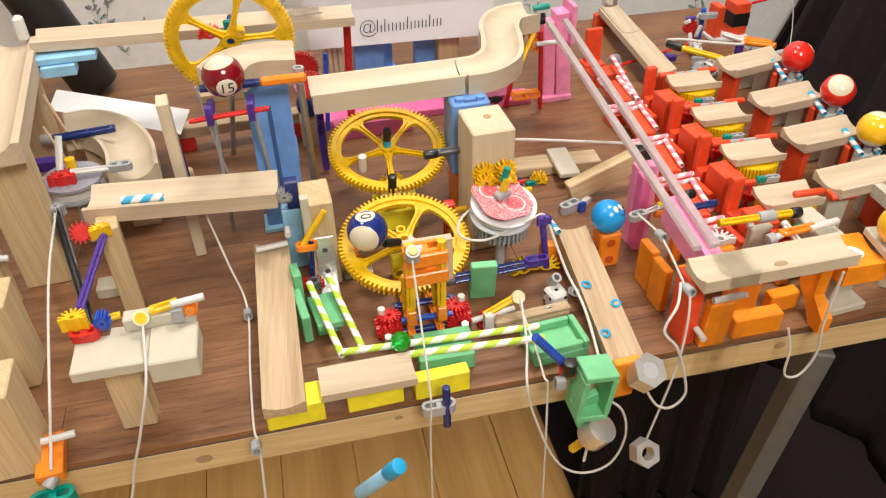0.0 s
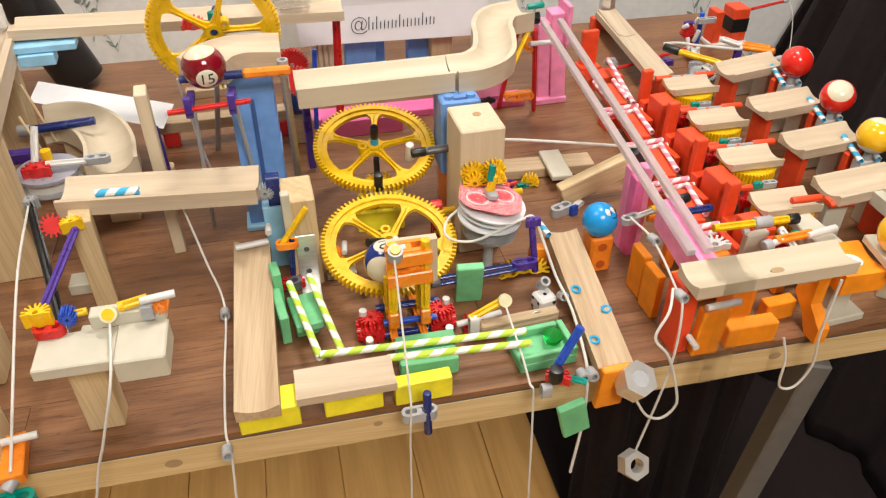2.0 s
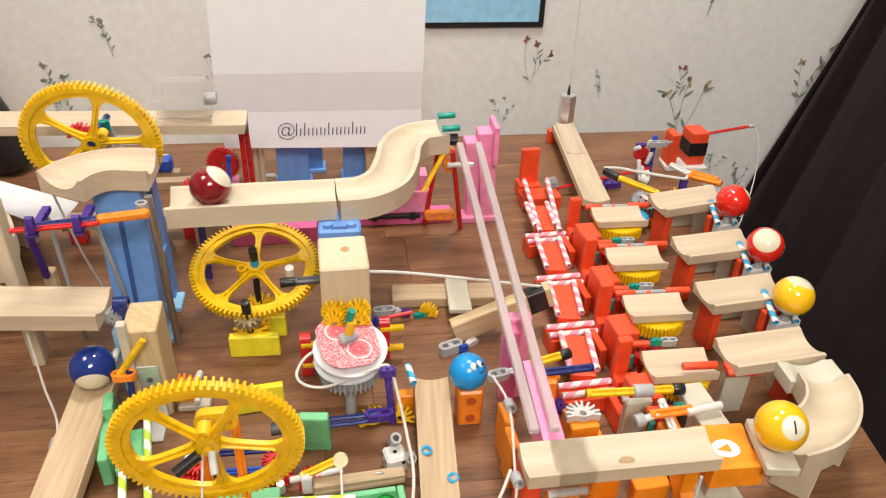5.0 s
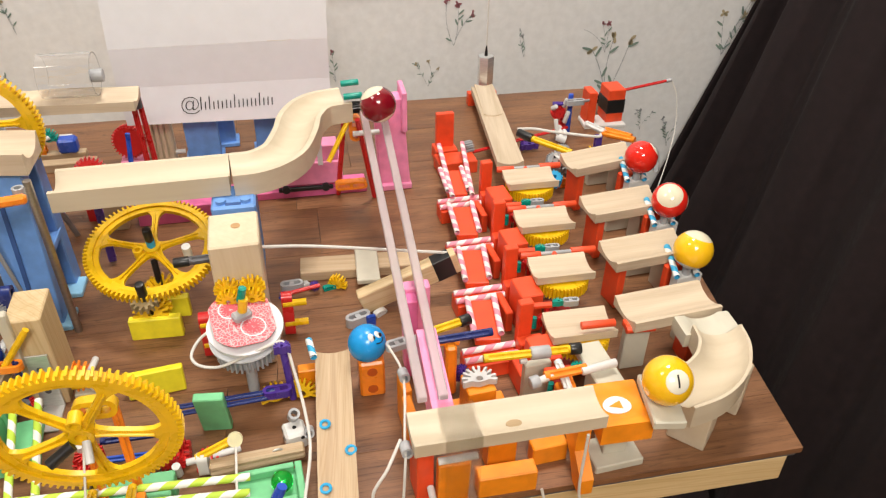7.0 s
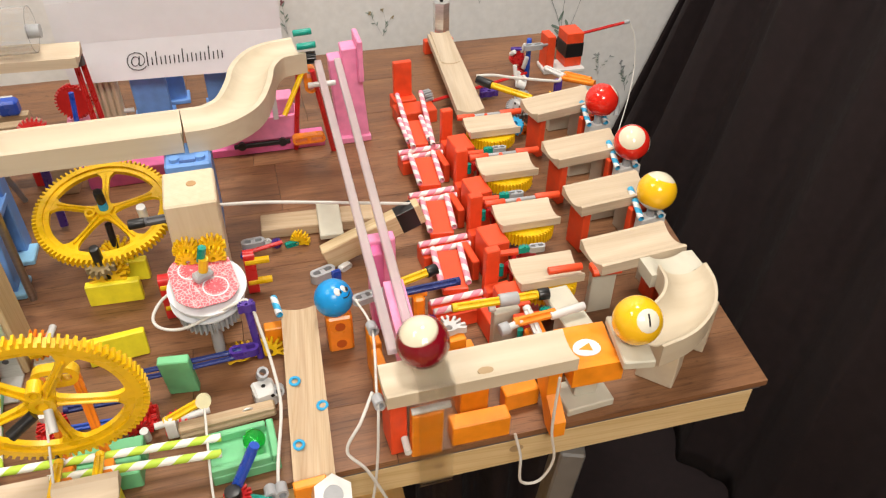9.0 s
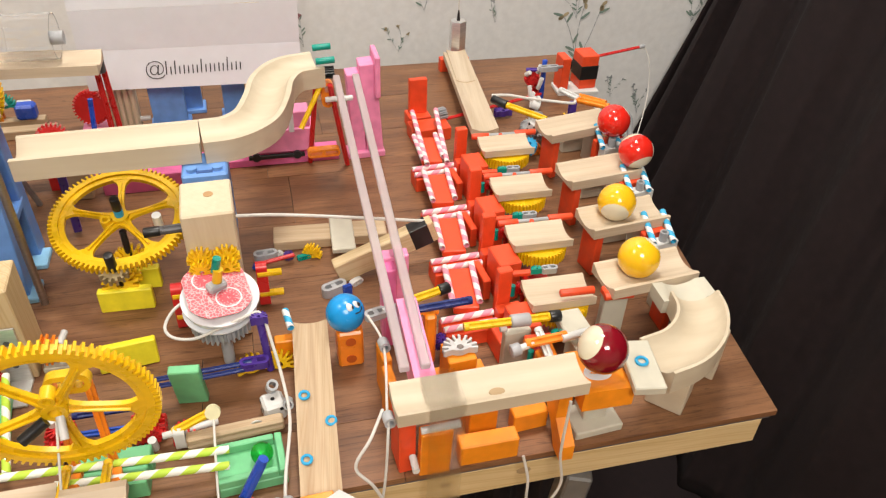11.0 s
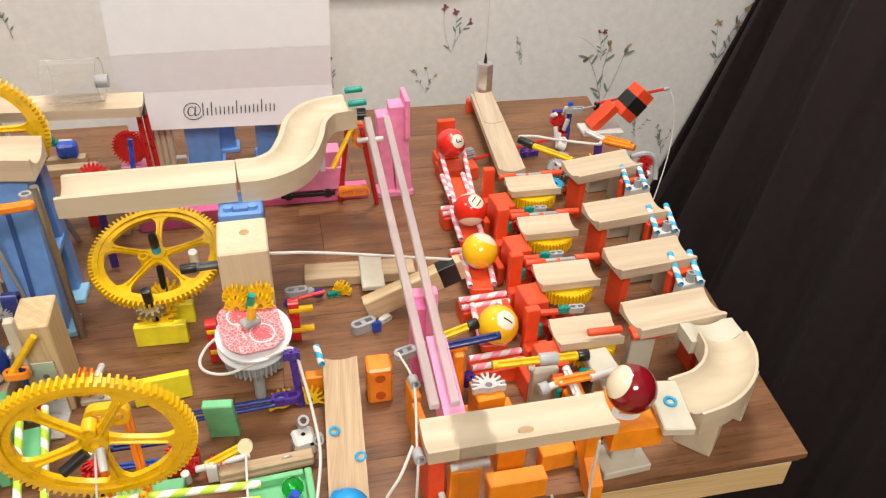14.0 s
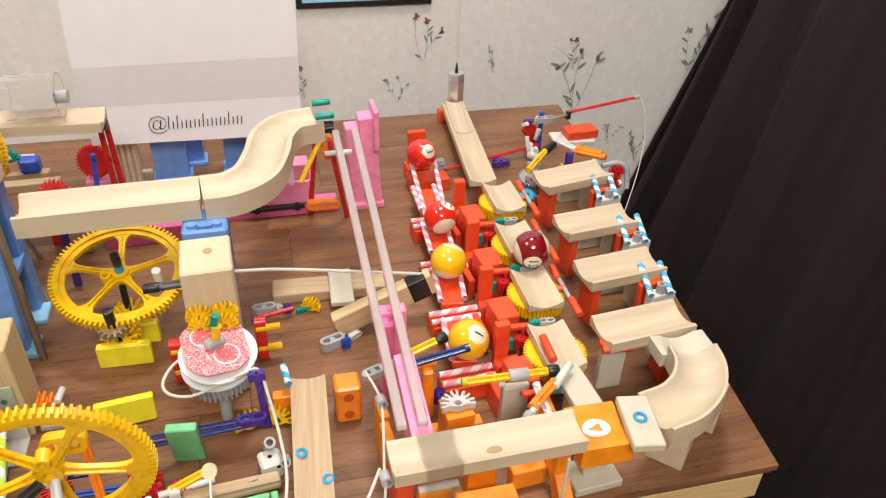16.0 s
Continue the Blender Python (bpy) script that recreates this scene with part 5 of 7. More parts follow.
vo = add(nt, "ShaderNodeTexVoronoi", Scale=330.0)
vo.feature = "DISTANCE_TO_EDGE"
nt.links.new(vv, vo.inputs["Vector"])
nt.links.new(ramp(nt, vo.outputs["Distance"], [(0.03, (0.78, 0.50, 0.52)), (0.10, (0.70, 0.11, 0.14))]), b_.inputs["Base Color"])
b_.inputs["Roughness"].default_value = 0.45
CARDBACK = mat
bm = bmesh.new()
pts = []
for i in range(48):
    a = 2 * math.pi * i / 48
    pts.append((0.029 * max(-0.86, min(0.86, math.cos(a))), 0.0315 * max(-0.92, min(0.92, math.sin(a)))))
part("card_face", quad_plate(pts, 0.0, 0.0006), CARDBACK, CARDS, "red patterned playing card back", pose(0, 0, 0.082, 10, 3, 12))
for dx, dy in ((-0.007, 0.0115), (0.007, -0.0115)):
    medal = part("medallion", tube_bm(0.0105, 0.0011, 0.0003, 32), PAPER, CARDS, "white printed ring on a card", pose(0.0, 0, 0.0827, 10, 3, 12) @ pose(dx, dy, 0))
    part("rosette", star_bm(0.0078, 0.0003, False), CARDRED, medal, "red printed rosette", pose(0, 0, 0.0002))
part("hub", box_bm(0.016, 0.010, 0.007, 0.003, pose(0, 0, 0.083, 10, 0, 30)), GREY, CARDS, "grey hub")
part("pin", rod_bm(0.004, 0.016, 10, m=pose(0.001, 0.001, 0.088, 8, 10, 0)), YELLOW, CARDS, "yellow pin")
part("pin", rod_bm(0.0034, 0.014, 10, m=pose(0.001, 0.001, 0.100, 4, 14, 0)), TEAL, CARDS, "teal pin")
rc = thing("red_connector", pose(0.186, 0.222, 0), "red and yellow connectors beside the post", "connector")
part("clip", clip_bm(0.010, 0.012, 0.05, 0.003), DEEPRED, rc)
for z in (0.016, 0.040):
    part("rod", rod_bm(0.0035, 0.022, 10, m=pose(-0.004, -0.004, z, 0, 90, 0)), YELLOW, rc, "yellow rod")
copy_thing(rc, pose(0.112, 0.205, 0))
solid("string", cord_bm([(0.128, 0.166, 0.066), (0.113, 0.158, 0.060), (0.1065, 0.143, 0.056), (0.113, 0.131, 0.055), (0.130, 0.124, 0.057), (0.152, 0.123, 0.066), (0.172, 0.124, 0.0735), (0.184, 0.124, 0.0745), (0.190, 0.108, 0.055), (0.195, 0.085, 0.035), (0.197, 0.05, 0.028), (0.190, 0.002, 0.026), (0.1875, -0.017, 0.014), (0.186, -0.024, -0.03), (0.179, -0.03, -0.088)], 0.0013, 80), CORD, Matrix(), "white cord winding round the card spool", "cord", "cords")

# green runway group
domino(pose(0.1215, 0.112, 0.001, 0, -13, 84), GREEN, "upright mint green domino block with a rod through it", group="mint blocks")
nr = thing("navy_rods", pose(0, 0, 0), "navy rods through a mint block to a purple joint", "axle")
rods("rod", NAVY, 0.0024, [((0.085, 0.109, 0.032), (0.172, 0.112, 0.034)), ((0.085, 0.105, 0.028), (0.166, 0.108, 0.031))], nr)
rods("sleeve", DARKGREY, 0.0048, [((0.085, 0.106, 0.03), (0.094, 0.107, 0.03))], nr, "dark grey sleeve")
part("clip", clip_bm(0.024, 0.010, 0.007, 0.002, pose(0.174, 0.111, 0.030, 0, 0, 2)), PURPLE, nr, "purple joint")
rods("post", PURPLE, 0.0032, [((0.186, 0.114, 0.020), (0.182, 0.124, 0.070))], nr, "purple upright rod")
part("clip", clip_bm(0.014, 0.010, 0.008, 0.003, pose(0.182, 0.122, 0.068)), PURPLE, nr, "purple cap")
for x, a in ((0.170, 12), (0.1935, -8)):
    part("foot", star_bm(0.0135, 0.006, True, pose(x, 0.134, 0.005, 62, 0, a)), YELLOW, nr, "yellow forked half-round foot")
die(pose(0.185, 0.083, 0.0095, 0, 0, 12), size=0.018)
solid("grey_bead", tube_bm(0.0048, 0.002, 0.012, 14), GREY, pose(0.1845, 0.0935, 0.0195, 30, 10, 0), "grey tube bead on a cord", "bead", "grey beads")
solid("grey_bead", tube_bm(0.0042, 0.0016, 0.010, 14), GREY, pose(0.197, 0.075, 0.022, 60, 0, 0), "grey tube bead on a cord", "bead", "grey beads")
for p, q in (((-0.037, 0.134, 0.030), (-0.0185, 0.037, 0.028)), ((-0.019, 0.140, 0.030), (-0.001, 0.042, 0.028)), ((-0.0185, 0.0385, 0.0305), (0.151, 0.0335, 0.026)), ((0.034, 0.0235, 0.0300), (0.151, 0.0190, 0.026))):
    straw(p, q, S_LIME, "lime and white striped paper straw of the marble run", "runway straws")
solid("mint_block", box_bm(0.0078, 0.044, 0.030, 0.001), GREEN, pose(-0.047, 0.110, 0, 0, 0, 8), "mint green block beside the marble run", "block", "mint blocks")
solid("mint_block", box_bm(0.024, 0.048, 0.0075, 0.001), GREEN, pose(-0.026, 0.108, 0.012, -6, 0, 8), "mint green plank under straws", "plank", "mint blocks")
solid("mint_block", box_bm(0.020, 0.010, 0.013, 0.001), GREEN, pose(-0.026, 0.10, 0.0, 0, 0, 8), "small mint block under a plank", "block", "mint blocks")
domino(pose(-0.048, 0.140, 0, 0, 0, 8), GREEN, "upright mint green domino block behind the marble run", group="mint blocks", size=(0.0078, 0.020, 0.044))
solid("mint_block", box_bm(0.050, 0.012, 0.0205, 0.001), GREEN, pose(0.069, 0.050, 0.0, 0, 0, 0), "mint green block behind straws", "block", "mint blocks")
solid("mint_block", box_bm(0.048, 0.016, 0.0180, 0.001), GREEN, pose(0.068, 0.032, 0.0, 0, 0, -1), "mint green block under straws", "block", "mint blocks")
tray = thing("mint_tray", pose(0.165, 0.030, 0, 0, 0, 4), "mint green tray at the end of the marble run", "tray")
part("base", box_bm(0.050, 0.036, 0.010, 0.001), GREEN, tray)
part("side", box_bm(0.0055, 0.036, 0.008, 0.0008, pose(0.0225, 0, 0.010)), GREEN, tray)
part("side", box_bm(0.044, 0.005, 0.008, 0.0008, pose(-0.003, -0.0155, 0.010)), GREEN, tray)
part("side", box_bm(0.044, 0.005, 0.008, 0.0008, pose(-0.003, 0.0155, 0.010)), GREEN, tray)
MARBLE = solid("glass_marble", ball_bm(0.0085, 32), GLASS_GREEN, pose(0.174, 0.031, 0.0187), "green glass marble in the run", "marble", smooth_angle=180)
peg_ = thing("clothes_peg", pose(0.155, 0.063, 0.004, 0, 0, 6), "pale wooden clothes peg on the table", "peg")
part("jaw", box_bm(0.074, 0.010, 0.006, 0.002), PINE, peg_)
part("jaw", box_bm(0.074, 0.010, 0.006, 0.002, pose(0, 0, 0.0065, 0, 2, 0)), PINE, peg_)
part("spring", ring_bm(0.005, 0.0009, pose(0.016, 0, 0.008, 90, 0, 0)), STEEL, peg_, "wire spring")
rk = thing("red_connector", pose(0.118, 0.072, 0), "red and white connectors with a yellow rod arm", "connector")
part("clip", clip_bm(0.022, 0.014, 0.016, 0.003), DEEPRED, rk)
rods("peg", WHITE, 0.0028, [((-0.018, -0.004, 0.012), (0.024, 0.002, 0.013))], rk, "white peg")
part("clip", clip_bm(0.008, 0.010, 0.022, 0.002, pose(-0.004, -0.010, 0.004)), WHITE, rk, "clear clip")
rods("rod", YELLOW, 0.0038, [((-0.008, -0.010, 0.022), (0.022, -0.006, 0.034))], rk, "yellow rod")
PULL = solid("pulley_disc", rod_bm(0.0058, 0.004, 18), plastic("cream_plastic", (0.75, 0.7, 0.45), 0.4), pose(0.141, 0.064, 0.036, 60, 0, 0), "small round cap holding a cord", "disc", "pulley discs")

# the L-shaped frame that throws the ball: a base with two arms, gear and orange cradle
base_r = thing("axle_block", pose(0.058, 0.082, 0), "red connector base with navy axle on the table", "base")
for x, s in ((-0.030, -1), (0.031, 1)):
    part("clip", clip_bm(0.022, 0.020, 0.008, 0.001, pose(x, 0.0, 0.015)), DEEPRED, base_r, "red lattice connector")
    part("clip", clip_bm(0.022, 0.008, 0.020, 0.001, pose(x, -0.009, 0.001)), DEEPRED, base_r, "red lattice connector")
    part("clip", clip_bm(0.006, 0.018, 0.018, 0.001, pose(x + s * 0.010, 0.0, 0.0)), DEEPRED, base_r, "red lattice connector")
    part("peg", rod_bm(0.0034, 0.014, 10, m=pose(x + s * 0.004, -0.015, 0.001, 14, 0, 0)), WHITE, base_r, "white peg")
    part("peg", rod_bm(0.0034, 0.008, 10, m=pose(x + s * 0.006, 0.004, 0.020)), WHITE, base_r, "white peg")
rods("axle", NAVY, 0.0034, [((-0.024, 0.013, 0.020), (0.032, 0.013, 0.020))], base_r, "navy axle")
rods("axle", ROYAL, 0.003, [((-0.020, -0.007, 0.020), (0.026, -0.008, 0.020))], base_r, "royal blue rod")
rods("axle", NAVY, 0.0034, [((-0.020, -0.011, 0.010), (0.018, -0.011, 0.010))], base_r, "navy axle")
PIVOT = Vector((0.057, 0.047, 0.004))
FRAME = thing("ball_thrower", Matrix.Translation(PIVOT), "orange and yellow rod frame carrying a short wooden track", "frame")
for x in (-0.011, 0.016):
    rods("arm", YELLOW, 0.0040, [((x, 0.021, 0.032), (x + 0.0012, 0.021, 0.104))], FRAME, "yellow rod arm")
    part("sleeve", box_bm(0.0085, 0.009, 0.016, 0.001, pose(x, 0.021, 0.0175)), ORANGE_P, FRAME, "orange sleeve")
    rods("arm", YELLOW, 0.0034, [((x - 0.002, 0.036, 0.022), (x - 0.002, 0.036, 0.060))], FRAME, "yellow rod arm")
rods("arm", ORANGE_P, 0.0034, [((-0.012, 0.010, 0.010), (-0.010, 0.098, 0.006)), ((0.014, 0.010, 0.010), (0.012, 0.098, 0.006))], FRAME, "orange rod arm")
for z in (0.064, 0.0835):
    part("bar", box_bm(0.037, 0.0045, 0.0125, 0.001, pose(0.0035, 0.0165, z, 0, -2, 0)), ORANGE_P, FRAME, "orange slotted bar")
    part("bar", clip_bm(0.037, 0.016, 0.006, 0.001, pose(0.0035, 0.027, z + 0.0065, 0, -2, 0)), ORANGE_P, FRAME, "orange lattice top")
    rods("peg", WHITE, 0.0028, [((-0.006, 0.026, z + 0.011), (0.002, 0.026, z + 0.012))], FRAME, "white peg")
part("clip", clip_bm(0.030, 0.016, 0.008, 0.002, pose(0.0, 0.100, 0.002)), YELLOW, FRAME, "yellow connector")
part("track", straight_bm(0.042, 0.044, 0.008, 0.006, 0.026, pose(0, 0, 0, 90, 0, 0) @ pose(-0.012, 0.070, -0.036, 180, 0, 0)), BEECH, FRAME, "short grooved wooden track")
part("collar", tube_bm(0.0062, 0.002, 0.010, 16, pose(-0.0085, 0.014, 0.096, 20, 0, 0)), GREY, FRAME, "grey collar")
part("cap", rod_bm(0.004, 0.011, 14, m=pose(-0.0085, 0.014, 0.0962, 20, 0, 0)), YELLOW, FRAME, "yellow cap")
FLIP = gear_thing(Matrix.Translation(PIVOT) @ pose(0, 0.110, 0.036, 12, 0, 0), "large yellow spoked gear wheel on a swinging frame", r=0.0625, turn=59)
part("pin", rod_bm(0.0028, 0.015, 12, m=pose(0.002, -0.004, 0.008, 30, 10, 0)), WHITE, FLIP, "white pin")
part("pin", rod_bm(0.004, 0.018, 12, m=pose(-0.006, -0.004, 0.010, 20, -60, 0)), BLACK, FLIP, "black pin")

# lemon blocks and little tracks along the front edge
for x, lab in ((-0.062, "lemon yellow block under a wooden ramp"), (0.0025, "lemon yellow block under a short wooden track"), (0.058, "lemon yellow block at the table edge")):
    solid("lemon_block", box_bm(0.046, 0.012 if x > -0.05 else 0.024, 0.0255 if -0.05 < x < 0.03 else 0.0225, 0.001), LEMON, pose(x, 0.0055 if x > -0.05 else 0.008, 0, 0, 0, 2), lab, "block", "lemon blocks")
track("short_track", (-0.040, 0.0072, 0.0262), (0.036, 0.0078, 0.0262), 0.031, 0.0095, BEECH, "short pale grooved wooden track on lemon blocks", "wooden tracks", 0.006, 0.026)
track("side_ramp", (-0.0685, -0.011, 0.0228), (-0.0675, 0.200, 0.0228), 0.033, 0.012, PINE, "long grooved wooden ramp running back from the table edge", "wooden tracks", 0.004, 0.03)
solid("prop_block", box_bm(0.028, 0.02, 0.0225, 0.001), CREAM, pose(-0.068, 0.17, 0), "cream block under a wooden ramp", "block", "white support blocks")

# side post with a metal bracket and connectors
sp = solid("pine_post", box_bm(0.028, 0.042, 0.096, 0.0012), PINE_Z, pose(-0.020, 0.184, 0, 0, 0, 2), "square pine post beside the wooden ramp", "post", "pine posts")
br = thing("metal_bracket", pose(-0.018, 0.158, 0), "zinc steel angle bracket against a post", "bracket")
part("plate", box_bm(0.018, 0.002, 0.060, 0.0005, pose(0, 0.0035, 0)), STEEL, br)
part("plate", box_bm(0.018, 0.03, 0.002, 0.0005, pose(0, -0.012, 0)), STEEL, br)
# the plate is unpierced; dark grey discs paint the shade of screw holes
for z in (0.02, 0.045):
    part("hole", rod_bm(0.0026, 0.0004, 12, m=pose(0, 0.0024, z, 90, 0, 0)), DARKGREY, br, "screw hole drawn as a shade-dark disc")
oc = thing("orange_connector", pose(-0.030, 0.150, 0.060), "yellow, orange and navy rods before the post", "connector")
rods("rod", YELLOW, 0.0028, [((-0.008, 0, 0.002), (0.016, 0.004, 0.034))], oc, "yellow rod")
part("clip", clip_bm(0.020, 0.010, 0.006, 0.002, pose(-0.004, 0, -0.002)), ORANGE_P, oc)
rods("rod", NAVY, 0.0026, [((-0.004, 0, -0.052), (0.0, 0.002, 0.004))], oc, "navy rod")
part("clip", clip_bm(0.022, 0.014, 0.007, 0.003, pose(-0.004, -0.002, -0.044)), DEEPRED, oc, "red toothed connector")
part("collar", tube_bm(0.006, 0.003, 0.008, 16, pose(-0.002, -0.010, -0.040)), DARKGREY, oc, "dark collar")
oy = thing("orange_connector", pose(0.008, 0.176, 0.0), "orange and yellow connectors on a white foot", "connector")
part("foot", box_bm(0.028, 0.020, 0.006, 0.001, pose(0.004, 0, 0)), CREAM, oy)
part("clip", clip_bm(0.018, 0.012, 0.026, 0.003, pose(0, 0, 0.006)), ORANGE_P, oy)
part("clip", clip_bm(0.010, 0.014, 0.014, 0.003, pose(-0.006, -0.002, 0.008)), YELLOW, oy, "yellow connector")
rods("peg", WHITE, 0.003, [((0.008, -0.006, 0.028), (0.010, 0.010, 0.028)), ((0.008, -0.012, 0.012), (0.008, 0.004, 0.012))], oy, "white peg")
nv = thing("navy_connector", pose(-0.044, 0.205, 0.0), "navy, grey and sky blue connectors at a track's end", "connector")
part("post", box_bm(0.018, 0.014, 0.07, 0.001), SKY, nv, "sky blue block")
part("clip", clip_bm(0.012, 0.012, 0.034, 0.003, pose(0.004, -0.004, 0.07)), NAVY, nv)
part("clip", clip_bm(0.016, 0.010, 0.014, 0.002, pose(-0.004, -0.006, 0.080)), GREY, nv, "grey connector")
domino(pose(-0.0305, 0.150 + 0.010, 0.052, 0, 0, 4), CREAM, "cream plank standing against a post", group="cream support blocks", size=(0.0075, 0.008, 0.056))
for p, q in (((-0.082, 0.186, 0.038), (-0.052, 0.190, 0.038)), ((-0.05, 0.192, 0.054), (-0.05, 0.18, 0.054))):
    solid("white_peg", rod_bm(0.003, between(p, q)[1], 10), WHITE, between(p, q)[0], "white plastic peg beside the wooden ramp", "peg", "white pegs")

# ---- left: stands, chutes and the high track ----
cr = track("cross_track", (-0.220, 0.212, 0.090), (-0.0525, 0.197, 0.089), 0.042, 0.015, BEECH, "long grooved wooden track across two posts", "wooden tracks", 0.007, 0.024)
straw((-0.188, 0.196, 0.1065), (-0.152, 0.193, 0.1065), S_BLUE, "short blue and white striped paper straw on a track", "cradle straws", 0.0036)
solid("tall_slat", box_bm(0.011, 0.022, 0.172, 0.001), PALE_Z, pose(-0.142, 0.252, 0, 0, 0, 6), "tall thin pine slat standing upright", "slat", "pine slats")
sl = solid("tall_slat", box_bm(0.018, 0.024, 0.097, 0.001), PINE_Z, pose(-0.202, 0.180, 0, 0, 0, 10), "short upright pine slat under a track", "slat", "pine slats")
solid("small_block", box_bm(0.03, 0.02, 0.012, 0.001), CREAM, pose(-0.222, 0.205, 0), "cream block behind a slat", "block", "white support blocks")
rg = thing("red_gear_joint", pose(-0.216, 0.178, 0.092), "red toothed and yellow connectors on a slat", "connector")
part("gear", gear_bm(0.010, 14, 0.010, 0.007, 0.003), DEEPRED, rg, "", pose(-0.008, 0.0, 0, 60, 30, 0))
part("clip", clip_bm(0.018, 0.012, 0.010, 0.003, pose(0.010, -0.010, 0.0, 0, 0, 20)), YELLOW, rg, "yellow connector")
pv = thing("purple_rod", pose(0, 0, 0), "purple rod from a yellow joint down to a stand", "rod")
rods("rod", PURPLE, 0.0034, [((-0.203, 0.163, 0.094), (-0.208, 0.050, 0.100))], pv)
bk = thing("black_rod", pose(0, 0, 0), "black rod leaning from a reel to a grey clip", "rod")
rods("rod", BLACK, 0.0042, [((-0.262, 0.250, 0.070), (-0.226, 0.118, 0.012))], bk)
part("clip", clip_bm(0.016, 0.014, 0.010, 0.003, pose(-0.262, 0.252, 0.066)), GREY, bk, "grey clip")
part("clip", clip_bm(0.016, 0.026, 0.012, 0.002, pose(-0.222, 0.108, 0.006)), DARKGREY, bk, "dark connector")
solid("cream_plank", box_bm(0.016, 0.05, 0.0075, 0.001), CREAM, pose(-0.212, 0.118, 0.0, 0, 0, -4), "cream plank lying on the table", "plank", "white support blocks")

fs = thing("front_stand", pose(-0.185, 0.034, 0, 0, 0, 0), "pine post carrying cream blocks", "stand")
part("post", box_bm(0.026, 0.020, 0.0772, 0.001), PINE_Z, fs, "", pose(0.0005, 0.001, 0))
part("plate", box_bm(0.054, 0.036, 0.010, 0.001, pose(0.001, -0.010, 0.0775)), CREAM, fs, "cream plate")
part("block", box_bm(0.035, 0.040, 0.020, 0.0012, pose(0.0455, -0.014, 0.070)), CREAM, fs, "cream block")
part("block", box_bm(0.052, 0.012, 0.012, 0.001, pose(0.036, 0.012, 0.088)), CREAM, fs, "cream block")
yb_ = thing("yellow_joint", pose(-0.203, 0.046, 0.088), "yellow, blue and red connectors on a cream plate", "connector")
part("clip", clip_bm(0.020, 0.014, 0.012, 0.004, pose(-0.006, 0.004, 0.006)), YELLOW, yb_)
part("clip", clip_bm(0.012, 0.010, 0.014, 0.003, pose(0.014, 0, 0.004)), ROYAL, yb_, "royal blue connector")
part("clip", clip_bm(0.022, 0.012, 0.007, 0.002, pose(0.0, -0.004, 0)), DEEPRED, yb_, "red connector")
rods("rod", YELLOW, 0.003, [((0.014, 0.002, 0.010), (0.026, 0.004, 0.010))], yb_)
pd = thing("pulley", pose(-0.160, 0.040, 0.100), "cream pulley disc on a yellow rod", "pulley")
part("disc", rod_bm(0.006, 0.005, 20, m=pose(0, 0, 0, 50, 0, 0)), bpy.data.materials["cream_plastic"], pd)
part("cap", rod_bm(0.0042, 0.006, 16, m=pose(0, 0, 0, 50, 0, 0)), YELLOW, pd, "yellow cap")
rods("rod", YELLOW, 0.0042, [((0.006, 0.004, 0.002), (0.026, 0.007, 0.004))], pd)
rods("peg", WHITE, 0.003, [((0.022, 0.0, 0.008), (0.046, 0.004, 0.008))], pd, "white peg")
part("clip", clip_bm(0.012, 0.010, 0.012, 0.002, pose(0.034, 0.004, -0.006)), ORANGE_P, pd, "orange connector")
part("clip", clip_bm(0.008, 0.008, 0.012, 0.002, pose(0.026, -0.002, -0.006)), GREY, pd, "grey clip")

for x, y, w, d, hgt, lab in ((-0.287, 0.246, 0.042, 0.032, 0.148, "tall pine post under a high track"), (-0.292, 0.110, 0.040, 0.040, 0.090, "pine post standing near the table edge"), (-0.277, 0.016, 0.048, 0.040, 0.085, "pine post at the table edge")):
    solid("pine_post", box_bm(w, d, hgt, 0.0012), PINE_Z, pose(x, y, 0, 0, 0, 3), lab, "post", "pine posts")
solid("pine_post", box_bm(0.030, 0.030, 0.150, 0.0012), PINE_Z, pose(-0.300, 0.405, 0, 0, 0, 3), "tall pine post behind a high track", "post", "pine posts")
track("high_track", (-0.280, 0.205, 0.149), (-0.306, 0.440, 0.151), 0.050, 0.020, BEECH, "grooved wooden track on tall pine posts", "wooden tracks", 0.009, 0.023)
solid("white_clip", box_bm(0.010, 0.012, 0.026, 0.003), WHITE, pose(-0.292, 0.436, 0.170), "white plastic clip on a high track", "clip")
track("high_track", (-0.280, 0.424, 0.168), (0.054, 0.420, 0.163), 0.040, 0.010, BEECH, "long high grooved wooden track along the back", "wooden tracks", 0.006, 0.024)
solid("sky_block", box_bm(0.062, 0.020, 0.0075, 0.001), SKY, pose(-0.250, 0.404, 0.157, 0, 0, 3), "sky blue plank under a high track", "plank", "blue blocks")
solid("sky_block", box_bm(0.034, 0.020, 0.012, 0.001), SKY, pose(-0.258, 0.400, 0.1445, 0, 0, 3), "sky blue block under a plank", "block", "blue blocks")
WHEEL = gear_thing(pose(-0.077, 0.340, 0.188, 99, 0, 0), "large yellow spoked gear wheel standing upright", r=0.0625)
wa = thing("wheel_connector", pose(-0.077, 0.345, 0.188), "red, navy and orange connectors behind an upright gear", "axle")
rods("axle", NAVY, 0.0036, [((0, -0.012, 0), (0, 0.05, 0))], wa)
part("clip", clip_bm(0.024, 0.010, 0.014, 0.003, pose(-0.022, 0.03, -0.012)), DEEPRED, wa, "red connector")
part("clip", clip_bm(0.012, 0.012, 0.018, 0.003, pose(-0.016, 0.012, -0.04)), ORANGE_P, wa, "orange connector")
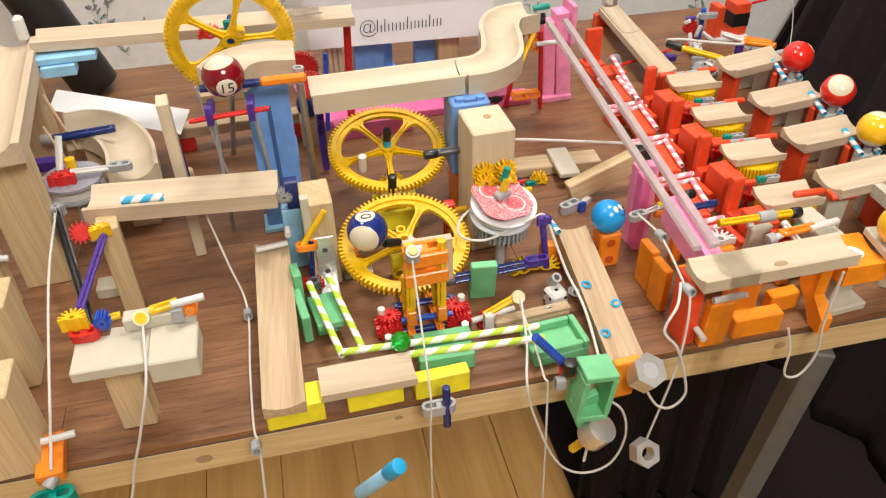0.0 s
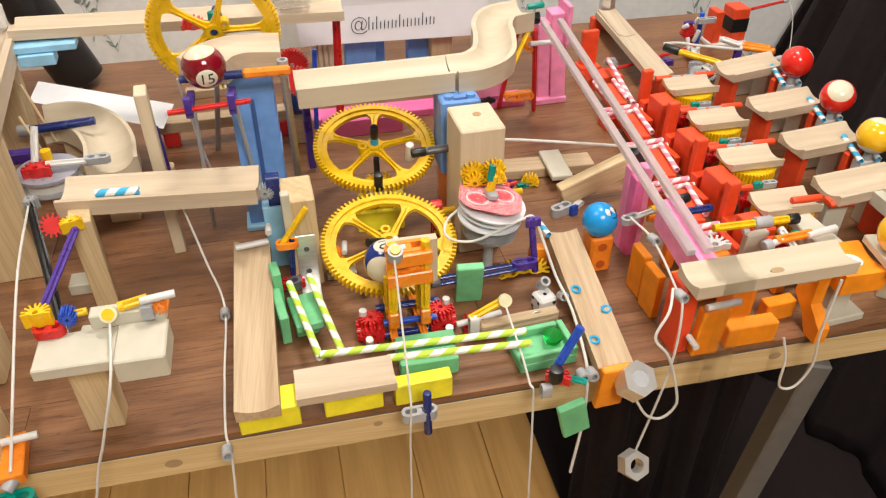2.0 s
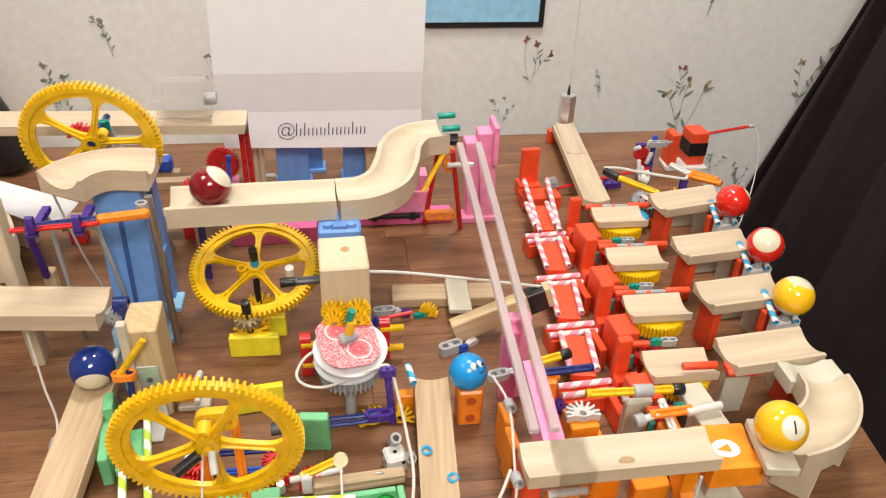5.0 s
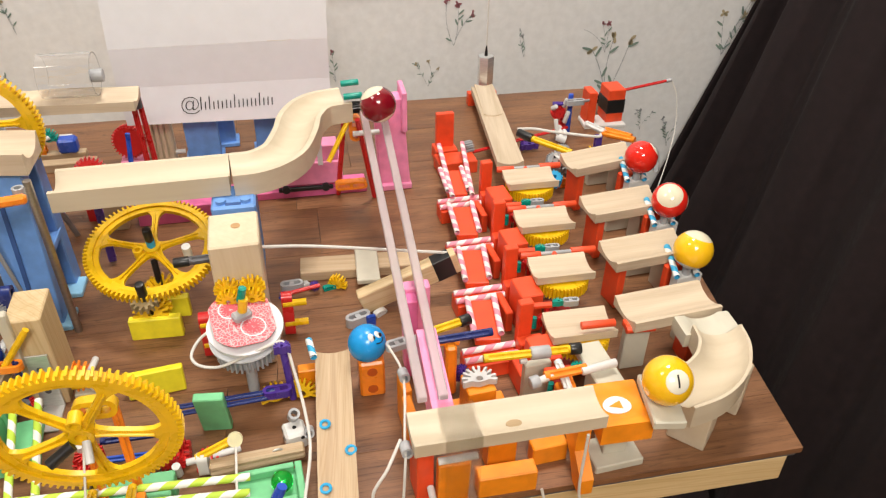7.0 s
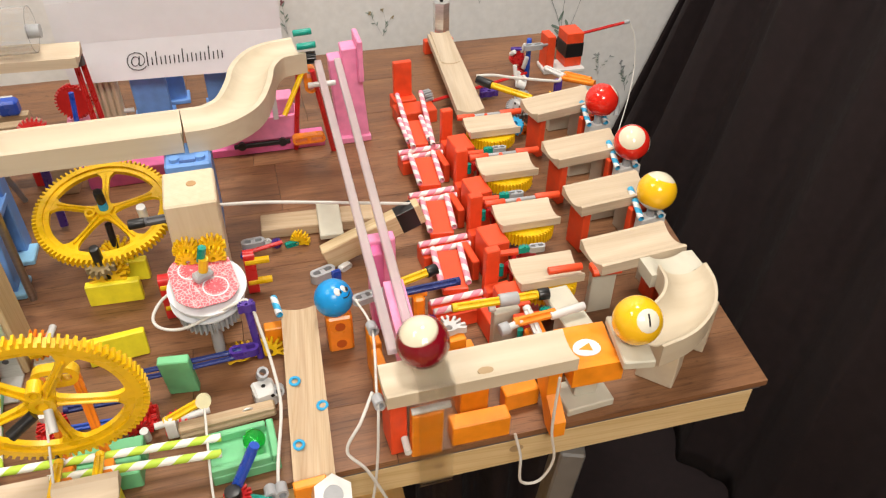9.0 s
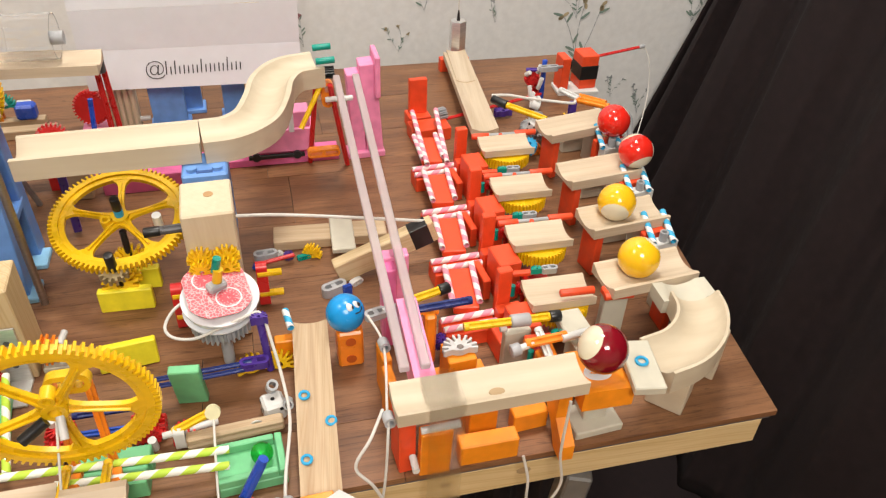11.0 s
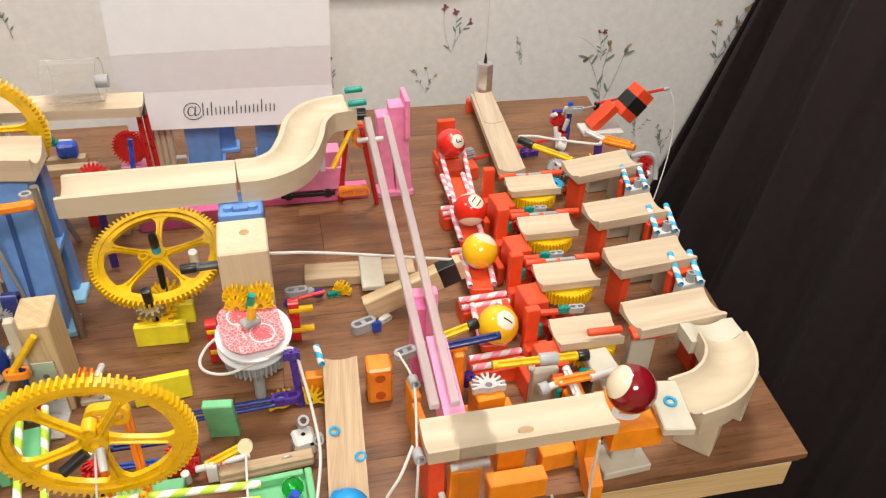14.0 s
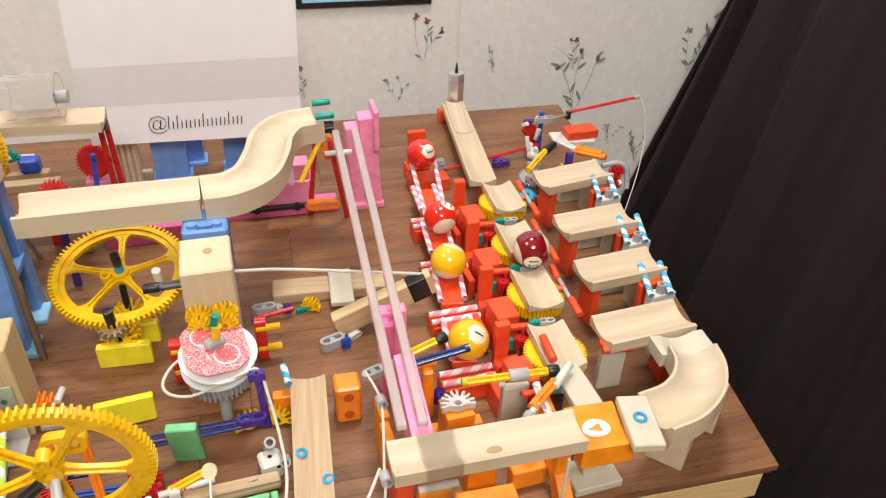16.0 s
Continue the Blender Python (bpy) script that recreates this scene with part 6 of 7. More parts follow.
rods("leg", GREY, 0.003, [((0, 0.04, 0), (-0.03, 0.10, -0.188)), ((0, 0.04, 0), (0.03, 0.09, -0.188))], wa, "grey rod leg")
part("clip", clip_bm(0.014, 0.012, 0.010, 0.003, pose(0.0, 0.03, -0.006)), TEAL, wa, "teal connector")
solid("string", cord_bm([(-0.118, 0.318, 0.15), (-0.112, 0.335, 0.07), (-0.106, 0.352, 0.010)], 0.0012), CORD, Matrix(), "thin cord below the upright gear", "cord", "cords")
solid("cord_weight", rod_bm(0.0042, 0.012, 10), DARKGREY, pose(-0.106, 0.352, 0), "small dark cord weight on the table", "weight")

solid("upper_chute", curve_bm([(-0.088, 0.264, 0.169), (-0.076, 0.285, 0.1685), (-0.052, 0.298, 0.168), (-0.018, 0.298, 0.166)], 0.047, 0.020, 0.012, 0.024, steps=24), BEECH, Matrix(), "pale curved grooved wooden chute on a blue tower", "chute")
bt_ = thing("blue_tower", pose(0, 0, 0), "cornflower blue block tower with stepped feet", "tower", "blue blocks")
for y, lean in ((0.292, 5), (0.344, -3)):
    part("leg", box_bm(0.042, 0.022, 0.164, 0.001, pose(-0.050, y - (0.012 if lean > 0 else 0), 0.002, -lean, 0, 0)), BLUE, bt_, "blue leg")
    part("foot", box_bm(0.054, 0.030, 0.006, 0.001, pose(-0.048, y - 0.014, 0.0)), SKY, bt_, "sky blue foot")
part("panel", box_bm(0.008, 0.044, 0.150, 0.001, pose(-0.066, 0.314, 0.006)), BLUE, bt_, "blue back panel")
part("shelf", box_bm(0.036, 0.046, 0.008, 0.001, pose(-0.046, 0.314, 0.066)), BLUE, bt_, "blue shelf")
part("shelf", box_bm(0.040, 0.054, 0.008, 0.001, pose(-0.048, 0.314, 0.156)), BLUE, bt_, "blue top board")
part("stud", rod_bm(0.0045, 0.004, 14, m=pose(-0.040, 0.320, 0.074)), BLUE, bt_, "round blue stud")
# flat strip on the leg, coloured like the shade within a groove
part("groove", box_bm(0.004, 0.0008, 0.12, 0.0, pose(-0.050, 0.2683, 0.02, -5, 0, 0)), bpy.data.materials["blue_shadow"], bt_, "seam drawn as a strip in shade colour")
gp = solid("grey_pole", rod_bm(0.0036, 0.168, 12), IRON, between((-0.016, 0.262, 0.0), (-0.017, 0.262, 0.168))[0], "thin grey metal pole beside the blue tower", "pole")
GATE = thing("ball_gate", pose(-0.017, 0.252, 0.168), "navy and orange rod gate holding a ball", "gate")
rods("rod", NAVY, 0.0038, [((-0.090, 0.0, 0.010), (-0.036, 0.0, 0.010))], GATE)
part("arm", box_bm(0.042, 0.008, 0.008, 0.002, pose(-0.015, 0.0, 0.006)), ORANGE_P, GATE, "orange slotted arm")
part("cap", tube_bm(0.005, 0.002, 0.012, 14, pose(0, 0.01, 0.004)), GREY, GATE, "grey collar")
rk_ = thing("ball_rack", pose(-0.082, 0.232, 0.0), "red rods on purple clips holding a ball", "rack")
rods("rod", DEEPRED, 0.0024, [((-0.036, -0.014, 0.164), (0.034, -0.014, 0.168))], rk_, "thin red rod")
for x in (-0.018, 0.018):
    part("clip", clip_bm(0.006, 0.044, 0.006, 0.002, pose(x, 0.003, 0.160)), PURPLE, rk_, "purple clip")
    part("clip", clip_bm(0.006, 0.006, 0.02, 0.002, pose(x, -0.016, 0.158)), PURPLE, rk_, "purple clip")
    rods("leg", GREY, 0.002, [((x, 0.02, 0.155), (x * 1.5, 0.05, 0.0))], rk_, "thin grey leg")

# low curved chute, paper and reel
solid("low_chute", curve_bm([(-0.278, 0.412, 0.060), (-0.252, 0.414, 0.060), (-0.220, 0.384, 0.060), (-0.202, 0.345, 0.059), (-0.194, 0.298, 0.058)], 0.050, 0.022, 0.013, 0.024, steps=32), MAPLE, Matrix(), "pale curved grooved wooden chute low on blocks", "chute")
solid("prop_block", box_bm(0.03, 0.03, 0.0595, 0.001), PINE, pose(-0.246, 0.410, 0), "pine block under a low chute", "block", "wooden support blocks")
solid("prop_block", box_bm(0.03, 0.024, 0.0575, 0.001), PINE, pose(-0.199, 0.322, 0), "pine block under a low chute", "block", "wooden support blocks")
solid("paper_sheet", quad_plate([(-0.313, 0.490), (-0.158, 0.398), (-0.150, 0.458), (-0.313, 0.545)], 0.0645, 0.0650), PAPER, pose(0, 0, -0.012, 0, 2, 0), "white sheet of paper behind a chute", "paper")
solid("prop_block", box_bm(0.10, 0.02, 0.048, 0.001), PINE, pose(-0.255, 0.488, 0, 0, 0, -28), "pine block under a sheet of paper", "block", "wooden support blocks")
pl = thing("purple_bar", pose(-0.150, 0.338, 0.045), "purple bar standing against a slat", "bar")
part("bar", box_bm(0.007, 0.007, 0.062, 0.002, pose(0, -0.006, -0.004, 12, 0, 0)), PURPLE, pl)
part("foot", box_bm(0.012, 0.012, 0.046, 0.002, pose(0, 0.002, -0.045)), PINE_Z, pl, "small pine foot")
nb = thing("navy_bar", pose(-0.262, 0.372, 0.085), "navy bar and grey joint on a tall post", "bar")
rods("bar", NAVY, 0.0045, [((-0.02, 0, 0), (0.045, 0.004, 0.002))], nb)
rods("sleeve", GREY, 0.006, [((-0.03, 0, 0), (-0.018, 0, 0))], nb, "grey sleeve")
part("bar", box_bm(0.040, 0.012, 0.014, 0.002, pose(-0.040, -0.012, -0.030)), PURPLE, nb, "purple bar")
rods("stick", PINE_Z, 0.0014, [((0.0, 0.008, -0.02), (-0.016, 0.012, 0.045)), ((0.006, -0.04, -0.03), (-0.014, -0.03, 0.03))], nb, "thin wooden stick")
reel = thing("cord_reel", pose(-0.253, 0.300, 0.004), "grey plastic cord reel with a red and white crank", "reel")
part("shaft", rod_bm(0.006, 0.064, 12, m=pose(0, 0, -0.004)), GREY, reel)
part("flange", rod_bm(0.0285, 0.003, 36, m=pose(0, 0, 0.056)), GREY, reel, "grey flange")
part("cord_coil", rod_bm(0.024, 0.012, 32, m=pose(0, 0, 0.059)), CORD, reel, "wound white cord")
part("flange", rod_bm(0.0295, 0.003, 36, m=pose(0, 0, 0.071)), plastic("clear_grey_plastic", (0.32, 0.32, 0.38), 0.3), reel, "grey flange")
part("clip", clip_bm(0.026, 0.020, 0.010, 0.003, pose(-0.006, -0.008, 0.074)), DEEPRED, reel, "red crank block")
rods("rod", WHITE, 0.0036, [((0.002, -0.006, 0.082), (0.040, -0.004, 0.080))], reel, "white rod")
part("clip", clip_bm(0.024, 0.011, 0.007, 0.003, pose(0.048, -0.003, 0.077)), GREY, reel, "grey slotted end")
rods("rod", WHITE, 0.0036, [((-0.008, -0.002, 0.084), (-0.004, 0.016, 0.112))], reel, "white rod")
part("cap", rod_bm(0.005, 0.010, 12, m=pose(0.002, 0.004, 0.082)), YELLOW, reel, "yellow cap")
oe = thing("orange_connector", pose(-0.2475, 0.006, 0.0, 0, 0, 7), "orange connector with teal and white pegs at the table edge", "connector")
part("plate", box_bm(0.020, 0.040, 0.011, 0.001, pose(0, -0.0005, 0.0005, 3, 0, 0)), ORANGE_P, oe)
part("clip", clip_bm(0.032, 0.014, 0.012, 0.003, pose(-0.002, -0.028, -0.016)), TEAL, oe, "teal connector")
rods("peg", WHITE, 0.003, [((-0.018, 0.008, 0.016), (0.020, 0.008, 0.016))], oe, "white peg")
rods("sleeve", GREY, 0.005, [((-0.004, -0.024, 0.0), (0.006, -0.012, 0.006))], oe, "grey sleeve")
lm = thing("left_mechanism", pose(-0.318, 0.205, 0.0), "orange, red and teal connectors beside a pine post", "mechanism")
part("post", box_bm(0.02, 0.02, 0.085, 0.001), PINE_Z, lm, "small pine post")
part("plate", box_bm(0.022, 0.010, 0.040, 0.002, pose(0.004, -0.016, 0.075, 0, -16, 0)), ORANGE_P, lm)
rods("rod", TEAL, 0.003, [((-0.012, -0.012, 0.08), (0.004, -0.014, 0.13))], lm, "teal rod")
rods("rod", DEEPRED, 0.003, [((-0.008, -0.004, 0.12), (0.012, -0.004, 0.15))], lm, "red rod")
rods("peg", WHITE, 0.003, [((0.008, -0.02, 0.072), (0.026, -0.02, 0.07)), ((0.0, -0.02, 0.10), (0.024, -0.02, 0.112))], lm, "white peg")

# cords at the front edge
EDGE_CORDS = (([(-0.262, 0.245, 0.072), (-0.258, 0.15, 0.055), (-0.243, -0.012, 0.012)], 0.0016), ([(-0.160, 0.036, 0.098), (-0.157, -0.012, 0.086), (-0.172, -0.022, 0.04), (-0.1888, -0.022, -0.009), (-0.215, -0.03, -0.12), (-0.25, -0.05, -0.5)], 0.0014),
              ([(-0.124, 0.205, 0.088), (-0.108, 0.17, 0.04), (-0.097, 0.143, 0.006), (-0.097, 0.06, 0.004), (-0.096, 0.0, 0.003), (-0.094, -0.012, -0.012), (-0.10, -0.03, -0.10), (-0.11, -0.05, -0.3)], 0.0014),
              ([(0.047, 0.055, 0.104), (0.0445, -0.012, 0.030), (0.0436, -0.021, 0.010), (0.0415, -0.024, -0.04), (0.039, -0.03, -0.3)], 0.0012), ([(0.141, 0.062, 0.034), (0.142, -0.006, 0.012), (0.145, -0.016, -0.03), (0.150, -0.03, -0.35)], 0.0013),
              ([(0.262, 0.008, 0.073), (0.250, -0.012, 0.068), (0.238, -0.020, 0.050), (0.2500, -0.026, 0.032), (0.264, -0.028, -0.010), (0.2655, -0.028, -0.028), (0.255, -0.028, -0.039), (0.241, -0.028, -0.032), (0.228, -0.028, -0.010)], 0.0016),
              ([(0.267, 0.104, 0.0755), (0.2737, 0.0698, 0.0734), (0.2655, 0.010, 0.0715), (0.2625, -0.010, 0.064), (0.2560, -0.022, 0.010), (0.2400, -0.026, -0.082)], 0.0014),
              ([(0.394, -0.0165, 0.078), (0.394, -0.017, 0.02), (0.400, -0.016, -0.02), (0.390, -0.016, -0.045), (0.374, -0.016, -0.040), (0.372, -0.014, -0.01), (0.368, -0.008, 0.012)], 0.0016))
for pts, r in EDGE_CORDS:
    solid("string", cord_bm(pts, r * 0.74, 60), CORD, Matrix(), "white cord running over the table edge", "cord", "cords")
for p in ((-0.097, 0.139, 0.004), (-0.096, -0.010, -0.004), (0.2737, 0.0748, 0.0735), (0.2645, 0.004, 0.0712), (0.1816, -0.014, 0.019), (0.1894, -0.014, 0.019)):
    solid("grey_bead", tube_bm(0.0044, 0.0018, 0.010, 14), GREY, pose(*p, 80, 0, 4), "grey tube bead on a cord", "bead", "grey beads")


def hex_nut(m, r, hgt, label):
    n = thing("steel_nut", m, label, "nut", "steel nuts")
    bm = bmesh.new()
    seg = 36
    def hexa(a):
        k = (a + math.pi / 6) % (math.pi / 3) - math.pi / 6
        return r / math.cos(k)
    loops = [(lambda a: hexa(a), 0), (lambda a: hexa(a), hgt), (lambda a: r * 0.55, hgt), (lambda a: r * 0.55, 0)]
    rings = [[bm.verts.new((f(6.28318 * i / seg) * math.cos(6.28318 * i / seg), f(6.28318 * i / seg) * math.sin(6.28318 * i / seg), z)) for i in range(seg)] for f, z in loops]
    for k in range(4):
        for i in range(seg):
            bm.faces.new((rings[k][i], rings[k][(i + 1) % seg], rings[(k + 1) % 4][(i + 1) % seg], rings[(k + 1) % 4][i]))
    bmesh.ops.recalc_face_normals(bm, faces=bm.faces[:])
    part("nut", bm, STEEL, n, smooth_angle=20)
    return n


nut = hex_nut(pose(0.2215, -0.024, 0.006, 30, 10, 0), 0.0130, 0.019, "large steel hexagonal nut on a cord at the table edge")
part("plug", rod_bm(0.008, 0.003, 16, m=pose(0, 0, 0.0155)), GREY, nut, "dull plug in the hole")
hex_nut(pose(0.2355, -0.028, -0.094, 50, 12, 0), 0.0115, 0.013, "steel hexagonal nut hanging on a cord")
ga = thing("edge_clamp", pose(0.160, -0.012, 0.012), "red, blue and teal connectors on the table edge", "connector")
part("clip", clip_bm(0.020, 0.014, 0.008, 0.003, pose(0.002, -0.006, 0.008, 0, 0, -30)), DEEPRED, ga)
part("cap", rod_bm(0.0058, 0.012, 14, m=pose(-0.002, -0.010, 0.012), bevel=0.001), BLACK, ga, "black round cap")
rods("rod", TEAL, 0.003, [((0.008, -0.010, 0.012), (0.022, -0.014, 0.008))], ga, "teal rod")
part("clip", clip_bm(0.008, 0.008, 0.014, 0.001, pose(-0.008, -0.008, -0.008)), GREY, ga, "grey clip")
BLUEARM = thing("blue_trigger", pose(0.158, -0.016, 0.026), "royal blue rod trigger at the table edge", "lever")
rods("rod", ROYAL, 0.0038, [((0, 0, 0), (0.0, 0.004, 0.045))], BLUEARM)
GBOX = thing("mint_box", pose(0.176, -0.030, 0.009, 0, 6, 0), "open mint green box of four dominoes on a cord", "box")
for p, s in (((0, 0, 0.020), (0.028, 0.026, 0.006)), ((0, 0, -0.026), (0.028, 0.026, 0.006)), ((-0.012, 0, -0.020), (0.005, 0.026, 0.040)), ((0.012, 0, -0.020), (0.005, 0.026, 0.040))):
    part("panel", box_bm(*s, 0.0008, pose(*p)), GREEN, GBOX, "mint green panel")
part("cord", cord_bm([(0.012, 0.0, -0.012), (0.036, 0.001, -0.034), (0.047, 0.0, -0.070), (0.040, 0.0, -0.106), (0.013, 0.0, -0.113), (-0.016, 0.0, -0.088), (-0.047, 0.002, -0.022), (-0.056, 0.006, 0.012), (-0.044, 0.044, 0.014), (-0.036, 0.090, 0.024)], 0.0011, 60), CORD, GBOX, "white cord looping below the table edge")
GLID = solid("mint_block", box_bm(0.0235, 0.0065, 0.042, 0.001), GREEN, pose(0.181, -0.024, -0.040, 6, -15, 4), "mint green domino hanging on a cord below the edge", "block")
cw = thing("cord_weight", pose(0.176, -0.032, -0.112, 20, 20, 0), "steel plug weight with a yellow tail on a cord", "weight")
part("plug", rod_bm(0.013, 0.022, 24, bevel=0.001), STEEL, cw)
part("tail", rod_bm(0.004, 0.030, 10, m=pose(0, 0, -0.03)), YELLOW, cw, "yellow plastic tail")
gcl = thing("grey_clip", pose(0.051, -0.016, 0.0), "grey slotted clip with a navy peg at the table edge", "clip")
part("clip", clip_bm(0.028, 0.010, 0.009, 0.003), GREY, gcl)
rods("peg", NAVY, 0.0034, [((0.006, -0.003, -0.016), (0.006, -0.001, 0.028))], gcl, "navy peg")
MARKER = thing("blue_marker", pose(-0.022, -0.058, -0.028, 20, 28, 0), "pale blue marker pen swinging on a cord", "pen")
part("body", rod_bm(0.0055, 0.052, 14, bevel=0.001), SKY, MARKER)
part("cap", rod_bm(0.0062, 0.018, 14, m=pose(0, 0, 0.05), bevel=0.001), AZURE, MARKER, "blue cap")

# ---- behind: sign, supports, wagon, cylinder, bottle ----
sign = thing("paper_sign", pose(0, 0, 0), "folded white paper sign with a line of black handwriting", "sign")
part("sheet", quad_plate([(0.005, 0.123), (0.2575, 0.119), (0.2585, 0.1705), (0.005, 0.170)], 0, 0.0006), PAPER, sign, "", Matrix.Translation((0, 0.560, 0)) @ pose(0, 0, 0, 90, 0, 0))
part("sheet", quad_plate([(0.008, -0.0455), (0.258, -0.0505), (0.2575, -0.002), (0.005, 0.002)], 0, 0.0006), PAPER, sign, "", Matrix.Translation((0, 0.560, 0.121)) @ pose(0, 0, 0, 83, 0, 0))
part("sheet", quad_plate([(0.005, 0.0), (0.2585, 0.0005), (0.264, 0.135), (0.008, 0.137)], 0, 0.0006), PAPER, sign, "", Matrix.Translation((0, 0.560, 0.1705)) @ pose(0, 0, 0, 84, 0, 0))
INK = plastic("black_ink", (0.02, 0.02, 0.022), 0.6)
INK_AT = Matrix.Translation((0.132, 0.5561, 0.0975)) @ pose(0, 0, 0, 83, 0, 0) @ pose(0, 0, 0, 0, 0, 0.5)
part("lettering", lettering("@", 0.0243, 0.0002, -0.0004), INK, sign, "black hand-written sign", INK_AT @ pose(-0.0465, 0, 0), 0)
for i, tall in enumerate((1, 1, 0, 0, 1, 0, 0, 1, 0)):
    high = 0.0165 if tall else 0.0105
    bar = box_bm(0.0013, high, 0.0003, 0, pose(-0.0335 + 0.0101 * i, high / 2 - 0.0075, 0, 0, 0, -5))
    bar = box_bm(0.0013, 0.0095, 0.0003, 0, pose(-0.0286 + 0.0101 * i, -0.0027, 0, 0, 0, -5), bar)
    part("writing_bar", bar, INK, sign, "", INK_AT, 0)
for x, y, w, hgt in ((0.088, 0.600, 0.042, 0.088), (0.178, 0.612, 0.045, 0.085), (0.112, 0.64, 0.03, 0.08)):
    b2 = thing("blue_block", pose(x, y, 0, 0, 0, 2), "cornflower blue block propping a paper sign", "block", "blue blocks")
    part("column", box_bm(w, 0.018, hgt, 0.001, pose(0, 0, 0, 6, 0, 0)), BLUE, b2)
    part("foot", box_bm(w + 0.008, 0.030, 0.006, 0.001), BLUE, b2)
ribbed = thing("pine_post", pose(0.037, 0.596, 0, 0, 0, 2), "short ribbed pine post behind a paper sign", "post", "pine posts")
part("core", box_bm(0.029, 0.018, 0.10, 0.001), PALE_Z, ribbed)
for x in (-0.0105, -0.0035, 0.0035, 0.0105):
    part("rib", box_bm(0.0055, 0.004, 0.098, 0.001, pose(x, -0.011, 0.0)), PALE_Z, ribbed)
part("peg", rod_bm(0.003, 0.012, 12, m=pose(0.0145, -0.004, 0.016, 0, 90, 0)), WHITE, ribbed, "white peg")
solid("sign_prop", box_bm(0.03, 0.02, 0.16, 0.001), PINE_Z, pose(0.20, 0.590, 0, 0, 0, 2), "pine post behind a paper sign", "post", "pine posts")
wag = thing("pink_wagon", pose(0.215, 0.478, 0.0), "pink wooden wagon on a long pink board", "toy wagon")
part("board", box_bm(0.300, 0.030, 0.010, 0.001, pose(-0.075, 0.012, 0)), HOTPINK, wag, "hot pink board")
part("body", box_bm(0.084, 0.030, 0.030, 0.001, pose(0.004, 0.010, 0.018)), PINK, wag)
part("block", box_bm(0.024, 0.024, 0.020, 0.001, pose(0.030, 0.010, 0.0485)), PINK, wag, "pink block")
part("drum", rod_bm(0.014, 0.026, 24, m=pose(0.0, 0.022, 0.052, 90, 0, 0)), WHITE, wag, "white round drum")
part("window", box_bm(0.006, 0.002, 0.038, 0.0003, pose(0.020, -0.008, 0.046)), PAPER, wag, "white strip")
part("chassis", box_bm(0.066, 0.004, 0.005, 0.0005, pose(0.0, -0.006, 0.0115)), BLACK, wag, "black chassis")
for x in (-0.024, 0.024):
    part("wheel", rod_bm(0.005, 0.004, 16, m=pose(x, -0.006, 0.0152, 90, 0, 0)), BLACK, wag, "black wheel")
solid("pink_block", box_bm(0.10, 0.018, 0.022, 0.001), HOTPINK, pose(0.07, 0.45, 0, 0, 0, 1), "hot pink block lying under the long track", "block")
cyl = thing("black_cylinder", between((-0.293, 0.672, 0.008), (-0.52, 0.655, 0.66))[0], "leaning black tube standing on the table", "tube")
part("tube", rod_bm(0.032, 0.69, 40, bevel=0.002), plastic("matt_black", (0.016, 0.016, 0.017), 0.45), cyl)
bo = thing("clear_cup", pose(0.022, 0.420, 0.1745), "clear plastic cup upside down on a high track", "cup")
part("cup", tube_bm(0.022, 0.0012, 0.050, 28, pose(-0.052, 0, 0.0222, 0, 90, 0)), CLEAR, bo)
part("cap", rod_bm(0.0065, 0.012, 14, m=pose(-0.006, -0.004, 0.022, 0, 90, 0)), GREY, bo, "grey cap")
ht = thing("track_trestle", pose(0.040, 0.432, 0), "red and blue rod trestle under the high track", "trestle")
rods("leg", DEEPRED, 0.003, [((0.006, 0.0, 0.158), (0.002, 0.03, 0.0)), ((0.010, 0.012, 0.158), (0.008, 0.05, 0.0))], ht, "red rod leg")
rods("leg", ROYAL, 0.003, [((-0.018, 0.05, 0.10), (-0.026, 0.04, 0.0))], ht, "royal blue rod leg")
part("clip", rod_bm(0.006, 0.014, 12, m=pose(0.008, 0.006, 0.15)), DARKGREY, ht, "dark collar")
rgz = thing("red_gear", pose(-0.003, 0.606, 0.032, 80, 0, -10), "red toothed gear on a pink block", "gear")
part("gear", gear_bm(0.022, 30, 0.012, 0.016, 0.003), DEEPRED, rgz)
solid("pink_block", box_bm(0.034, 0.022, 0.008, 0.001), PINK, pose(-0.003, 0.602, 0, 0, 0, 2), "pink block under a red gear", "block")
bx = thing("blue_cube_connector", pose(-0.0885, 0.630, 0.0), "royal blue cube with teal and orange connectors", "connector")
part("cube", box_bm(0.024, 0.018, 0.020, 0.003, pose(0, 0, 0.010)), ROYAL, bx)
part("clip", clip_bm(0.020, 0.012, 0.016, 0.003, pose(-0.022, 0.006, 0.024)), TEAL, bx, "teal connector")
part("clip", clip_bm(0.012, 0.012, 0.022, 0.003, pose(-0.034, 0.0, 0.0)), ORANGE_P, bx, "orange connector")
part("foot", box_bm(0.060, 0.014, 0.010, 0.001, pose(-0.01, 0, 0)), PINE, bx, "pale wooden foot")
rods("peg", WHITE, 0.003, [((-0.05, 0, 0.02), (-0.02, 0, 0.032)), ((-0.01, 0.008, 0.028), (0.006, 0.008, 0.028))], bx, "white peg")
solid("pine_strip", box_bm(0.10, 0.016, 0.012, 0.001), PINE, pose(-0.100, 0.598, 0, 0, 0, 2), "pale wooden strip lying on the table", "strip")
solid("pine_strip", box_bm(0.16, 0.020, 0.014, 0.001), PINE, pose(-0.095, 0.470, 0.02, 0, 0, 2), "wooden strip on low blocks", "strip")
